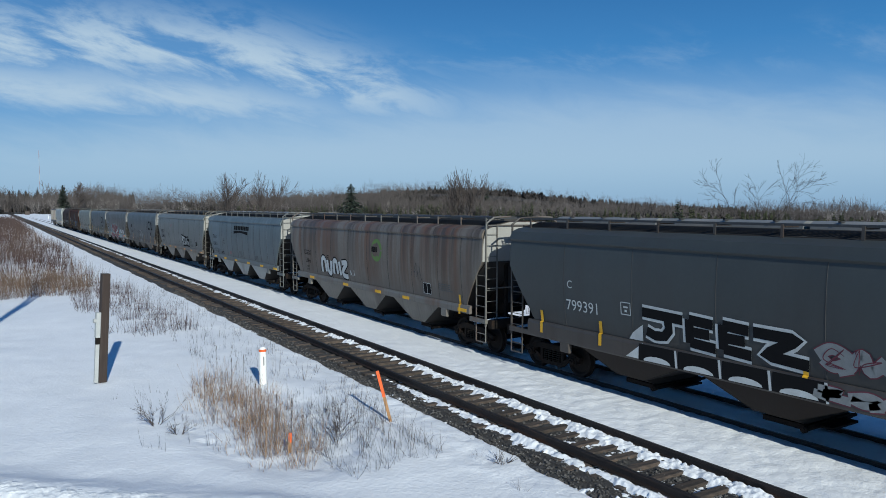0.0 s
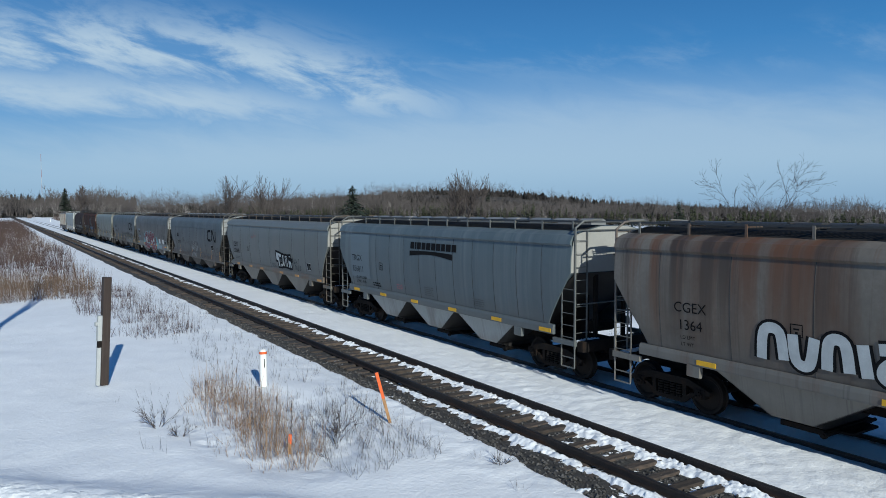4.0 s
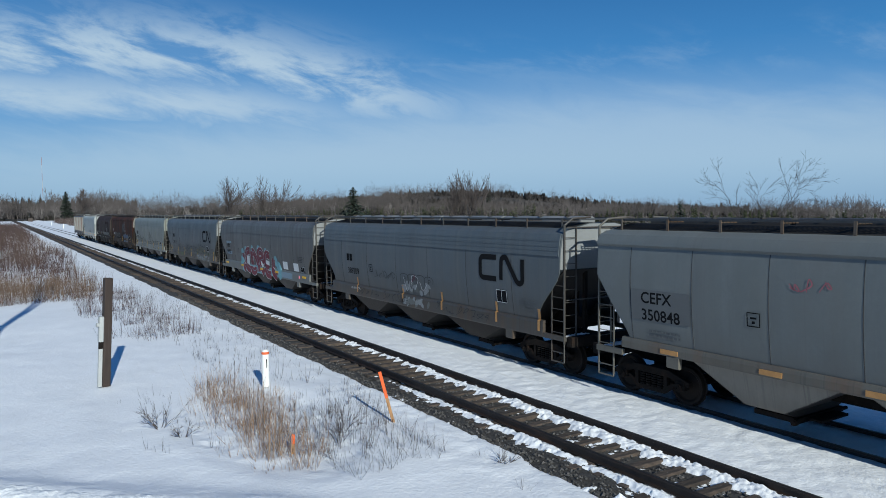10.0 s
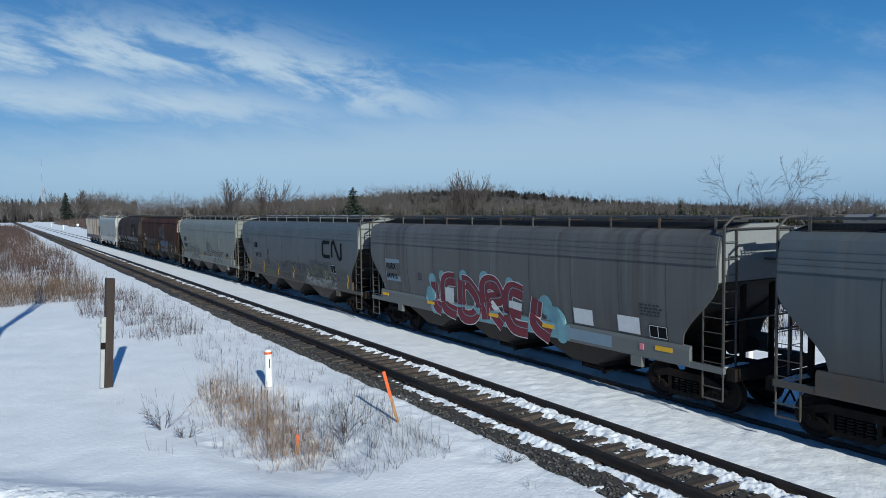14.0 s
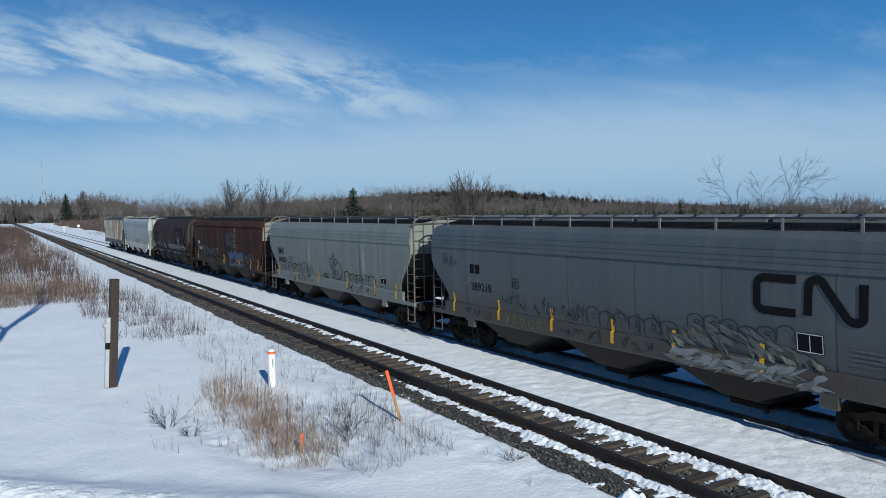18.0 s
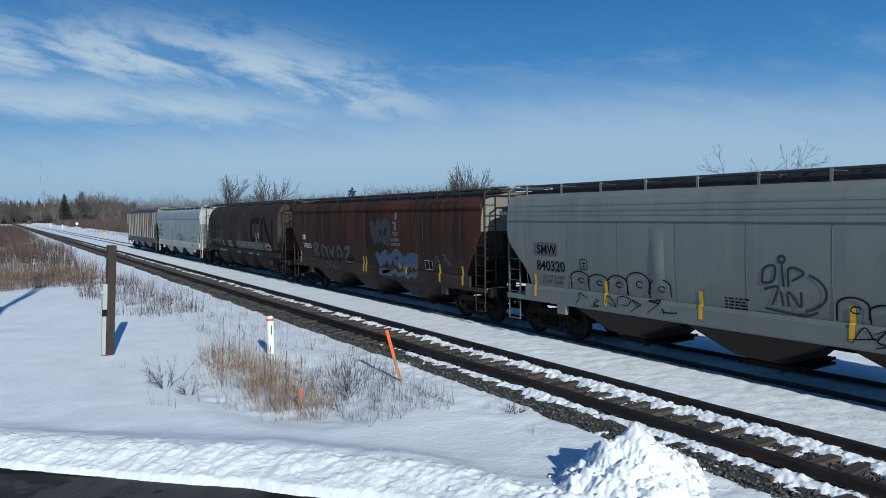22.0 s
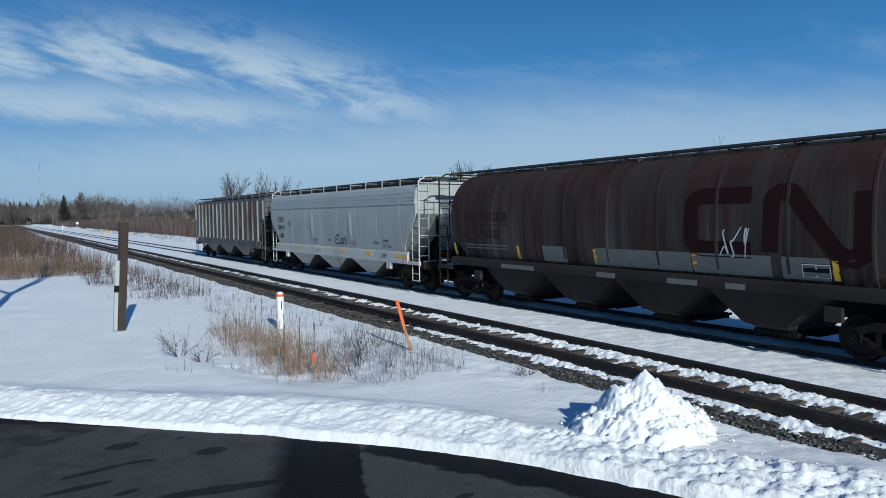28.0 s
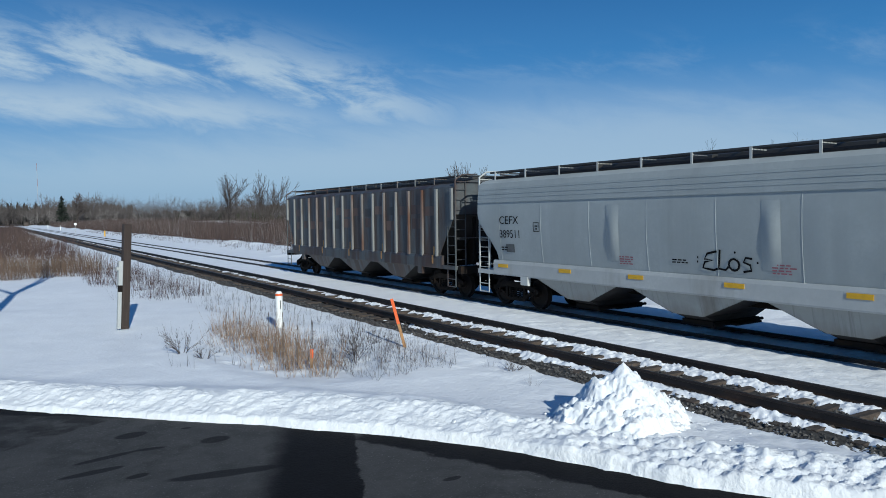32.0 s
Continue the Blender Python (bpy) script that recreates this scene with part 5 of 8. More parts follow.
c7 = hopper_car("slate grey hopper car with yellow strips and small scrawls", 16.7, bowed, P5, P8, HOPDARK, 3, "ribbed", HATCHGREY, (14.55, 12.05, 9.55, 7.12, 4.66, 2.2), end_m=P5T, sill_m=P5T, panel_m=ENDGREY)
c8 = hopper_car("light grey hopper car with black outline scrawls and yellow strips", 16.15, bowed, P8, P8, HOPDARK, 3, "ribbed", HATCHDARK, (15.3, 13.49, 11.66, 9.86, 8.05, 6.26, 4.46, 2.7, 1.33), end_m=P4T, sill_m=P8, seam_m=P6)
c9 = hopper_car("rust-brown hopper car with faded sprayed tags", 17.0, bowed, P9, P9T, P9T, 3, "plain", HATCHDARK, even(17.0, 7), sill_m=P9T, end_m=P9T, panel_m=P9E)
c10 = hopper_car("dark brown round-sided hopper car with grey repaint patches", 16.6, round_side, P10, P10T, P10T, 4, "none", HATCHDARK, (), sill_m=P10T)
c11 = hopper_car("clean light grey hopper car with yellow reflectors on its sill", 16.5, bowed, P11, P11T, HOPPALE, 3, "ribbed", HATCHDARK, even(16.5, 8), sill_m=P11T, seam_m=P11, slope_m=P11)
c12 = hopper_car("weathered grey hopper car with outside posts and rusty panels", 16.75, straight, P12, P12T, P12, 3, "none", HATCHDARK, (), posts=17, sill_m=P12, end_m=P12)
CARS = [(c1, 0.0), (c2, 18.15), (c3, 36.75), (c4, 53.2), (c5, 71.4), (c6, 89.2), (c7, 107.1), (c8, 125.35), (c9, 142.9), (c10, 161.4), (c11, 179.6), (c12, 197.7)]


# painted marks and writing, on the side that faces the near track
def skin(z):
    return 1.562 if z < 1.535 else bowed(z) + 0.0125


def tall_strips(car, shape, ys, material=None, label="yellow reflective strip"):
    for y in ys:
        g = Geo()
        zs = ((1.22, 0.012), (1.525, 0.012), (1.545, 0.016), (1.70, 0.014), (1.86, 0.014))
        g.add([side_point(shape, y + d, z, o) for z, o in zs for d in (0.055, -0.055)], [(2 * k, 2 * k + 1, 2 * k + 3, 2 * k + 2) for k in range(4)])
        part("reflector", g, material or YELLOW, car, label)


def sill_strips(car, ys, wide=0.5, material=None):
    for y in ys:
        part("reflector", Geo().box(-1.574, -1.56, y - wide / 2, y + wide / 2, 1.31, 1.42), material or YELLOW, car, "yellow reflective strip")


def plate_square(car, shape, y, z, size, material, name="stencil_frame"):
    g = Geo()
    stroke(g, shape, [(0, 0), (size, 0), (size, size), (0, size), (0, 0)], 0.025, 0.013, y, z)
    part(name, g, material, car)
    bars(car, shape, "stencil", y - size * 0.25, z + size * 0.55, (size * 0.5,), size * 0.14, material)
    bars(car, shape, "stencil", y - size * 0.38, z + size * 0.2, (size * 0.24,), size * 0.2, material)


def twin_plate(car, shape, y, z, wide, high):
    """The black twin test plate with white lines."""
    bars(car, shape, "test_plate", y, z, (wide,), high, BLACK, label="black data plate")
    g = Geo()
    stroke(g, shape, [(0.02, 0.02), (wide - 0.02, 0.02), (wide - 0.02, high - 0.02), (0.02, high - 0.02), (0.02, 0.02)], 0.018, 0.018, y, z)
    stroke(g, shape, [(wide / 2, 0.04), (wide / 2, high - 0.04)], 0.018, 0.018, y, z)
    part("plate_lines", g, WHITELET, car)


def hook_mark(car, shape, y, z, k, material, width, label, tall=1.0):
    """A large painted mark: an open bracket beside a slanting bar."""
    flat = lambda pts: [(a, b * tall) for a, b in pts]
    g = Geo()
    stroke(g, shape, flat([(0.95 * k, 1.0 * k)] + [(0.25 * k, 1.0 * k)] + arc(0.22 * k, 0.80 * k, 0.2 * k, 90, 180, 5) + arc(0.22 * k, 0.22 * k, 0.2 * k, 180, 270, 5) + [(0.95 * k, 0.02 * k)]), width, 0.013, y, z)
    part("painted_mark", g, material, car, label)
    g = Geo()
    stroke(g, shape, flat([(1.22 * k, 0.0)] + arc(1.42 * k, 0.86 * k, 0.18 * k, 180, 60, 5) + [(2.05 * k, 0.05 * k)] + arc(2.22 * k, 0.1 * k, 0.16 * k, 220, 360, 5) + [(2.38 * k, 1.0 * k)]), width, 0.013, y, z)
    part("painted_mark", g, material, car, label)


def owner_bars(car, shape, y, z, material):
    bars(car, shape, "owner_mark", y, z, (0.22, 0.24), 0.30, material, 0.07)


PALE = paint("spray_white", (0.55, 0.57, 0.56), 0.6, vary=0.15, scale=4, bump=0.05)
MAROON = paint("spray_maroon", (0.16, 0.018, 0.03), 0.6, vary=0.25, scale=3, bump=0.05)
BLUE = paint("spray_blue", (0.045, 0.10, 0.18), 0.65, vary=0.25, scale=3, bump=0.05)
SLATESPRAY = paint("spray_slate", (0.036, 0.041, 0.044), 0.8, vary=0.25, scale=3, bump=0.05)
OLIVEDARK = paint("spray_dull_olive", (0.062, 0.064, 0.056), 0.65, vary=0.3, scale=3, bump=0.05)
OCHRE = paint("spray_ochre", (0.15, 0.085, 0.03), 0.65, vary=0.3, scale=4, bump=0.05)
GREEN = paint("painted_green", (0.12, 0.22, 0.05), 0.6, vary=0.15, scale=3, bump=0.05)
PINKL = paint("spray_pink", (0.35, 0.12, 0.14), 0.6, vary=0.2, scale=5, bump=0.05)
FAINT = paint("faded_mark", (0.03, 0.032, 0.036), 0.65, vary=0.25, scale=3, bump=0.05)
REDFADE = paint("faded_dark_red", (0.020, 0.006, 0.006), 0.85, spec=0.15, vary=0.25, scale=2, bump=0.05)
OLDPAINT = paint("old_paint", (0.035, 0.022, 0.020), 0.85, vary=0.3, scale=3, bump=0.05, spec=0.15)
PATCH = paint("grey_repaint", (0.135, 0.14, 0.13), 0.6, vary=0.18, scale=2, bump=0.05)
TEALDARK = paint("spray_dark_teal", (0.02, 0.035, 0.042), 0.65, vary=0.25, scale=3, bump=0.05)
OLIVELIGHT = paint("spray_pale_olive", (0.15, 0.15, 0.12), 0.65, vary=0.25, scale=5, bump=0.05)
MOSS = paint("spray_moss", (0.07, 0.085, 0.06), 0.65, vary=0.25, scale=3, bump=0.05)
BLUEPANEL = paint("blue_repaint", (0.20, 0.27, 0.32), 0.5, vary=0.08, scale=3, bump=0.05)
LIGHTPANEL = paint("clean_panel", (0.138, 0.174, 0.195), 0.5, vary=0.06, scale=2, bump=0.03)

# charcoal car
lettering(c1, skin, "car_number", "799391", 14.25, 2.02, 0.42, PALE, label="worn white stencilled number")
lettering(c1, skin, "car_mark", "C", 14.2, 2.62, 0.3, PALE)
plate_square(c1, skin, 12.25, 2.15, 0.3, PALE)
tall_strips(c1, skin, (15.3, 13.0, 7.55, 3.5))
bar_e = ([(0.14, 0.55), (0.14, 0.0)], [(0.14, 0.54), (0.76, 0.50)], [(0.14, 0.27), (0.66, 0.26)], [(0.14, 0.02), (0.80, -0.02)])
for y0_, paths in ((11.62, ([(0.05, 0.55), (1.22, 0.50)], [(0.80, 0.52), (0.82, 0.20), (0.68, 0.04), (0.40, 0.02), (0.16, 0.10)])),
                   (10.36, bar_e), (9.50, bar_e),
                   (8.66, ([(0.02, 0.50), (0.98, 0.48), (0.26, 0.06), (1.18, 0.0)],))):
    for lift_, w_, m_, n_ in ((0.014, 0.37, PALE, "sprayed_rim"), (0.022, 0.235, BLACK, "sprayed_letter")):
        g = Geo()
        for p_ in paths:
            stroke(g, skin, p_, w_, lift_, y0_, 1.74)
        part(n_, g, m_, c1, "white sprayed outline" if m_ is PALE else "black sprayed letter")
g = Geo()
blob(g, skin, [(0, 0), (0.5, 0), (0.52, 0.40)], 0.013, 12.1, 1.12)
blob(g, skin, [(0.06, 0.44), (0.5, 0.44), (0.52, 0.85), (0.2, 0.62)], 0.013, 12.1, 1.12)
part("sprayed_splash", g, PALE, c1, "white sprayed splash")
for k in range(4):
    g = Geo()
    blob(g, skin, [(0.02, 0), (1.14, 0), (1.14, 0.40), (0.02, 0.40)], 0.016, 11.72 - 1.16 * k, 1.10)
    part("sprayed_shadow", g, BLACK, c1)
    g = Geo()
    blob(g, skin, [(0.2, 0.01)] + arc(0.58, 0.02, 0.40, 180, 0, 8, 0.13), 0.020, 11.72 - 1.16 * k, 1.10)
    part("sprayed_highlight", g, PALE, c1)
    g = Geo()
    stroke(g, skin, [(1.15, 0.0), (1.10, 0.40)], 0.06, 0.020, 11.72 - 1.16 * k, 1.10)
    part("sprayed_divider", g, PALE, c1)
SILVERPALE = paint("spray_pale_silver", (0.24, 0.25, 0.25), 0.6, vary=0.2, scale=5, bump=0.05)
WINE = paint("spray_wine", (0.13, 0.028, 0.045), 0.6, vary=0.2, scale=5, bump=0.05)
for z_, h_, f_, n_, sd_ in ((1.74, 0.42, 0.22, (3, 0, 2, 3, 4, 1, 3), 6), (1.20, 0.20, 0.16, (1, 3, 0, 2, 3, 0, 1), 8)):
    graffiti(c1, skin, "sprayed_tag", 7.3, z_, 4.2, h_, SILVERPALE, WINE, n_, "grey sprayed loops outlined in wine red", f_, 0.025, seed=sd_)
for sd_ in (12, 13):
    scrawl(c1, skin, "sprayed_line", 7.2, 1.72, 4.0, 0.55, WINE, sd_, 7, 0.022, "wine red sprayed line", lift=0.03)

# beige car
lettering(c2, skin, "owner_mark", "CGEX", 15.15, 2.46, 0.33, BLACK)
lettering(c2, skin, "car_number", "1364", 15.05, 2.06, 0.33, BLACK)
lettering(c2, skin, "load_limit", "LD LMT", 15.0, 1.84, 0.12, BLACK)
lettering(c2, skin, "light_weight", "LT WT", 15.0, 1.68, 0.12, BLACK)
plate_square(c2, skin, 12.34, 2.30, 0.24, BLACK)
g = Geo()
blob(g, skin, arc(0, 0, 0.46, 0, 360, 28)[:-1], 0.012, 7.27, 3.05)
part("painted_disc", g, GREEN, c2, "faded green painted disc")
g = Geo()
blob(g, skin, [(-0.44, -0.10)] + arc(-0.14, 0.0, 0.29, 200, 330, 8, 0.27) + [(0.28, -0.04), (0.46, -0.02), (0.46, 0.03), (0.28, 0.04)] + arc(-0.14, 0.0, 0.29, 30, 150, 8, 0.27) + [(-0.44, 0.10)], 0.016, 7.27, 3.05)
part("disc_leaf", g, P2, c2, "grey leaf shape inside the disc")
bars(c2, lambda z: skin(z) + 0.008, "name_bars", 7.68, 2.97, (0.055, 0.06, 0.06, 0.055, 0.03, 0.04, 0.04), 0.22, BLACK, 0.025)
fat_forms(c2, skin, "sprayed_tag", 13.0, 1.68, PALE, BLACK, "white sprayed block letters with a black rim", 0.22, 0.06,
          (eased([(0.02, 0.06), (0.10, 0.66), (0.42, 0.66), (0.50, 0.10)]), eased([(0.70, 0.66), (0.76, 0.14), (1.02, 0.10), (1.14, 0.64)]), eased([(1.36, 0.06), (1.42, 0.62), (1.70, 0.62), (1.78, 0.08)]),
           [(2.02, 0.66), (2.10, 0.05)], eased([(2.30, 0.62), (2.80, 0.64), (2.40, 0.30), (2.42, 0.08), (2.86, 0.04)])))
scrawl(c2, skin, "sprayed_initials", 9.9, 1.75, 0.5, 0.35, PALE, 3, 2)
scrawl(c2, skin, "scratched_tag", 4.3, 2.05, 0.6, 0.7, FAINT, 5, 3, 0.02)
twin_plate(c2, skin, 3.7, 1.66, 0.55, 0.42)
data_block(c2, skin, 2.6, 2.1, 4, 0.7, GREYLET)
sill_strips(c2, (14.3, 10.4, 7.3, 5.0, 1.2))
tall_strips(c2, skin, (1.35,))

# pale blue-grey car
bars(c3, skin, "clean_panel", 13.85, 1.9, (1.75,), 1.85, LIGHTPANEL, lift=0.008, label="cleaner lighter paint panel")
lettering(c3, skin, "owner_mark", "TRGX", 13.75, 2.62, 0.36, BLACK)
lettering(c3, skin, "car_number", "856811", 13.75, 2.14, 0.36, BLACK)
lettering(c3, skin, "load_limit", "LD LMT 225900", 13.45, 1.86, 0.15, BLACK)
lettering(c3, skin, "light_weight", "LT WT  60100", 13.45, 1.68, 0.15, BLACK)
data_block(c3, skin, 11.9, 1.75, 2, 0.6, BLACK, 0.05)
plate_square(c3, skin, 11.2, 2.36, 0.28, BLACK)
bars(c3, skin, "name_bars", 8.65, 3.34, (0.27, 0.10, 0.27, 0.26, 0.28, 0.27, 0.27, 0.25, 0.30, 0.27), 0.25, BLACK, 0.06, label="dark blue name drawn as bars")
g = Geo()
v_ = []
for k in range(17):
    u = 2.9 * k / 16
    v_.append((u, -0.04 - 0.07 * math.sin(math.pi * k / 16) * -0.4))
for k in range(16, -1, -1):
    u = 2.9 * k / 16
    v_.append((u, -0.20 - 0.05 * (k / 16) ** 2 - 0.03 * (1 - k / 16) + 0.09 * math.sin(math.pi * k / 16)))
blob(g, skin, v_, 0.012, 8.7, 3.30)
part("name_underline", g, BLACK, c3, "dark curved underline")
data_block(c3, skin, 9.85, 1.86, 3, 0.45, PINKL)
data_block(c3, skin, 7.75, 1.95, 5, 0.5, GREYLET)
data_block(c3, skin, 4.7, 1.85, 4, 0.6, GREYLET)
sill_strips(c3, (13.45, 11.0, 8.5, 5.92, 3.4, 1.1))

# light grey car
bars(c4, skin, "darker_panel", 15.6, 2.05, (1.72,), 0.74, paint("grey_panel", (0.125, 0.13, 0.13), 0.5, vary=0.08, scale=2, bump=0.03), lift=0.008)
lettering(c4, skin, "owner_mark", "CEFX", 15.3, 2.47, 0.38, BLACK, spread=0.006)
lettering(c4, skin, "car_number", "350848", 15.3, 2.06, 0.38, BLACK, spread=0.006)
plate_square(c4, skin, 12.45, 2.28, 0.28, BLACK)
data_block(c4, skin, 15.1, 1.78, 2, 0.9, GREYLET, 0.05)
for p_ in ([(0.06, 0.36), (0.06, 0.92), (0.95, 0.82), (0.92, 0.55), (0.62, 0.55), (0.66, 0.04), (0.34, 0.04), (0.34, 0.36)],
           [(0.98, 0.80), (1.34, 0.78), (1.38, 0.10), (0.72, 0.04), (0.74, 0.30), (1.02, 0.30)],
           [(1.42, 0.78), (1.84, 0.76), (1.86, 0.08), (1.44, 0.10)], [(1.90, 0.76), (2.36, 0.80), (2.44, 0.06), (1.92, 0.06)]):
    rim_g, fill_g = Geo(), Geo()
    blob(fill_g, skin, p_, 0.015, 7.3, 1.60)
    stroke(rim_g, skin, p_ + [p_[0]], 0.12, 0.018, 7.3, 1.60)
    part("letter_fill", fill_g, PALE, part("sprayed_tag", rim_g, BLACK, c4, "white and black sprayed block letters"))
for p_ in ([(0.44, 0.70), (0.52, 0.58)], [(1.02, 0.24), (1.10, 0.14)], [(1.62, 0.48), (1.63, 0.14)], [(2.14, 0.30), (2.15, 0.12)], [(1.9, 0.62), (2.6, 0.50)]):
    g = Geo()
    stroke(g, skin, p_, 0.22 if p_[0][0] == 1.9 else 0.09, 0.021, 7.3, 1.60)
    part("letter_cut", g, BLACK, c4)
scrawl(c4, skin, "sprayed_scrawl", 6.6, 1.95, 1.3, 0.36, TEALDARK, 27, 6, 0.03, lift=0.024)
scrawl(c4, skin, "sprayed_scrawl", 4.75, 1.95, 1.0, 0.36, TEALDARK, 21, 5, 0.03)
scrawl(c4, skin, "sprayed_scrawl", 4.7, 1.58, 1.2, 0.36, TEALDARK, 24, 5, 0.03)
scrawl(c4, skin, "sprayed_scrawl", 6.4, 2.0, 1.2, 0.3, FAINT, 22, 5, 0.03, lift=0.026)
twin_plate(c4, skin, 2.7, 1.75, 0.5, 0.4)
data_block(c4, skin, 8.0, 1.75, 3, 0.6, GREYLET)
scrawl(c4, skin, "faded_tag", 11.6, 3.05, 0.9, 0.4, PINKL, 23, 3, 0.03)
ORANGE_STRIP = paint("worn_orange_strip", (0.5, 0.26, 0.09), 0.6, vary=0.2, scale=5, bump=0.05)
sill_strips(c4, (14.5, 11.95, 9.85, 6.5, 4.2, 1.2), 0.5, ORANGE_STRIP)

# slate car
owner_bars(c5, skin, 13.9, 2.56, BLACK)
lettering(c5, skin, "car_number", "389209", 13.9, 2.0, 0.38, BLACK)
plate_square(c5, skin, 11.75, 2.22, 0.28, BLACK)
hook_mark(c5, skin, 3.75, 2.57, 0.90, BLACK, 0.17, "large dark painted mark", 0.76)
twin_plate(c5, skin, 2.95, 1.85, 0.55, 0.42)
data_block(c5, skin, 1.75, 2.05, 4, 0.6, GREYLET, 0.045)
rs = random.Random(31)
for k in range(34):
    u_, v_c = rs.uniform(0, 1.9), rs.uniform(0.0, 0.75)
    ln, wd, tilt_ = rs.uniform(0.22, 0.5), rs.uniform(0.08, 0.16), rs.uniform(-0.8, 1.3)
    c_, s_ = math.cos(tilt_), math.sin(tilt_)
    g = Geo()
    blob(g, skin, [(a_ * ln * c_ - b_ * wd * s_, a_ * ln * s_ + b_ * wd * c_) for a_, b_ in ((-0.5, 0.0), (-0.2, 0.7), (0.3, 0.75), (0.5, 0.0), (0.2, -0.7), (-0.25, -0.7))], 0.012 + 0.0003 * k, 8.95 - u_, 1.24 + v_c if v_c > 0.42 else 1.22 + 0.3 * v_c)
    part("sprayed_tag", g, rs.choice((PATCH, SILVERPALE, SILVERPALE)), c5, "pale silver sprayed shapes")
for p_ in ([(0.1, 0.62), (0.3, 0.1), (0.6, 0.5)], [(0.7, 0.1), (0.75, 0.7), (1.2, 0.6), (0.9, 0.2)], [(1.3, 0.5), (1.5, 0.2), (1.8, 0.45)]):
    g = Geo()
    stroke(g, skin, eased(p_), 0.014, 0.025, 8.95, 1.58)
    part("sprayed_line", g, WHITELET, c5, "thin white sprayed line")
scrawl(c5, skin, "sprayed_scrawl", 8.3, 2.05, 0.4, 0.3, WINE, 38, 2, 0.03, lift=0.03)
scrawl(c5, skin, "sprayed_scrawl", 11.4, 1.95, 2.0, 0.42, FAINT, 33, 5, 0.022)
arches(c5, skin, "sprayed_scrawl", 9.1, 2.0, 2.4, 0.4, FAINT, 33, 4, 0.022)
scrawl(c5, skin, "sill_scrawl", 13.0, 1.14, 4.6, 0.36, FAINT, 34, 12, 0.025)
scrawl(c5, skin, "sill_scrawl", 6.6, 1.14, 3.4, 0.36, FAINT, 35, 8, 0.025)
tall_strips(c5, skin, (13.0, 9.0, 6.2, 3.0, 0.95), ORANGE_STRIP)
lettering(c5, skin, "load_limit", "LD LMT 224700", 13.6, 1.34, 0.13, WHITELET)

# dull grey car
g = Geo()
blob(g, skin, [(0, 0), (1.15, 0), (1.15, 0.86), (0, 0.86)], 0.008, 15.35, 1.95)
part("blue_panel", g, BLUEPANEL, c6, "pale blue repainted panel")
lettering(c6, skin, "owner_mark", "FURX", 15.28, 2.42, 0.32, BLACK, spread=0.006)
lettering(c6, skin, "car_number", "841915", 15.28, 2.04, 0.29, BLACK, spread=0.006)
plate_square(c6, skin, 12.8, 2.15, 0.24, FAINT)
SKYBLUE = paint("spray_sky_blue", (0.17, 0.34, 0.38), 0.6, vary=0.2, scale=4, bump=0.05)
for k, (u_, h_, r_c) in enumerate(((0.1, 1.15, 0.26), (0.75, 1.35, 0.2), (2.1, 1.42, 0.24), (3.3, 1.4, 0.3), (4.6, 1.38, 0.22), (5.0, 1.3, 0.2), (6.2, 0.9, 0.3), (6.6, 0.5, 0.42), (-0.1, 0.6, 0.34), (0.2, 0.25, 0.3), (6.9, 0.15, 0.24))):
    g = Geo()
    blob(g, skin, arc(u_, h_, r_c, 0, 360, 14)[:-1], 0.012 + 0.0002 * k, 11.9, 1.05)
    part("sprayed_cloud", g, SKYBLUE, c6, "pale blue sprayed clouds")
bars(c6, skin, "sprayed_ground", 11.9, 1.08, (7.2,), 0.42, SKYBLUE, lift=0.006)
fat_forms(c6, skin, "sprayed_tag", 11.8, 1.10, MAROON, PALE, "maroon sprayed letters with white rims", 0.46, 0.03,
          (eased([(0.10, 1.05), (0.16, 0.3), (0.55, 0.12)]), eased([(1.45, 1.24), (0.80, 1.12), (0.74, 0.3), (1.5, 0.08)]), [(0.80, 0.68), (1.35, 0.66)],
           eased([(1.86, 1.24), (1.80, 0.16), (2.5, 0.10), (2.75, 0.66), (2.3, 1.14), (1.9, 1.2)]),
           eased([(3.2, 0.08), (3.12, 1.14), (3.7, 1.28), (3.95, 0.85), (3.3, 0.66), (4.1, 0.02)]),
           eased([(5.1, 1.10), (4.5, 1.16), (4.28, 0.6), (4.6, 0.08), (5.3, 0.02)]), [(4.40, 0.58), (5.0, 0.52)],
           eased([(5.75, 0.98), (5.62, 0.3), (6.3, -0.02)])), inner=SKYBLUE)
for y_ in (4.55, 2.95):
    bars(c6, skin, "white_square", y_, 1.60, (0.72,), 0.42, WHITELET, label="white painted square")
twin_plate(c6, skin, 1.95, 1.58, 0.55, 0.32)
data_block(c6, skin, 2.2, 2.35, 4, 0.6, FAINT, 0.04)
sill_strips(c6, (15.5, 12.0, 8.2, 5.6, 1.5))
bars(c6, skin, "sill_notice", 4.85, 1.14, (1.7,), 0.3, BLUEPANEL, lift=0.008)
part("pink_tag", Geo().box(-1.576, -1.56, 2.1, 2.22, 1.25, 1.4), PINK, c6)

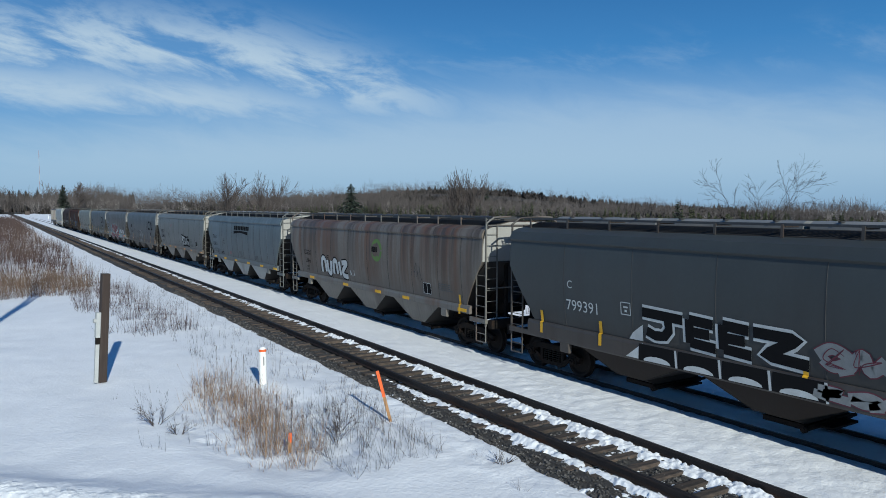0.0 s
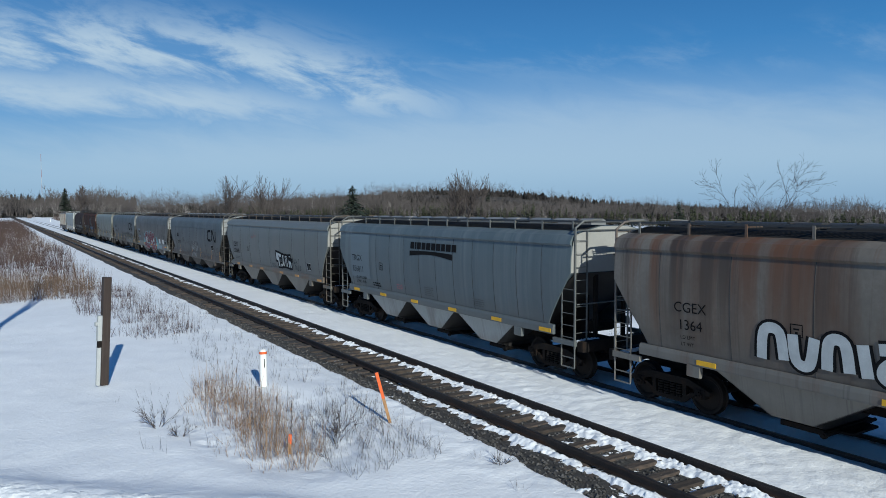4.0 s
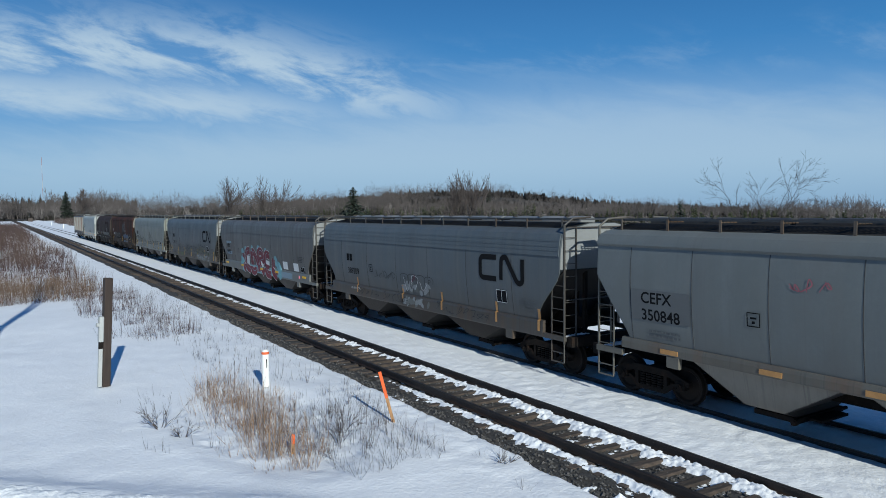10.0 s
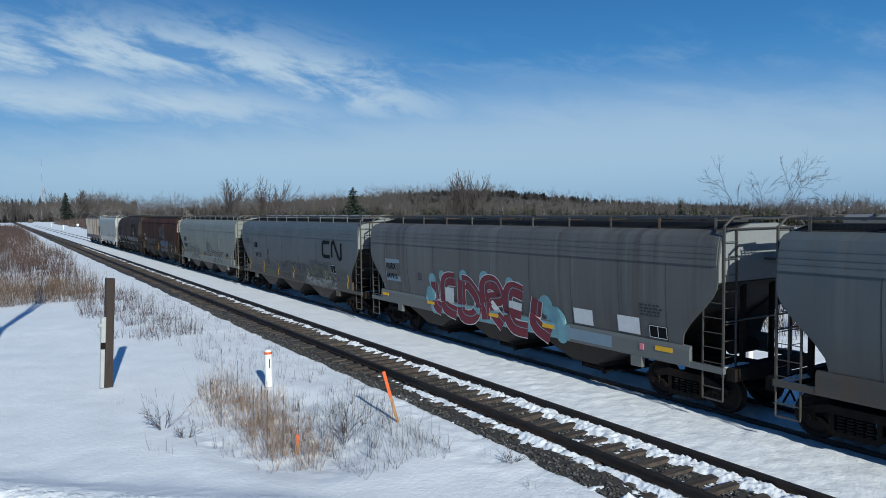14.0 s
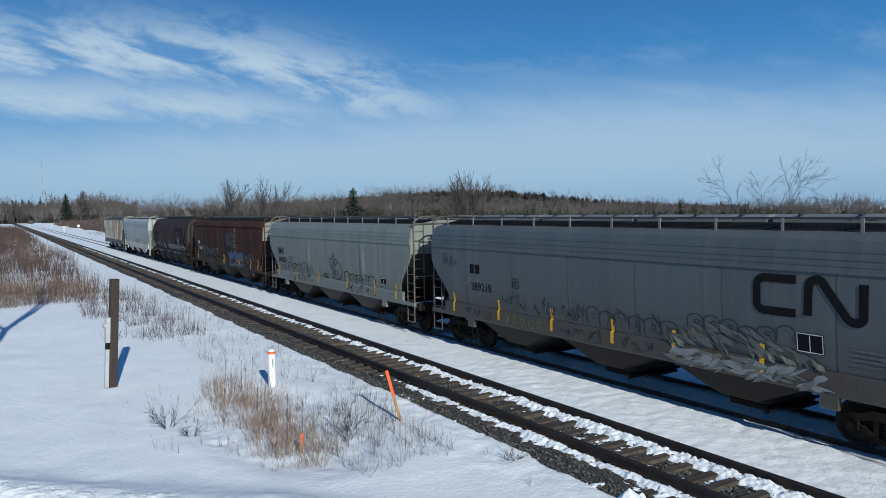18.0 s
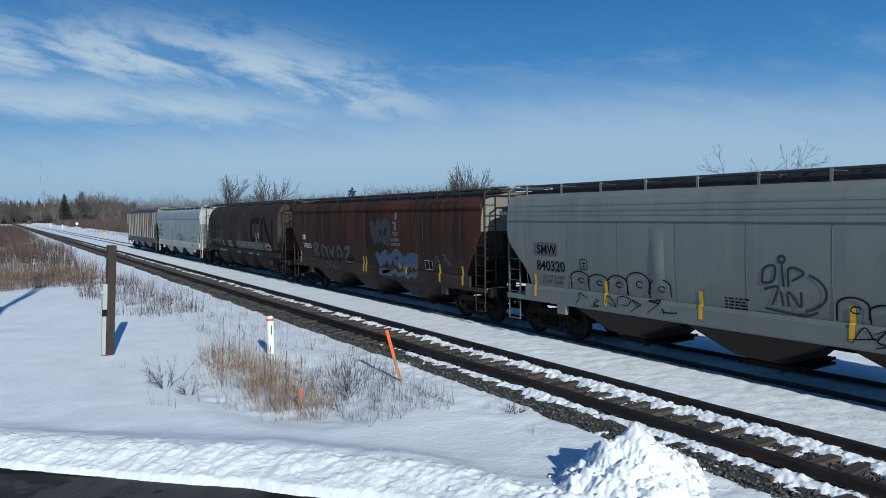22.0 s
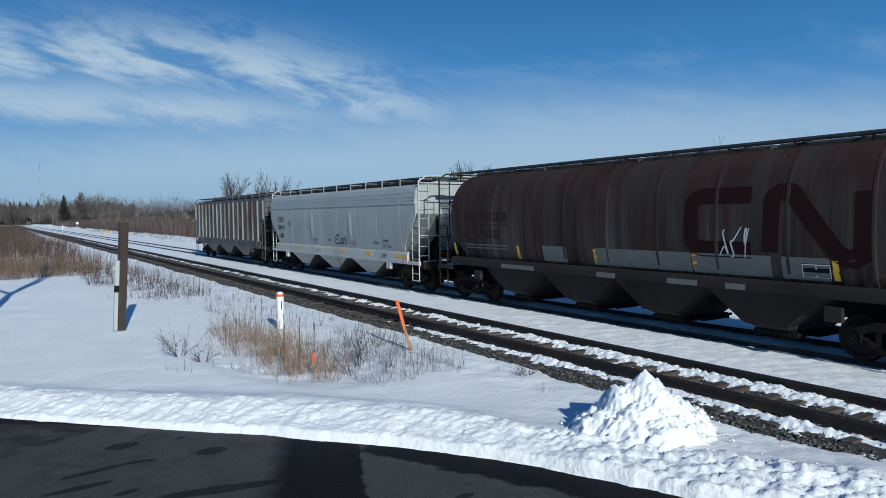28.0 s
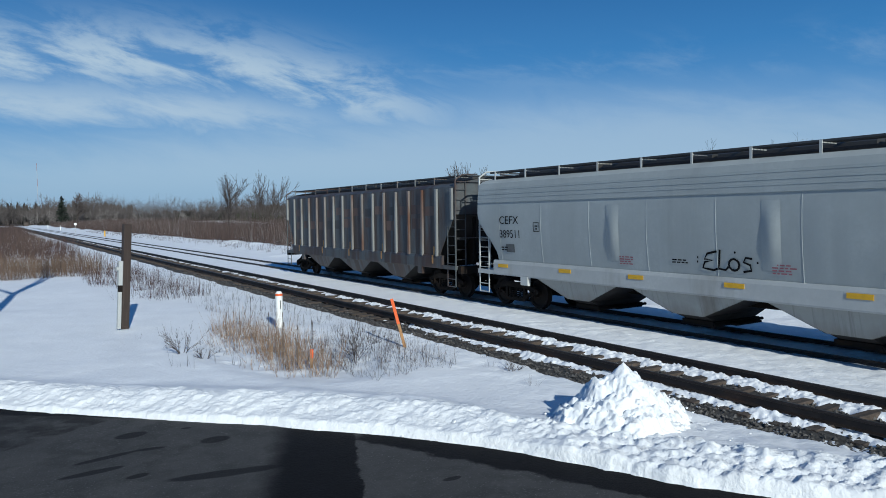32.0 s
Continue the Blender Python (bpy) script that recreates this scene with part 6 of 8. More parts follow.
# second slate car
owner_bars(c7, skin, 14.25, 2.62, BLACK)
lettering(c7, skin, "car_number", "389218", 14.25, 2.06, 0.38, BLACK)
plate_square(c7, skin, 12.0, 2.32, 0.28, BLACK)
hook_mark(c7, skin, 3.85, 2.57, 0.90, BLACK, 0.17, "large dark painted mark", 0.76)
twin_plate(c7, skin, 3.0, 1.82, 0.55, 0.40)
data_block(c7, skin, 1.9, 2.0, 4, 0.6, GREYLET, 0.045)
tall_strips(c7, skin, (15.35, 12.8, 10.3, 7.95, 6.0, 3.75, 1.2))
for y_, w_, s_ in ((12.6, 1.1, 51), (11.2, 1.1, 52), (9.9, 1.0, 53), (8.3, 2.6, 54)):
    scrawl(c7, skin, "sprayed_scrawl", y_, 1.6, w_, 0.55, FAINT, s_, 5, 0.03)
scrawl(c7, skin, "sill_scrawl", 14.6, 1.14, 1.6, 0.36, FAINT, 55, 5, 0.03)
scrawl(c7, skin, "sill_scrawl", 12.5, 1.14, 1.9, 0.36, GREEN, 56, 5, 0.03)
scrawl(c7, skin, "sill_scrawl", 9.9, 1.14, 1.7, 0.36, FAINT, 57, 5, 0.035)
scrawl(c7, skin, "sill_scrawl", 7.6, 1.14, 1.2, 0.36, FAINT, 58, 4, 0.03)
rs = random.Random(59)
for k in range(190):
    low_row = k % 2
    u_ = rs.uniform(0.0, 1.0)
    z_ = (1.10 + 0.36 * rs.random()) if low_row else (1.58 + (0.55 * math.sin(math.pi * u_ ** 0.8)) * rs.random())
    y_ = 6.1 - 3.6 * u_
    ln, wd, tilt_ = rs.uniform(0.25, 0.65), rs.uniform(0.03, 0.085), rs.uniform(-0.5, 0.9) if low_row else rs.uniform(1.9, 2.8)
    c_, s_ = math.cos(tilt_), math.sin(tilt_)
    g = Geo()
    blob(g, skin, [(a_ * ln * c_ - b_ * wd * s_, a_ * ln * s_ * 0.7 + b_ * wd * c_) for a_, b_ in ((-0.5, 0.0), (-0.15, 0.8), (0.25, 0.75), (0.5, 0.0), (0.2, -0.7), (-0.2, -0.75))], 0.012 + 0.0001 * k, y_, max(1.16, z_))
    part("sprayed_tag", g, rs.choice((SILVERPALE, SILVERPALE, PATCH, OLIVELIGHT) if low_row else (OLIVELIGHT, OLIVELIGHT, MOSS, PATCH)), c7, "olive and silver sprayed burst of shapes")
arches(c7, skin, "sprayed_outline", 8.9, 1.62, 3.0, 0.55, TEALDARK, 69, 6, 0.03)
arches(c7, skin, "sprayed_outline", 5.6, 1.95, 2.6, 0.36, TEALDARK, 70, 6, 0.03)
scrawl(c7, skin, "sprayed_scrawl", 15.9, 2.75, 0.9, 0.42, TEALDARK, 71, 5, 0.025)

# light green-grey car
bars(c8, skin, "dark_panel", 14.85, 2.42, (0.95,), 0.38, GREYLET, lift=0.008)
lettering(c8, skin, "owner_mark", "SMW", 14.75, 2.48, 0.36, BLACK, spread=0.008)
lettering(c8, skin, "car_number", "840320", 14.8, 2.0, 0.40, BLACK, spread=0.006)
lettering(c8, skin, "load_limit", "LD LMT 224600", 14.6, 1.78, 0.14, BLACK)
lettering(c8, skin, "light_weight", "LT WT  61400", 14.6, 1.63, 0.14, BLACK)
plate_square(c8, skin, 13.0, 2.12, 0.26, BLACK)
arches(c8, skin, "sprayed_outline", 13.4, 1.56, 3.4, 0.62, BLACK, 61, 5, 0.035)
scrawl(c8, skin, "sill_scrawl", 13.2, 1.14, 3.4, 0.38, BLACK, 66, 7, 0.03)
for p_ in ([(0.05, 0.55), (0.12, 0.85), (0.35, 0.9), (0.3, 0.6), (0.05, 0.55)], [(0.5, 0.95), (0.52, 0.5)], [(0.62, 0.5), (0.66, 0.88), (0.95, 0.8), (0.7, 0.62)], [(0.1, 0.42), (0.4, 0.48), (0.25, 0.1)], [(0.45, 0.4), (0.5, 0.1)], [(0.6, 0.1), (0.62, 0.4), (0.85, 0.12), (0.88, 0.42)],
           arc(0.72, 0.42, 0.66, -70, 60, 8, 0.40), [(0.1, 0.02), (0.9, -0.05), (1.2, 0.05)], arc(0.5, 1.05, 0.07, 0, 360, 8)):
    g = Geo()
    stroke(g, skin, eased(p_), 0.05, 0.014, 7.75, 1.62)
    part("sprayed_tag", g, FAINT, c8, "black sprayed tag with soft edges")
arches(c8, skin, "sprayed_outline", 6.2, 1.56, 3.1, 0.60, BLACK, 63, 5, 0.035)
scrawl(c8, skin, "sill_scrawl", 6.0, 1.14, 3.0, 0.38, BLACK, 67, 6, 0.03)
twin_plate(c8, skin, 2.6, 1.68, 0.5, 0.3)
data_block(c8, skin, 8.6, 1.75, 4, 0.5, BLACK)
tall_strips(c8, skin, (14.9, 12.1, 9.2, 5.9, 3.2, 1.3))

# rust-brown car
bars(c9, skin, "owner_mark", 15.5, 2.42, (0.1, 0.2), 0.25, WHITELET, 0.06)
lettering(c9, skin, "car_number", "798063", 15.5, 2.0, 0.36, WHITELET)
g = Geo()
blob(g, skin, arc(0.02, 0.62, 0.12, 0, 360, 12, 0.16)[:-1], 0.012, 5.7, 2.95)
stroke(g, skin, [(-0.22, 0.36), (0.08, 0.36)], 0.08, 0.012, 5.7, 2.95)
stroke(g, skin, [(0.0, 0.40), (0.0, 0.05)], 0.16, 0.013, 5.7, 2.95)
for k_ in range(3):
    stroke(g, skin, [(-0.25 + 0.04 * k_, -0.02 - 0.06 * k_), (0.25 - 0.04 * k_, -0.02 - 0.06 * k_)], 0.03, 0.012, 5.7, 2.95)
part("painted_emblem", g, PATCH, c9, "pale painted emblem")
bars(c9, skin, "name_bars", 6.1, 2.58, (0.09, 0.05, 0.05, 0.05, 0.1, 0.08, 0.09), 0.12, PATCH, 0.03)
bars(c9, skin, "name_bars", 6.1, 2.40, (0.1, 0.09, 0.09, 0.06, 0.09, 0.08, 0.05), 0.12, PATCH, 0.03)
graffiti(c9, skin, "sprayed_tag", 7.7, 2.45, 1.5, 1.0, SLATESPRAY, FAINT, (4, 3), "faint grey sprayed letters", 0.30, 0.03, seed=71)
fat_forms(c9, skin, "sprayed_tag", 14.15, 1.56, OLIVEDARK, BLACK, "dull green-grey sprayed letters with dark rims", 0.20, 0.04,
          (eased([(0.1, 0.05), (0.12, 0.66), (0.6, 0.62), (0.25, 0.34), (0.75, 0.04)]), eased([(1.5, 0.5), (1.1, 0.62), (0.98, 0.2), (1.4, 0.08), (1.55, 0.55), (1.62, 0.04)]), eased([(1.9, 0.6), (2.1, 0.25), (2.4, 0.62), (2.2, 0.1), (1.95, -0.1)]),
           eased([(2.75, 0.4), (2.95, 0.64), (3.25, 0.4), (3.0, 0.06), (2.75, 0.35)]), eased([(3.55, 0.56), (4.2, 0.62), (3.65, 0.1), (4.45, 0.04)])))
graffiti(c9, skin, "sprayed_tag", 7.4, 1.58, 3.3, 0.55, BLUE, OCHRE, (4, 0, 3, 4, 1), "blue sprayed letters with ochre rims", 0.24, 0.03, seed=73)
graffiti(c9, skin, "sprayed_tag", 7.2, 1.22, 3.0, 0.2, BLUE, OCHRE, (1, 0, 4), "blue sprayed letters with ochre rims", 0.12, 0.02, seed=75)
scrawl(c9, skin, "sprayed_scrawl", 2.9, 1.75, 1.0, 0.45, PATCH, 74, 4, 0.03)
twin_plate(c9, skin, 3.6, 1.60, 0.55, 0.36)
tall_strips(c9, skin, (15.95, 8.7, 8.45, 5.0, 2.6, 1.15))
scrawl(c9, skin, "sill_scrawl", 12.5, 1.16, 1.2, 0.3, PATCH, 75, 5, 0.025)

# round-sided dark car
def drum(z):
    return round_side(z) if z > 1.6 else round_side(1.6)


hook_mark(c10, drum, 5.65, 2.12, 1.64, REDFADE, 0.36, "huge faded dark red mark", 0.74)
for y_, w_ in ((8.68, 0.66), (6.33, 0.86), (4.73, 0.49), (12.9, 1.6)):
    part("sill_patch", Geo().box(-1.566, -1.555, y_ - w_, y_, 1.27, 1.40), PATCH, c10, "grey repainted rectangle")
for y_, w_ in ((10.9, 1.0), (8.75, 3.1), (5.6, 1.95), (3.42, 1.0)):
    g = Geo()
    for z0, z1 in ((1.58, 1.72), (1.72, 1.88), (1.88, 2.04)):
        g.add([side_point(drum, y_, z0), side_point(drum, y_ - w_, z0), side_point(drum, y_ - w_, z1), side_point(drum, y_, z1)], [(0, 1, 2, 3)])
    part("repaint_patch", g, PATCH, c10, "grey repainted patch")
scrawl(c10, drum, "sprayed_tag", 4.9, 1.9, 0.9, 0.75, PALE, 81, 3, 0.04)
twin_plate(c10, drum, 3.0, 1.62, 0.6, 0.3)
bars(c10, drum, "faded_writing", 15.0, 2.75, (0.3, 0.28, 0.25, 0.1, 0.3, 0.3, 0.28, 0.2), 0.3, OLDPAINT, 0.06)
bars(c10, drum, "faded_writing", 15.0, 2.2, (0.3, -0.3, 0.25, 0.25, 0.1, 0.25, 0.25), 0.3, OLDPAINT, 0.06)
bars(c10, drum, "faded_rule", 15.1, 2.62, (2.6,), 0.03, OLDPAINT)
data_block(c10, drum, 14.8, 1.95, 2, 2.2, PATCH, 0.05)
for y_ in (15.55, 12.05, 8.75, 5.55, 2.3):
    g = Geo()
    for z0, z1 in ((1.6, 1.8), (1.8, 2.0)):
        g.add([side_point(drum, y_ + 0.06, z0), side_point(drum, y_ - 0.06, z0), side_point(drum, y_ - 0.06 + 0.02, z1), side_point(drum, y_ + 0.06 + 0.02, z1)], [(0, 1, 2, 3)])
    part("reflector", g, YELLOW, c10, "yellow reflective strip")
for k_ in range(9):
    y_ = 1.6 + 13.4 * k_ / 8
    v_, f_ = [], []
    for j in range(15):
        z_ = 1.5 + 2.75 * j / 14
        for d_, o_ in ((-0.05, 0.001), (-0.03, 0.008), (0.03, 0.008), (0.05, 0.001)):
            v_.append((-(round_side(z_) + o_), y_ + d_, z_))
    for j in range(14):
        f_ += [(4 * j + i, 4 * j + i + 1, 4 * j + 5 + i, 4 * j + 4 + i) for i in range(3)]
    part("hoop", Geo().add(v_, f_), P10, c10)

# clean light grey car
lettering(c11, skin, "owner_mark", "CEFX", 15.3, 2.72, 0.36, BLACK, wide=1.15)
lettering(c11, skin, "car_number", "389511", 15.3, 2.28, 0.36, BLACK)
plate_square(c11, skin, 13.6, 2.5, 0.26, BLACK)
bars(c11, skin, "data_panel", 15.0, 1.82, (0.42,), 0.26, GREYLET)
data_block(c11, skin, 15.25, 1.95, 2, 0.2, BLACK, 0.04)
for p_ in ([(0.42, 0.46), (0.16, 0.40), (0.08, 0.27), (0.30, 0.25), (0.08, 0.2), (0.02, 0.06), (0.3, 0.02), (0.42, 0.06)], [(0.5, 0.5), (0.46, 0.2), (0.44, 0.06), (0.62, 0.04), (0.7, 0.12)],
           arc(0.84, 0.17, 0.13, 60, 420, 12), [(1.3, 0.32), (1.14, 0.34), (1.08, 0.24), (1.24, 0.18), (1.26, 0.06), (1.06, 0.02)], [(0.86, 0.44), (0.9, 0.46)], [(-0.12, 0.3), (-0.09, 0.3)], [(-0.13, 0.2), (-0.1, 0.2)], [(1.4, 0.24), (1.44, 0.24)]):
    g = Geo()
    stroke(g, skin, p_, 0.05, 0.014, 7.65, 1.66)
    part("sprayed_tag", g, BLACK, c11, "black sprayed tag")
for y_, r_n, m_ in ((10.2, 4, PINKL), (8.5, 2, BLACK), (5.9, 4, PINKL), (3.6, 2, BLACK)):
    data_block(c11, skin, y_, 1.86, r_n, 0.4, m_, 0.03)
lettering(c11, skin, "capacity", "CU FT 5250", 2.85, 1.66, 0.15, BLACK)
data_block(c11, skin, 2.75, 1.95, 2, 0.4, BLACK, 0.03)
sill_strips(c11, (15.2, 12.3, 9.65, 6.8, 4.1))
sill_strips(c11, (1.25,), 0.95)
part("pink_tag", Geo().box(-1.576, -1.56, 0.95, 1.12, 1.12, 1.24), PINK, c11)
part("dent", Geo().rod((-1.566, 2.4, 1.36), (-1.566, 2.75, 1.36), 0.05, 8), PATCH, c11)
# bulged panels of the light cars
for car_, ys_ in ((c11, (5.9, 10.4)), (c8, (4.2, 10.4))):
    for y_ in ys_:
        v_ = []
        for j in range(9):
            z_ = 1.75 + 1.5 * j / 8
            for d_ in range(7):
                e_ = math.sin(math.pi * d_ / 6) * math.sin(math.pi * j / 8)
                v_.append((-(bowed(z_) + 0.010 + 0.04 * e_), y_ - 0.22 + 0.44 * d_ / 6, z_))
        f_ = [(7 * j + i, 7 * j + i + 1, 7 * j + 8 + i, 7 * j + 7 + i) for j in range(8) for i in range(6)]
        part("dented_panel", Geo().add(v_, f_), P11 if car_ is c11 else P8, car_, smooth=True)

end_lettering(c11, "CEFX", 0.35, 3.62, 0.22, BLACK)
end_lettering(c11, "389511", 0.28, 3.34, 0.22, BLACK)
end_lettering(c9, "798063", 0.45, 3.5, 0.26, WHITELET)
end_lettering(c8, "SMW", 0.4, 3.6, 0.22, BLACK)

# weathered car: rust panels between its posts and a band of old lettering
RUSTP = car_paint("rusty_panel", (0.17, 0.10, 0.075), (0.09, 0.05, 0.04), (0.45, 0.65))
rp = random.Random(8)
for k_ in range(16):
    y_ = 0.12 + 16.51 * (k_ + 0.5) / 16
    for z_, h_ in ((3.1, 0.35), (2.45, 0.4)):
        if rp.random() < 0.75 and 1.2 < y_ < 15.4:
            w_ = rp.uniform(0.5, 0.86)
            bars(c12, straight, "faded_block", y_ + w_ / 2, z_ + rp.uniform(-0.1, 0.1), (w_,), h_, RUSTP if rp.random() < 0.7 else HATCHDARK, lift=0.006)
tall_strips(c12, lambda z: 1.565 if z < 1.535 else 1.50, (14.9, 11.8, 8.7, 5.5, 1.4), ORANGE_STRIP)


# ---- things by the track ----
def wooden_post():
    post = base("wooden_post", "weathered square timber post with a meter box, standing in snow", "post", at=pose(2.42, 22.12, -0.25, 0.8, 3.0, 12))
    part("timber", Geo().bevelbox(-0.108, 0.108, -0.108, 0.108, 0, 3.12, 0.015), WOOD, post)
    b = part("meter_box", Geo().bevelbox(-0.235, -0.112, -0.12, 0.05, 1.30, 2.02, 0.02), BOXGREY, post, "pale grey metal box")
    part("lock", Geo().rod((-0.30, -0.04, 1.78), (-0.235, -0.04, 1.78), 0.062, 14), BOXGREY, b)
    part("conduit", Geo().bevelbox(-0.225, -0.118, -0.09, 0.02, 0.0, 1.10, 0.015), BOXGREY, post, "grey conduit")
    part("junction", Geo().box(-0.215, -0.115, -0.08, 0.02, 1.10, 1.30), STEEL, post)
    return post


wooden_post()
mk = base("marker_post", "white plastic marker post with an orange band", "marker post", at=pose(6.22, 19.3, -0.22))
part("tube", Geo().rod((0, 0, 0), (0, 0, 0.93), 0.105, 20, 0.105), WHITE, mk, smooth=True)
part("cap", Geo().rod((0, 0, 1.0), (0, 0, 1.06), 0.105, 20, 0.06), WHITE, mk, smooth=True)
part("band", Geo().rod((0, 0, 0.93), (0, 0, 1.0), 0.107, 20), ORANGE, mk, "orange band", smooth=True)
part("decal", Geo().box(-0.012, 0.012, -0.109, -0.104, 0.55, 0.8), BLACK, mk)


mk2 = base("marker_post", "plain white plastic marker post beyond the tracks", "marker post", at=pose(19.6, 13.3, -0.35))
part("tube", Geo().rod((0, 0, 0), (0, 0, 0.95), 0.10, 16), WHITE, mk2, smooth=True)
part("cap", Geo().rod((0, 0, 0.95), (0, 0, 1.02), 0.10, 16, 0.06), WHITE, mk2, smooth=True)


def stake(x, y, z, h, tilt, turn, w, split):
    s = base("survey_stake", "leaning orange-topped survey stake in the snow", "stake", at=pose(x, y, z, 0, tilt, turn))
    part("lath", Geo().bevelbox(-w, w, -0.012, 0.012, 0, h * split, 0.004), RAWWOOD if split > 0 else ORANGE, s)
    part("painted_top", Geo().bevelbox(-w - 0.001, w + 0.001, -0.013, 0.013, h * split, h, 0.004), ORANGE, s, "fluorescent orange paint")
    return s


stake(7.60, 14.25, -0.25, 1.28, -14.5, -32, 0.036, 0.5)
stake(4.95, 13.75, -0.32, 0.44, 2, -32, 0.034, 0.55)


# ---- plants ----
def ribbons(p0, p1, w0, w1=None, bend=0.0, seed=0):
    """Thin blades from p0 to p1 as two quads each, turned at random."""
    r = np.random.default_rng(seed)
    n = len(p0)
    w0 = np.broadcast_to(w0, n)
    w1 = w0 * 0.3 if w1 is None else np.broadcast_to(w1, n)
    a = r.random(n) * np.pi
    side = np.stack([np.cos(a), np.sin(a), np.zeros(n)], -1)
    mid = (p0 + p1) / 2 + bend * (r.random((n, 3)) - 0.5) * np.linalg.norm(p1 - p0, axis=1)[:, None]
    wm = (w0 + w1) / 2
    v = np.stack([p0 - side * w0[:, None], p0 + side * w0[:, None], mid - side * wm[:, None], mid + side * wm[:, None], p1 - side * w1[:, None], p1 + side * w1[:, None]], 1)
    k = 6 * np.arange(n)[:, None]
    f = np.concatenate([k + np.array([0, 1, 3, 2]), k + np.array([2, 3, 5, 4])])
    return v.reshape(-1, 3), f


def joined(sets):
    vs, fs, k = [], [], 0
    for v, f in sets:
        vs.append(v)
        fs.append(f + k)
        k += len(v)
    return np.concatenate(vs), np.concatenate(fs)


def on_ground(x, y):
    return ground_height(np.asarray(x, float), np.asarray(y, float))


def clumps(cx, cy, h, per, spread, lean, width, seed, bend=0.12, sink=0.05, z=None):
    """Tufts of blades round each place."""
    r = np.random.default_rng(seed)
    n = len(cx)
    cx, cy, h = np.repeat(cx, per), np.repeat(cy, per), np.repeat(h, per) * r.uniform(0.45, 1.1, n * per)
    a, d = r.random(n * per) * 6.283, spread * np.sqrt(r.random(n * per))
    bx, by = cx + np.cos(a) * d, cy + np.sin(a) * d
    bz = (on_ground(bx, by) if z is None else np.full(n * per, z)) - sink
    la = a + r.normal(0, 0.8, n * per)
    l = np.abs(r.normal(0, lean, n * per)) * h
    p0 = np.stack([bx, by, bz], -1)
    p1 = np.stack([bx + np.cos(la) * l, by + np.sin(la) * l, bz + h * np.sqrt(np.maximum(0.2, 1 - (l / h) ** 2))], -1)
    return ribbons(p0, p1, width * r.uniform(0.6, 1.3, n * per), None, bend, seed + 1)


def stuff(name, sets, material, label, category):
    v, f = joined(sets)
    return tagged(new(name, raw_mesh(name, v, f, material)), label, category, kind="stuff")


def grow(rnd, base_, way, length, radius, depth, spread=0.5, kids=3, up=0.15, shrink=0.68, out=None, wander=0.12):
    """Segments (start, end, radius, radius) of a leafless branch and its twigs."""
    out = [] if out is None else out
    p, d = Vector(base_), Vector(way).normalized()
    steps = 4 if depth > 1 else 3
    r = radius
    nodes = []
    for k in range(steps):
        d = (d + Vector((rnd.gauss(0, wander), rnd.gauss(0, wander), rnd.gauss(0, wander) + up * 0.3))).normalized()
        q = p + d * (length / steps)
        r2 = radius * (1 - 0.6 * (k + 1) / steps)
        out.append((p, q, r, r2))
        nodes.append((q, d.copy(), r2))
        p, r = q, r2
    if depth > 0:
        for k in range(kids):
            q, dd, rr = nodes[min(steps - 1, max(0 if depth < 3 else 1, int(rnd.random() * steps)))]
            s = Vector((rnd.gauss(0, 1), rnd.gauss(0, 1), rnd.gauss(0, 0.6)))
            s = (s - dd * s.dot(dd)).normalized()
            w = dd * math.cos(spread) + s * math.sin(spread * rnd.uniform(0.7, 1.3)) + Vector((0, 0, up))
            grow(rnd, q, w, length * shrink * rnd.uniform(0.75, 1.15), max(0.004, rr * 0.75), depth - 1, spread, kids, up, shrink, out, wander)
        q, dd, rr = nodes[-1]
        grow(rnd, q, dd + Vector((0, 0, up)), length * shrink, max(0.004, rr), depth - 1, spread, kids, up, shrink, out, wander)
    return out


def prisms(segs, thick=1.0, least=0.0):
    """Three-sided stems for segments."""
    g = Geo()
    for a, b, r0, r1 in segs:
        d = (b - a).normalized()
        s = d.cross(Vector((0.3, 0.2, 0.93))).normalized()
        u = s.cross(d)
        v = []
        for p, r in ((a, max(least, r0 * thick)), (b, max(least, r1 * thick))):
            for k in range(3):
                c = 2.094 * k
                v.append(tuple(p + s * (math.cos(c) * r) + u * (math.sin(c) * r)))
        g.add(v, [(0, 1, 4, 3), (1, 2, 5, 4), (2, 0, 3, 5)])
    return g


def fast_mesh(name, g, material):
    me = bpy.data.meshes.new(name)
    me.from_pydata(g.v, [], g.f)
    me.materials.append(material)
    return me


def bare_tree(x, y, stems, label, seed, thin=0.012):
    """A leafless tree: trunk and first limbs as one part, its twigs as another. stems: (way, length, radius, depth, spread, kids)."""
    rnd = random.Random(seed)
    z = float(on_ground(x, y)) - 0.15
    t = base("bare_tree", label, "tree", at=pose(x, y, z))
    big, small = [], []
    for way, length, radius, depth, spread, kids in stems:
        segs = grow(rnd, (rnd.uniform(-0.1, 0.1), rnd.uniform(-0.1, 0.1), 0), way, length, radius, depth, spread, kids, 0.12, 0.66)
        big += [s for s in segs if s[2] > radius * 0.33]
        small += [s for s in segs if s[2] <= radius * 0.33]
    part("trunk", fast_mesh("trunk", prisms(big), BARK), None, t)
    part("crown", fast_mesh("crown", prisms(small, 1.0, thin), TWIG), None, t)
    return t


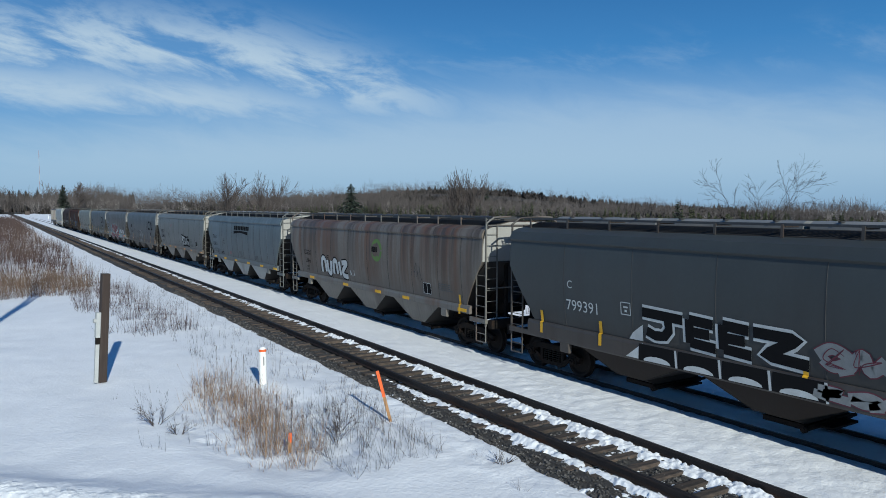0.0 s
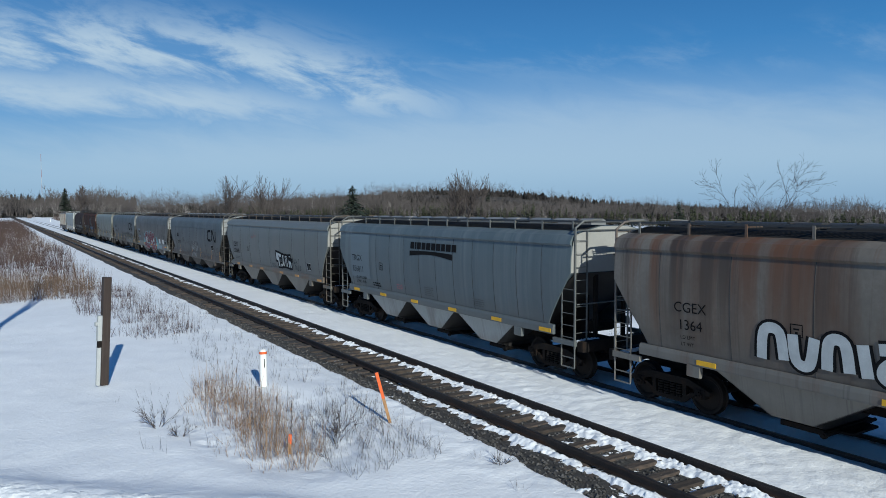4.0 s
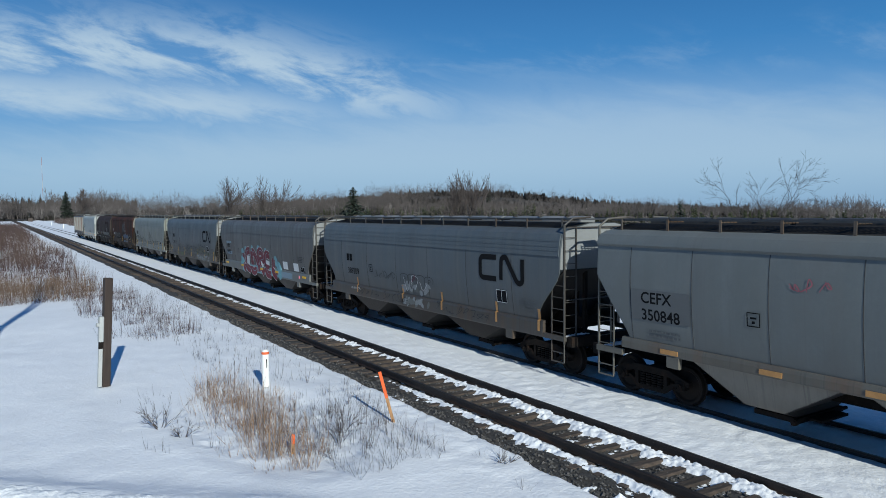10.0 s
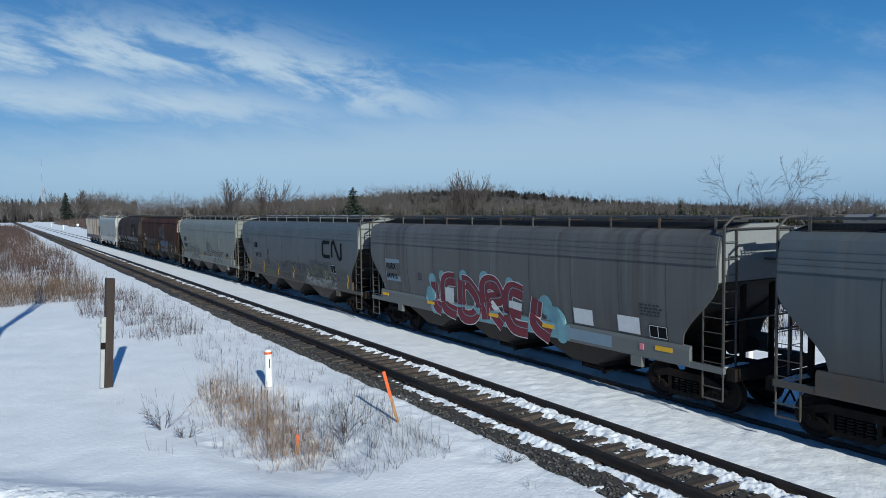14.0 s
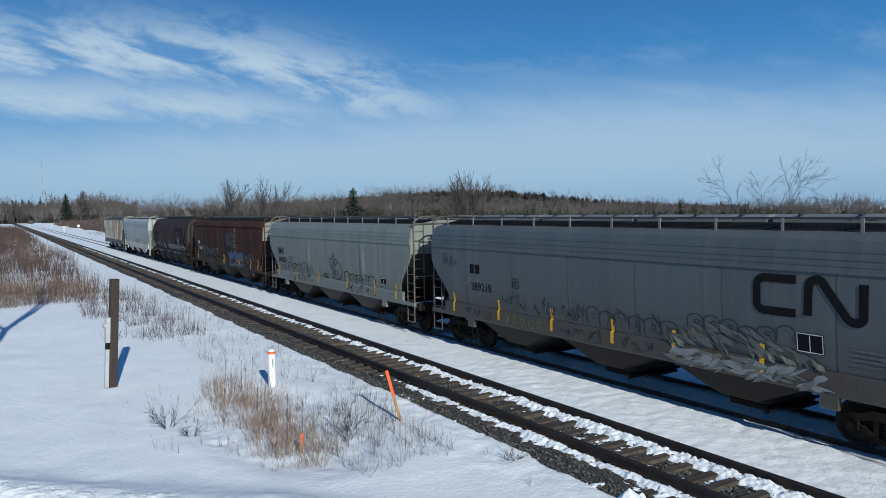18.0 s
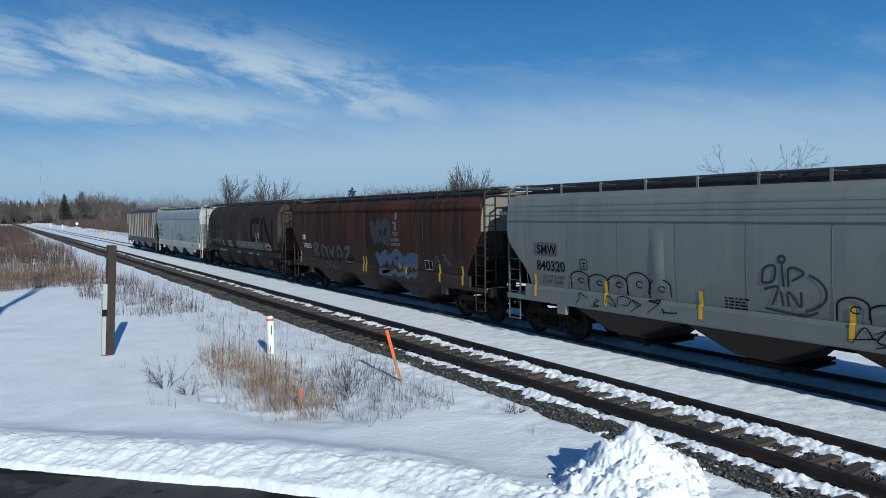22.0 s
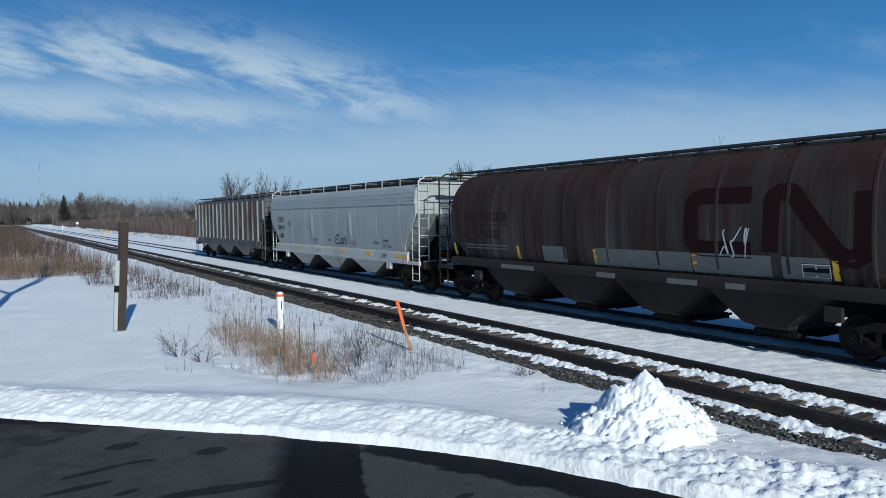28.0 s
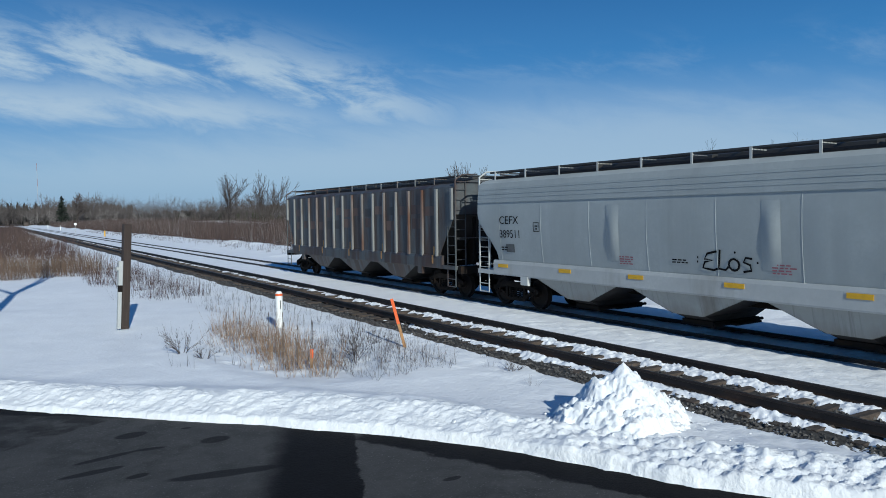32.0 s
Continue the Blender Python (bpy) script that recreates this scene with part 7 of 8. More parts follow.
def conifer(x, y, height, width, seed, label, ragged=0.25):
    rnd = random.Random(seed)
    z = float(on_ground(x, y)) - 0.2
    t = base("conifer", label, "tree", at=pose(x, y, z))
    part("trunk", Geo().rod((0, 0, 0), (0, 0, height * 0.97), 0.016 * height, 7, 0.02), BARK, t)
    p0, p1, w = [], [], []
    n = int(height * 2.2)
    for k in range(n):
        f = 0.12 + 0.87 * k / n
        r = width / 2 * (1 - f) ** 0.85 * rnd.uniform(1 - ragged, 1 + ragged) + 0.12
        for q in range(9):
            a = rnd.random() * 6.283
            zz = f * height + rnd.uniform(-0.2, 0.2)
            for s in range(3):
                u0, u1 = s / 3 * r, (s + 1) / 3 * r * rnd.uniform(0.85, 1.15)
                b = a + rnd.uniform(-0.35, 0.35) * s
                p0.append((math.cos(a) * u0, math.sin(a) * u0, zz - 0.18 * u0))
                p1.append((math.cos(b) * u1, math.sin(b) * u1, zz - 0.28 * u1 + rnd.uniform(-0.1, 0.1)))
                w.append(0.13 + 0.02 * height)
    v, f = ribbons(np.array(p0), np.array(p1), np.array(w), np.array(w) * 0.6, 0.1, seed)
    part("crown", raw_mesh("crown", v, f, NEEDLE), None, t)
    return t


# reeds by the marker, in a bent strip
r_ = np.random.default_rng(3)
k_ = r_.random(150)
path = np.array([(4.75, 20.6), (5.15, 19.0), (4.95, 17.2), (4.75, 15.6), (4.75, 14.2), (5.05, 13.0)])
pi = k_ * (len(path) - 1)
lo_ = np.minimum(pi.astype(int), len(path) - 2)
rx_ = path[lo_, 0] + (path[lo_ + 1, 0] - path[lo_, 0]) * (pi - lo_) + r_.normal(0, 0.46, 150)
ry_ = path[lo_, 1] + (path[lo_ + 1, 1] - path[lo_, 1]) * (pi - lo_) + r_.normal(0, 0.3, 150)
reeds = stuff("reed_patch", [clumps(rx_, ry_, r_.uniform(0.35, 0.9, 150), 14, 0.27, 0.38, 0.0048, 21)], REED, "dry tan cattail reeds poking through snow", "reeds")
# cattail heads
cat = Geo()
for k in range(16):
    i = int(r_.integers(150))
    h = r_.uniform(0.75, 1.05)
    x, y = rx_[i] + r_.normal(0, 0.1), ry_[i] + r_.normal(0, 0.1)
    z = float(on_ground(x, y))
    cat.rod((x, y, z - 0.05), (x + 0.02, y, z + h), 0.005, 3)
    cat.rod((x + 0.02, y, z + h), (x + 0.025, y, z + h + 0.11), 0.009, 5)
tagged(part("cattail_heads", fast_mesh("cattail_heads", cat, TWIG), None, reeds), kind="stuff")
n_ = 300
stuff("weed_stems", [clumps(r_.uniform(5.3, 7.6, n_), r_.uniform(11.6, 16.2, n_), r_.uniform(0.35, 0.75, n_), 3, 0.09, 0.45, 0.0042, 31),
                     clumps(r_.uniform(5.4, 8.2, 420), r_.uniform(15, 48, 420), r_.uniform(0.25, 0.65, 420), 3, 0.12, 0.35, 0.005, 33),
                     clumps(r_.uniform(2.4, 4.2, 30), r_.uniform(15.0, 20.5, 30), r_.uniform(0.2, 0.5, 30), 3, 0.12, 0.35, 0.0035, 35),
                     clumps(np.array([8.15, 8.0, 7.7]), np.array([10.8, 11.3, 9.6]), np.array([0.42, 0.3, 0.3]), 14, 0.12, 0.5, 0.003, 37)],
      TWIG, "thin dead weed stems scattered in snow", "weeds")


def shrub(x, y, h, stems, seed, label):
    rnd = random.Random(seed)
    segs = []
    for k in range(stems):
        a = rnd.random() * 6.283
        grow(rnd, (0.05 * math.cos(a), 0.05 * math.sin(a), 0), (0.55 * math.cos(a), 0.55 * math.sin(a), 1), h * rnd.uniform(0.35, 0.55), 0.009, 2, 0.55, 3, 0.1, 0.62, segs)
    return thing("shrub", fast_mesh("shrub", prisms(segs, 1.0, 0.0022), TWIG), None, label, "shrub", at=pose(x, y, float(on_ground(x, y)) - 0.05))


shrub(2.95, 17.0, 0.85, 7, 1, "small bare shrub in open snow")
shrub(3.25, 16.1, 0.5, 5, 2, "low bare shrub at the foot of a drift")
shrub(6.1, 14.0, 1.0, 6, 3, "twiggy grey shrub beside a survey stake")
shrub(6.35, 14.4, 0.8, 5, 4, "twiggy grey shrub beside a survey stake")
shrub(8.2, 10.8, 0.45, 4, 5, "small bare shrub at the edge of the ballast")

# red-stemmed thicket and the brush along the open side
n_ = 150
a_, b_ = r_.uniform(3.3, 6.7, n_), r_.uniform(29.0, 47.0, n_)
keep = (a_ > 3.3 + 0.10 * (b_ - 29)) | (b_ > 36)
stuff("red_thicket", [clumps(a_[keep], b_[keep], r_.uniform(0.4, 1.0, keep.sum()), 11, 0.36, 0.35, 0.007, 41)], REED_RED, "reddish leafless dogwood thicket in snow", "thicket")


def brush(n, x0, x1, y0, y1, power, rnd):
    y = y0 + (y1 - y0) * rnd.random(n) ** power
    x = x0 + (x1 - x0) * rnd.random(n)
    return x, y


bx, by = brush(6200, -40, 6.4, 46, 330, 1.7, r_)
m = (by > 46 + 5 * (fbm(bx, by, 0.2, 2, 1) - 0.3) + 0.6 * np.maximum(0, bx - 3)) & (bx < 4.6 + 0.018 * by)
bx, by = bx[m], by[m]
tall = 0.8 + 0.9 * fbm(bx, by, 0.13, 2, 3) + 2.6 * step(-bx, -2.0, 6.0) * step(by, 60, 130)
pick = (fbm(bx, by, 0.09, 2, 4) > 0.56) | ((by < 62) & (fbm(bx, by, 0.35, 2, 1) > 0.42))
stuff("dry_grass", [clumps(bx[pick], by[pick], tall[pick] * 0.9, 14, 0.55, 0.3, 0.011, 51)], TANBRUSH, "tall dry grass beside the track", "grass")
stuff("brown_brush", [clumps(bx[~pick], by[~pick], tall[~pick] * 1.3, 15, 0.6, 0.32, 0.012, 53)], REED_RED, "leafless reddish-brown brush beside the track", "brush")
# the dark tall growth that closes the open side farther along
tx, ty = r_.uniform(-34, 7.5, 2600), 72 + 230 * r_.random(2600) ** 1.4
tk = tx < 2.2 + 0.022 * ty
stuff("dark_brush", [clumps(tx[tk], ty[tk], r_.uniform(1.1, 2.2, tk.sum()) * (0.5 + 1.4 * fbm(tx[tk], ty[tk], 0.09, 3, 2)), 14, 0.8, 0.3, 0.017, 57)], SHRUB, "tall dark leafless brush along the track", "brush")
ex, ey = r_.uniform(-9, 4.9, 420), 45 + 11 * r_.random(420) ** 1.5
stuff("edge_grass", [clumps(ex, ey, r_.uniform(0.6, 1.5, 420), 15, 0.45, 0.38, 0.008, 55)], TANBRUSH, "tan grass tufts at the edge of open snow", "grass")

# brush beyond the train
bx, by = brush(9000, 21.5, 58, -30, 400, 1.15, r_)
m = bx > 22.2 + 3.0 * fbm(bx * 0, by, 0.05, 3, 2)
bx, by = bx[m], by[m]
tall = 1.2 + 2.6 * fbm(bx, by, 0.12, 3, 3) * r_.uniform(0.75, 1.2, len(bx)) + 0.03 * np.minimum(40, bx - 22)
pale_ = r_.random(len(bx)) < 0.16
stuff("pale_brush", [clumps(bx[pale_], by[pale_], tall[pale_] * 1.1, 7, 0.9, 0.3, 0.013, 65)], BIRCH, "pale dead stalks among brown brush", "brush")
stuff("far_brush", [clumps(bx, by, tall, 14, 0.9, 0.34, 0.017, 61)], SHRUB, "dense brown leafless brush beyond the tracks", "brush")
gx_, gy_ = r_.uniform(20.5, 24.5, 520), -10 + 220 * r_.random(520)
stuff("verge_weeds", [clumps(gx_, gy_, r_.uniform(0.3, 0.9, 520), 10, 0.3, 0.3, 0.008, 63)], REED_RED, "weeds at the foot of the snowy verge", "weeds")

# far woods
PROTO = []
for s in range(7):
    rnd = random.Random(200 + s)
    segs = grow(rnd, (0, 0, 0), (0, 0, 1), 0.50, 0.012, 2, 0.95, 8, 0.05, 0.56, None, 0.12)
    PROTO.append((np.array([a for a, *_ in segs]), np.array([q[1] for q in segs]), np.array([q[2] for q in segs])))


def line_distance(b):
    """How far off the woods begin, by bearing from +y in degrees."""
    return np.interp(b, (-180, -120, -60, -20, -4, 3, 8, 14, 20, 28, 35, 42, 50, 60, 75, 100, 140, 180), (210, 200, 210, 300, 520, 540, 470, 400, 330, 300, 270, 240, 205, 185, 180, 190, 210, 210))


def wood_rows(n, b0, b1, deep, seed, back=0.0):
    r = np.random.default_rng(seed)
    b = r.uniform(b0, b1, n)
    d = line_distance(b) + back + deep * r.random(n) ** 1.3
    return d * np.sin(np.radians(b)), d * np.cos(np.radians(b)), b, d


def woods(name, n, b0, b1, deep, seed, material, h0, h1, thick, label, clear=8, back=0.0):
    r = np.random.default_rng(seed + 5)
    x, y, b, d = wood_rows(n, b0, b1, deep, seed, back)
    ok = ~((np.abs(x - 12) < clear) & (y > 0))
    x, y, d = x[ok], y[ok], d[ok]
    z = ground_height(x, y) - 0.3
    h = r.uniform(h0, h1, len(x)) * np.interp(b[ok], (4, 16, 30, 44, 60), (1.0, 0.84, 0.84, 0.70, 0.70)) * (4.8 + 0.026 * np.minimum(d, 520)) * (0.50 + 0.95 * fbm(x, y, 0.055, 2, 2))
    kind, turn = r.integers(0, len(PROTO), len(x)), r.random(len(x)) * 6.283
    sets = []
    for k, (p0, p1, rad) in enumerate(PROTO):
        i = np.where(kind == k)[0]
        if not len(i):
            continue
        c, s = np.cos(turn[i])[:, None], np.sin(turn[i])[:, None]

        def put(p):
            q = np.stack([p[None, :, 0] * c - p[None, :, 1] * s, p[None, :, 0] * s + p[None, :, 1] * c, np.broadcast_to(p[None, :, 2], (len(i), len(p)))], -1) * h[i][:, None, None]
            return (q + np.stack([x[i], y[i], z[i]], -1)[:, None]).reshape(-1, 3)

        w = np.maximum(0.024, (rad[None] * h[i][:, None] * thick)).ravel()
        a, e = put(p0), put(p1)
        side = np.stack([y[i], -x[i], 0 * x[i]], -1) / np.hypot(x[i], y[i])[:, None]
        side = np.repeat(side, len(p0), 0)
        v = np.stack([a - side * w[:, None], a + side * w[:, None], e + side * w[:, None] * 0.6, e - side * w[:, None] * 0.6], 1).reshape(-1, 3)
        sets.append((v, np.arange(len(v)).reshape(-1, 4)))
    return stuff(name, sets, material, label, "woods")


woods("far_woods", 260, -9, 8, 60, 79, WOODS, 0.95, 1.25, 1.2, "bare woods closing the view behind the far track", 0, 90)
woods("far_woods", 2900, -6, 80, 85, 71, WOODS, 0.66, 1.12, 0.5, "bare grey-brown deciduous woods on the skyline")
woods("birch_stems", 260, 0, 78, 25, 77, BIRCH, 0.45, 0.75, 0.8, "pale birches in front of the dark woods")
woods("back_woods", 420, 80, 354, 70, 73, WOODS, 0.8, 1.1, 1.2, "bare woods round the open ground")
woods("hill_woods", 1100, 20, 52, 190, 75, WOODS, 0.7, 0.98, 0.55, "bare woods climbing a low hill")


def ridge(name, b0, b1, n, deep, height, seed, material, label, gap_half=7):
    """A closed thicket wall behind the first trees, with an uneven top."""
    n *= 5
    jit = np.random.default_rng(seed + 40)
    b = np.linspace(b0, b1, n)
    d = line_distance(b) + deep + jit.uniform(-1.5, 1.5, n)
    x, y = d * np.sin(np.radians(b)), d * np.cos(np.radians(b))
    g = ground_height(x, y)
    top = height * (4.8 + 0.026 * d) * (0.50 + 0.80 * fbm(b * 7, b * 0, 1.0, 4, seed, 0.62)) * (1 - 0.22 * jit.random(n) ** 2)
    gap = np.where((np.abs(x - 12) < gap_half) & (y > 0), 0.15, 1.0)
    top = top * gap
    v = np.concatenate([np.stack([x, y, g - 2], -1), np.stack([x, y, g + top * 0.6], -1), np.stack([x * 1.012, y * 1.012, g + top], -1), np.stack([x * 1.05, y * 1.05, g - 2], -1)])
    k = np.arange(n - 1)
    f = np.concatenate([np.stack([k + n * j, k + 1 + n * j, k + 1 + n * (j + 1), k + n * (j + 1)], -1) for j in range(3)])
    return tagged(new(name, raw_mesh(name, v, f, material)), label, "backdrop", kind="structure")


ridge("backdrop", -10, 9, 300, 130, 0.85, 2, FLOORWOOD, "dense woods closing the view behind the far track", 0)
ridge("backdrop", -8, 82, 900, 14, 0.38, 1, FLOORWOOD, "dense dark thicket under the far trees")
ridge("backdrop", -8, 82, 900, 48, 0.44, 4, FLOORWOOD, "dense woods behind the first trees")
ridge("backdrop", 18, 56, 500, 75, 0.5, 2, FLOORWOOD, "dense woods at the foot of a low hill")
ridge("backdrop", 18, 56, 500, 105, 0.42, 3, FLOORWOOD, "dense woods on the slope of a low hill")
ridge("backdrop", 18, 56, 500, 160, 0.45, 5, FLOORWOOD, "dense woods on the crest of a low hill")
ridge("backdrop", 80, 354, 400, 30, 0.7, 2, FLOORWOOD, "dense woods round the open ground")

hx, hy = lines((110, 400, 60)), lines((240, 560, 60))
tagged(new("hill_floor", grid_mesh("hill_floor", hx, hy, lambda x, y: ground_height(x, y) + np.clip(hill(x, y) - 0.8, -1.5, 2.2) + 1.6 * (fbm(x, y, 0.12, 4, 2) - 0.5), FLOORWOOD)), "dark brush covering a low hill", "thicket", kind="structure")

# cedars and pines mixed into the woods
NC = 700
cx_, cy_, cb, cd = wood_rows(NC, 16, 72, 16, 91, -8)
ch = r_.uniform(2.6, 7.4, NC) * (0.55 + 0.75 * fbm(cb * 0.5, cb * 0, 1.0, 2, 3)) * np.interp(cb, (16, 28, 40, 48, 72), (0.7, 1.0, 0.9, 0.62, 0.5))
p0, p1, w = [], [], []
for i in range(NC):
    if abs(cx_[i] - 12) < 22:
        continue
    g0 = float(ground_height(cx_[i], cy_[i]))
    for k in range(70):
        f = r_.random() ** 0.8
        r = (0.12 + 0.18 * ch[i] * (1 - f)) * r_.uniform(0.5, 1.1)
        a = r_.random() * 6.283
        z = g0 + f * ch[i]
        p0.append((cx_[i], cy_[i], z))
        p1.append((cx_[i] + math.cos(a) * r, cy_[i] + math.sin(a) * r, z + 0.25 * r_.random()))
        w.append(0.22)
v, f = ribbons(np.array(p0), np.array(p1), np.array(w), np.array(w) * 0.7, 0.1, 92)
CEDAR = paint("cedar", (0.055, 0.062, 0.03), 0.85, vary=0.3, scale=0.05, bump=0, island=0.5)
tagged(new("cedar_woods", raw_mesh("cedar_woods", v, f, CEDAR)), "dark olive cedars along the foot of the woods", "woods", kind="stuff")

# single trees that stand out
conifer(36.0, 480, 18.5, 10, 1, "tall dark spruce above the far woods")
conifer(122.6, 260.6, 15.0, 12.5, 2, "ragged dark pine above the far woods", 0.75)
conifer(196, 268, 13, 6, 3, "dark pine on the low hill")
conifer(150, 121, 7.2, 4.2, 4, "dark spruce at the edge of the woods")
bare_tree(43.0, 478, [((0.05, 0, 1), 8.6, 0.32, 3, 0.6, 6)], "broad bare tree beside the far spruce", 11, 0.1)
bare_tree(39.3, 118.6, [((-0.08, 0.1, 1), 5.0, 0.12, 3, 0.42, 6), ((0.12, 0, 1), 4.8, 0.10, 3, 0.42, 6)], "bare twin-stemmed tree above the brush", 12, 0.019)
bare_tree(32.8, 117.5, [((0.0, 0.0, 1), 4.7, 0.11, 3, 0.48, 6), ((-0.1, 0.0, 1), 4.2, 0.09, 3, 0.5, 5)], "bare tree with a fan of fine branches", 13, 0.019)
bare_tree(46.3, 67.8, [((0.25 * math.cos(k), 0.25 * math.sin(k), 1), 4.0, 0.10, 3, 0.45, 4) for k in (0.2, 1.3, 2.5, 3.6, 4.7, 5.7)], "many-stemmed bare tree rising behind the train", 14, 0.020)


DARKTWIG = paint("dark_twig", (0.024, 0.019, 0.017), 0.9, vary=0.2, scale=2, bump=0, island=0.2)


def limbed_tree(x, y, high, radius, limbs, label, seed, thin=0.0065):
    """A bare trunk that divides at one height into long leaning limbs (way, length, radius)."""
    rnd = random.Random(seed)
    t = base("bare_tree", label, "tree", at=pose(x, y, float(on_ground(x, y)) - 0.15))
    part("trunk", Geo().rod((0, 0, 0), (0, 0, high), radius * 1.3, 7, radius), BARK, t, smooth=True)
    twigs = []
    for way, length, r in limbs:
        twigs += grow(rnd, (0, 0, high - 0.05), way, length, r * 0.42, 3, 0.55, 3, 0.0, 0.58, None, 0.17)
    part("crown", fast_mesh("crown", prisms(twigs, 1.0, thin), DARKTWIG), None, t)


limbed_tree(44.8, 30.7, 4.0, 0.10, [((-0.55, 0.34, 0.85), 2.6, 0.075), ((-0.30, 0.18, 0.9), 1.6, 0.04)], "bare tree leaning over the brush", 15)
limbed_tree(45.9, 29.2, 4.0, 0.14, [((0.62, -0.38, 0.75), 3.0, 0.09), ((0.35, -0.21, 0.9), 2.6, 0.07), ((-0.5, 0.3, 0.8), 2.0, 0.045), ((0.75, -0.46, 0.45), 2.2, 0.05)], "forked bare tree with leaning limbs", 16)
for k in range(26):
    x, y = 26 + 24 * r_.random(), 60 + 130 * r_.random()
    bare_tree(float(x), float(y), [((r_.normal(0, 0.08), r_.normal(0, 0.08), 1), float(r_.uniform(2.2, 3.4)), 0.055, 2, 0.4, 4)], "slender pale sapling in brown brush", 300 + k, 0.010)
# the tree beside the open snow whose shadow lies across it
bare_tree(-2.75, 20.6, [((-0.02, 0.0, 1), 12.0, 0.30, 1, 0.7, 3)], "tall dead trunk at the edge of the open snow", 17, 0.03)

# ---- far small things ----
mast = base("radio_mast", "thin red and white radio mast far beyond the woods", "mast", at=pose(45.1, 900, -1))
MASTRED = paint("mast_red", (0.30, 0.15, 0.13), 0.6, vary=0.1, scale=1, bump=0)
for k in range(8):
    part("mast_section", Geo().rod((0, 0, 8.5 * k), (0, 0, 8.5 * k + 8.5), 0.2, 4), MASTRED if k % 2 else BOXGREY, mast)
sg = base("whistle_post", "white round sign on a thin post beside the track", "sign", at=pose(17.7, 203, -0.25))
part("post", Geo().rod((0, 0, 0), (0, 0, 2.3), 0.05, 6), BOXGREY, sg)
part("disc", Geo().rod((0, -0.08, 2.3), (0, -0.05, 2.3), 0.32, 14), WHITE, sg)
yp = base("marker_stub", "short yellow marker post in the snowy verge", "marker post", at=pose(17.9, 150, -0.3))
part("stub", Geo().rod((0, 0, 0), (0, 0, 1.25), 0.12, 8), YELLOW, yp)
for x, y, h in ((18.5, 260, 1.7), (19.2, 330, 1.6)):
    wp2 = base("marker_stub", "short white marker post in the snowy verge", "marker post", at=pose(x, y, -0.3))
    part("stub", Geo().rod((0, 0, 0), (0, 0, h), 0.14, 8), WHITE, wp2)
cab = base("signal_cabinet", "grey relay cabinet at the far crossing", "cabinet", at=pose(17.9, 500, -0.3))
part("housing", Geo().bevelbox(-1.2, 1.2, -1.0, 1.0, 0, 2.4, 0.1), BARK, cab)
part("lid", Geo().box(-1.3, 1.3, -1.1, 1.1, 2.4, 2.5), BARK, cab)

# ---- ploughed snow ----
def pile_mesh():
    n, m = 210, 130
    a = np.linspace(0, 2 * np.pi, n, endpoint=False)
    q = np.linspace(0, 1, m)
    A, Q = np.meshgrid(a, q)
    rx, ry = 1.55 * (1 + 0.16 * np.sin(2 * A + 0.6) + 0.12 * np.sin(3 * A)), 1.35 * (1 + 0.1 * np.cos(3 * A))
    X, Y = Q * rx * np.cos(A), Q * ry * np.sin(A)
    H = 1.0 * np.clip(1 - Q, 0, 1) ** 1.3 * (1 + 0.12 * np.sin(3 * A + 1.0) * Q)
    puff = lambda s, o, k: np.abs(2 * fbm(X + k, Y + 2 * k, s, o, k % 6) - 1)
    rough = 0.26 * puff(2.2, 3, 9) + 0.17 * puff(4.6, 3, 3) + 0.07 * puff(10.0, 2, 4) - 0.12
    Z = H + rough * np.clip(Q * 3.2, 0.28, 1) * np.clip((1 - Q) * 5, 0, 1) - 0.12 * Q ** 3
    v = np.stack([X, Y, Z], -1).reshape(-1, 3)
    k = (np.arange(m - 1)[:, None] * n + np.arange(n)[None]).ravel()
    k2 = (np.arange(m - 1)[:, None] * n + (np.arange(n)[None] + 1) % n).ravel()
    return raw_mesh("snow_mound", v, np.stack([k, k2, k2 + n, k + n], -1), SNOW_PILE, True)


tagged(new("snow_mound", pile_mesh()), "tall ploughed heap of crusted snow beside the road", "snow pile").matrix_basis = pose(7.22, 6.85, -0.28)
# clods fallen from the plough
nc = 130
t_ = r_.random(nc)
i_ = (t_ * 8).astype(int)
e_ = np.array(ROAD_EDGE[3:12])
ex, ey = e_[i_, 0] + (e_[np.minimum(i_ + 1, 8), 0] - e_[i_, 0]) * (t_ * 8 - i_), e_[i_, 1] + (e_[np.minimum(i_ + 1, 8), 1] - e_[i_, 1]) * (t_ * 8 - i_)
off = np.abs(r_.normal(0.55, 0.5, nc))
ex, ey = ex + 0.79 * off, ey + 0.61 * off
half = int(nc * 0.6)
ex[:half], ey[:half] = 7.2 + r_.normal(0, 0.8, half), 6.5 + r_.normal(0, 0.75, half)
cs = r_.gamma(2.0, 0.009, nc) + 0.008
pz = ground_height(ex, ey)
pd = np.hypot((ex - 7.22) / 1.5, (ey - 6.85) / 1.35)
pz = np.maximum(pz, -0.28 + 0.9 * np.clip(1 - pd, 0, 1))
cv = np.array([(1, 0, 0), (-1, 0, 0), (0, 1, 0), (0, -1, 0), (0, 0, 0.8), (0, 0, -0.8)])[None] * cs[:, None, None] * r_.uniform(0.6, 1.3, (nc, 6, 1)) + np.stack([ex, ey, pz], -1)[:, None]
ct = np.array([(0, 2, 4), (2, 1, 4), (1, 3, 4), (3, 0, 4), (2, 0, 5), (1, 2, 5), (3, 1, 5), (0, 3, 5)])
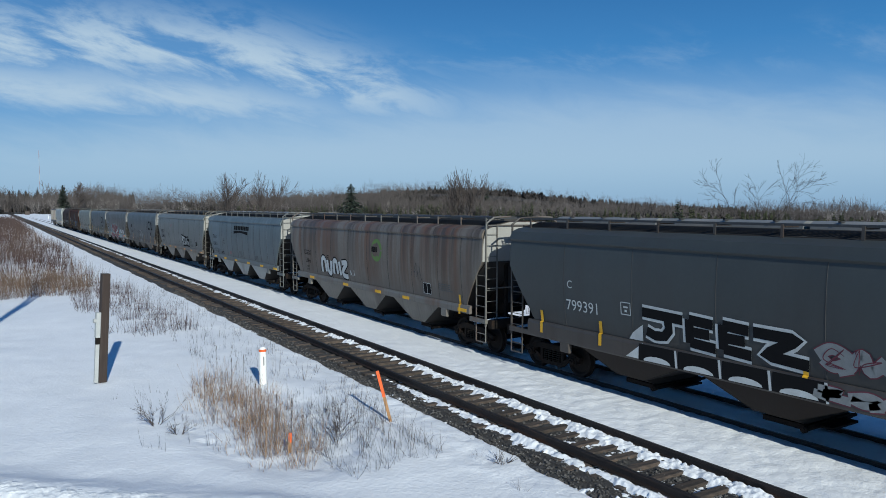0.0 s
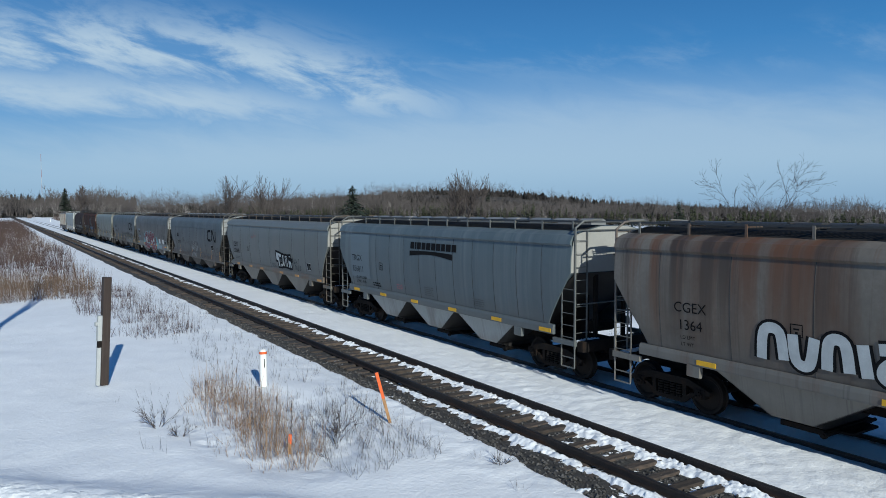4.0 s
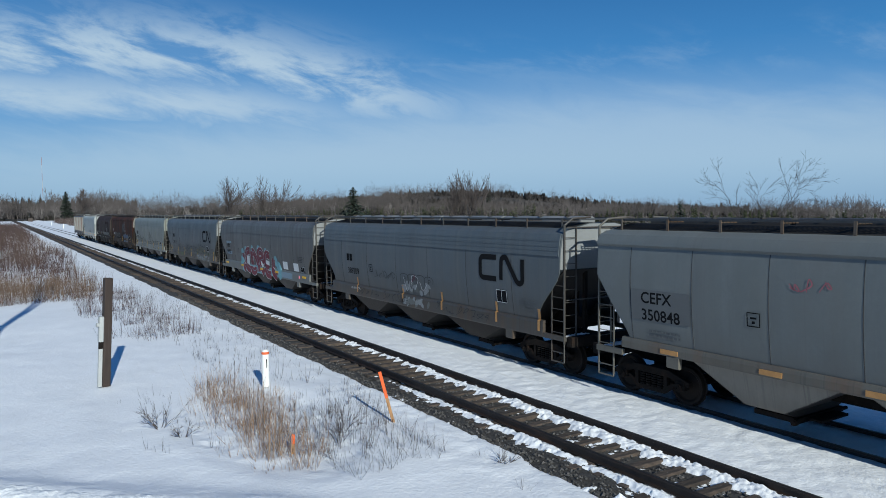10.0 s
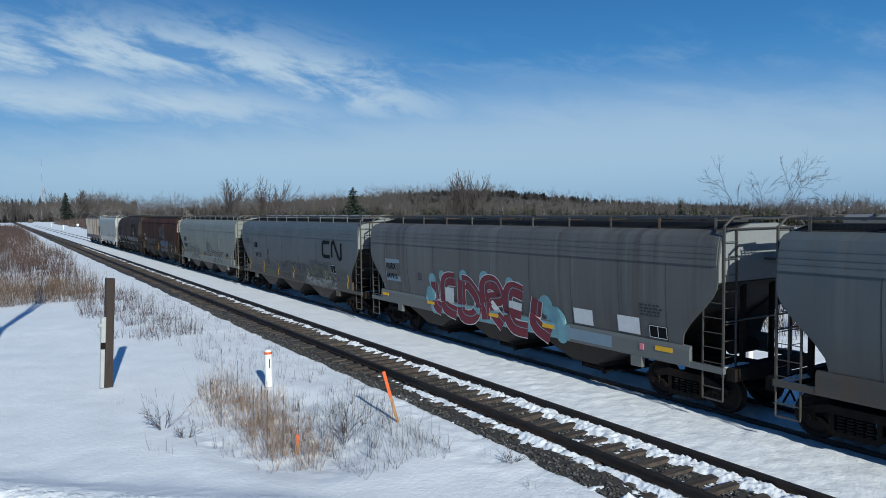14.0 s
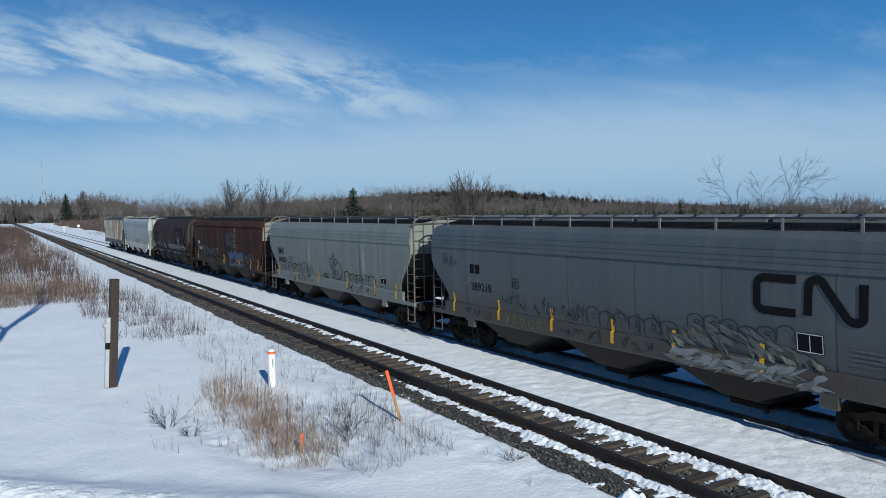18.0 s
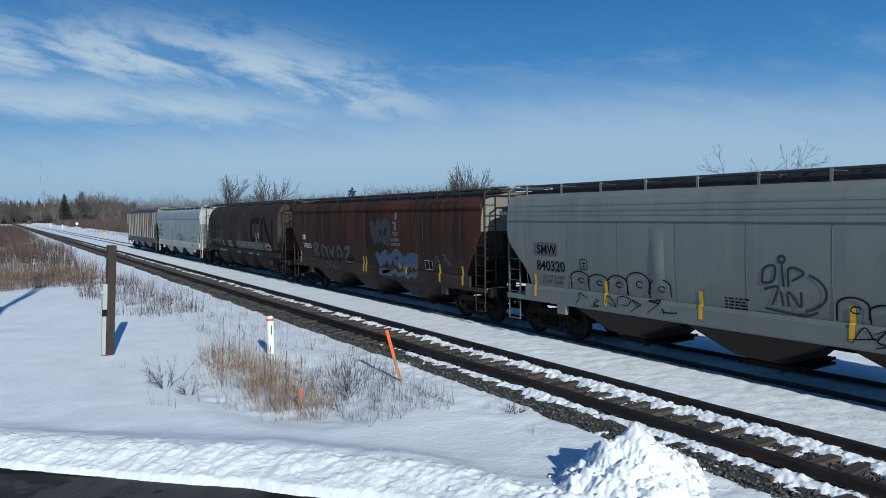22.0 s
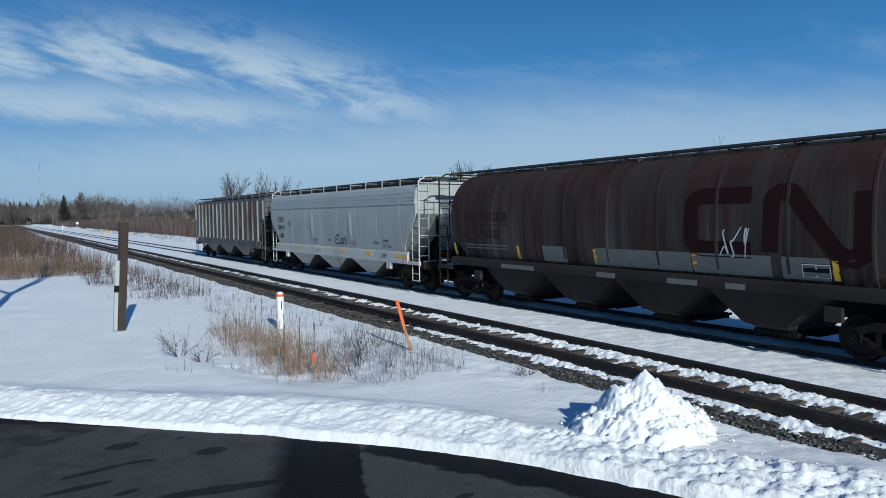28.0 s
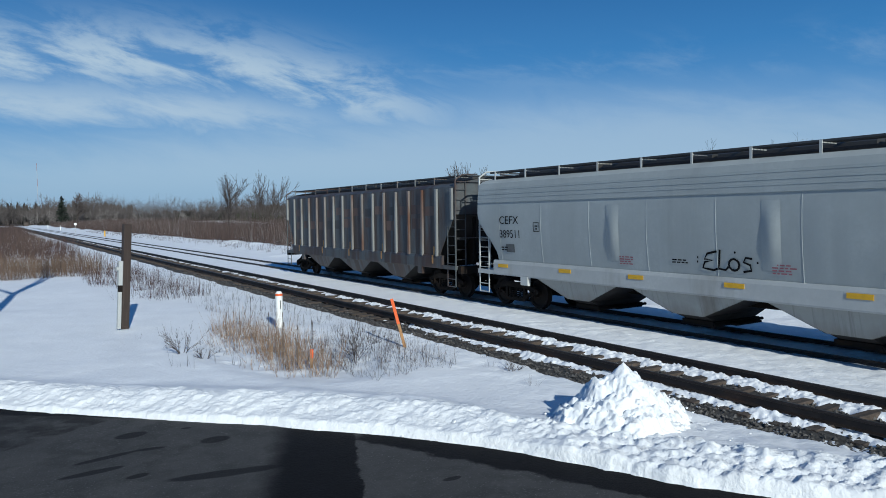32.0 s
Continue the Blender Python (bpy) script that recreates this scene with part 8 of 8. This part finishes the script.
tagged(new("snow_clods", raw_mesh("snow_clods", cv.reshape(-1, 3), (ct[None] + 6 * np.arange(nc)[:, None, None]).reshape(-1, 3), SNOW_PILE, True)), "broken clods of ploughed snow", "snow", kind="stuff")

# crumbled crust thrown up along the road's edge
def crust_mesh():
    e = np.array(ROAD_EDGE[1:])
    run = np.concatenate([[0], np.cumsum(np.hypot(*np.diff(e, axis=0).T))])
    s = np.linspace(0, run[-1], 760)
    q = np.linspace(-0.26, 1.7, 66)
    S, Q = np.meshgrid(s, q)
    X = np.interp(S, run, e[:, 0]) + 0.79 * Q
    Y = np.interp(S, run, e[:, 1]) + 0.61 * Q
    wob = 0.20 * (fbm(X, Y, 1.6, 4, 2) - 0.5)
    env = step(Q + wob, -0.16, 0.05) * (1 - step(Q + 3 * wob, 0.8, 1.6))
    puff = lambda sc, o, k: np.abs(2 * fbm(X + k, Y + k, sc, o, k % 6) - 1)
    lumps = (0.05 * puff(2.8, 3, 1) + 0.032 * puff(6.5, 3, 2) + 0.024 * puff(15.0, 2, 3)) * (0.8 + 1.5 * step(X, 5.0, 6.4))
    Z = np.maximum(ground_height(X, Y), -0.34) + env * (0.005 + lumps) - 0.07 * (1 - env)
    v = np.stack([X, Y, Z], -1).reshape(-1, 3)
    n = len(s)
    k = (np.arange(len(q) - 1)[:, None] * n + np.arange(n - 1)).ravel()
    return raw_mesh("snow_crust", v, np.stack([k, k + 1, k + n + 1, k + n], -1), SNOW_PILE, True)


tagged(new("snow_crust", crust_mesh()), "crumbly ploughed snow crust along the road edge", "snow", kind="stuff")


# ---- ties of the near track, nearest ones as pieces ----
tie_geo = Geo().bevelbox(-1.3, 1.3, -0.105, 0.105, -0.17, 0.0, 0.02)
tie_mesh = tie_geo.mesh("tie", TIE)
tie_rng = random.Random(5)
far_ties = Geo()
y = -12.0
while y < 420:
    j = tie_rng.uniform(-0.05, 0.05)
    if 0.5 < y < 120:
        part("tie", tie_mesh, None, ballast, at=pose(NEAR_C + tie_rng.uniform(-0.10, 0.10), y + j, -0.168 - tie_rng.uniform(0, 0.05), tie_rng.uniform(-3, 3), 0, tie_rng.uniform(-3, 3)))
    else:
        far_ties.box(NEAR_C - 1.3, NEAR_C + 1.3, y + j - 0.115, y + j + 0.115, -0.34, -0.175)
    y += 0.53
tagged(part("far_ties", far_ties, TIE, ballast), kind="stuff")

# loose stones on the ballast shoulder
m_st = 9000
sx = 8.30 + rng.gamma(2.0, 0.19, m_st) % 2.7
sx[:3600] = rng.uniform(9.7, 11.0, 3600)
sy = 1.5 + rng.random(m_st) ** 1.6 * 42
sr = rng.uniform(0.018, 0.042, m_st)
octa = np.array([(1, 0, 0), (-1, 0, 0), (0, 1, 0), (0, -1, 0), (0, 0, 0.8), (0, 0, -0.8)])
tri = np.array([(0, 2, 4), (2, 1, 4), (1, 3, 4), (3, 0, 4), (2, 0, 5), (1, 2, 5), (3, 1, 5), (0, 3, 5)])
sv = octa[None] * sr[:, None, None] * rng.uniform(0.6, 1.35, (m_st, 6, 1))
ang = rng.random(m_st) * 6.28
sv = np.stack([sv[..., 0] * np.cos(ang)[:, None] - sv[..., 1] * np.sin(ang)[:, None], sv[..., 0] * np.sin(ang)[:, None] + sv[..., 1] * np.cos(ang)[:, None], sv[..., 2]], -1)
sv = sv + np.stack([sx, sy, ballast_height(sx, sy) + sr * 0.4], -1)[:, None]
sf = (tri[None] + 6 * np.arange(m_st)[:, None, None]).reshape(-1, 3)
tagged(part("loose_stones", raw_mesh("loose_stones", sv.reshape(-1, 3), sf, STONE), None, ballast), kind="stuff")


# ---- what moves ----
def rolled(t):
    """Metres rolled by time t, on the same curve of rows as the cars."""
    return float(np.interp(t, [a for a, _ in RUN], [b for _, b in RUN]))


def motions():
    for car, c in CARS:
        walk(car, [(t, pose(TRAIN_C, c - d, 0)) for t, d in RUN])
    turns = [(k / 10, math.degrees(rolled(k / 10) / WHEEL_R)) for k in range(321)]
    for ws, y in WHEELSETS:
        walk(ws, [(t, pose(0, y, WHEEL_R, a)) for t, a in turns])


motions()
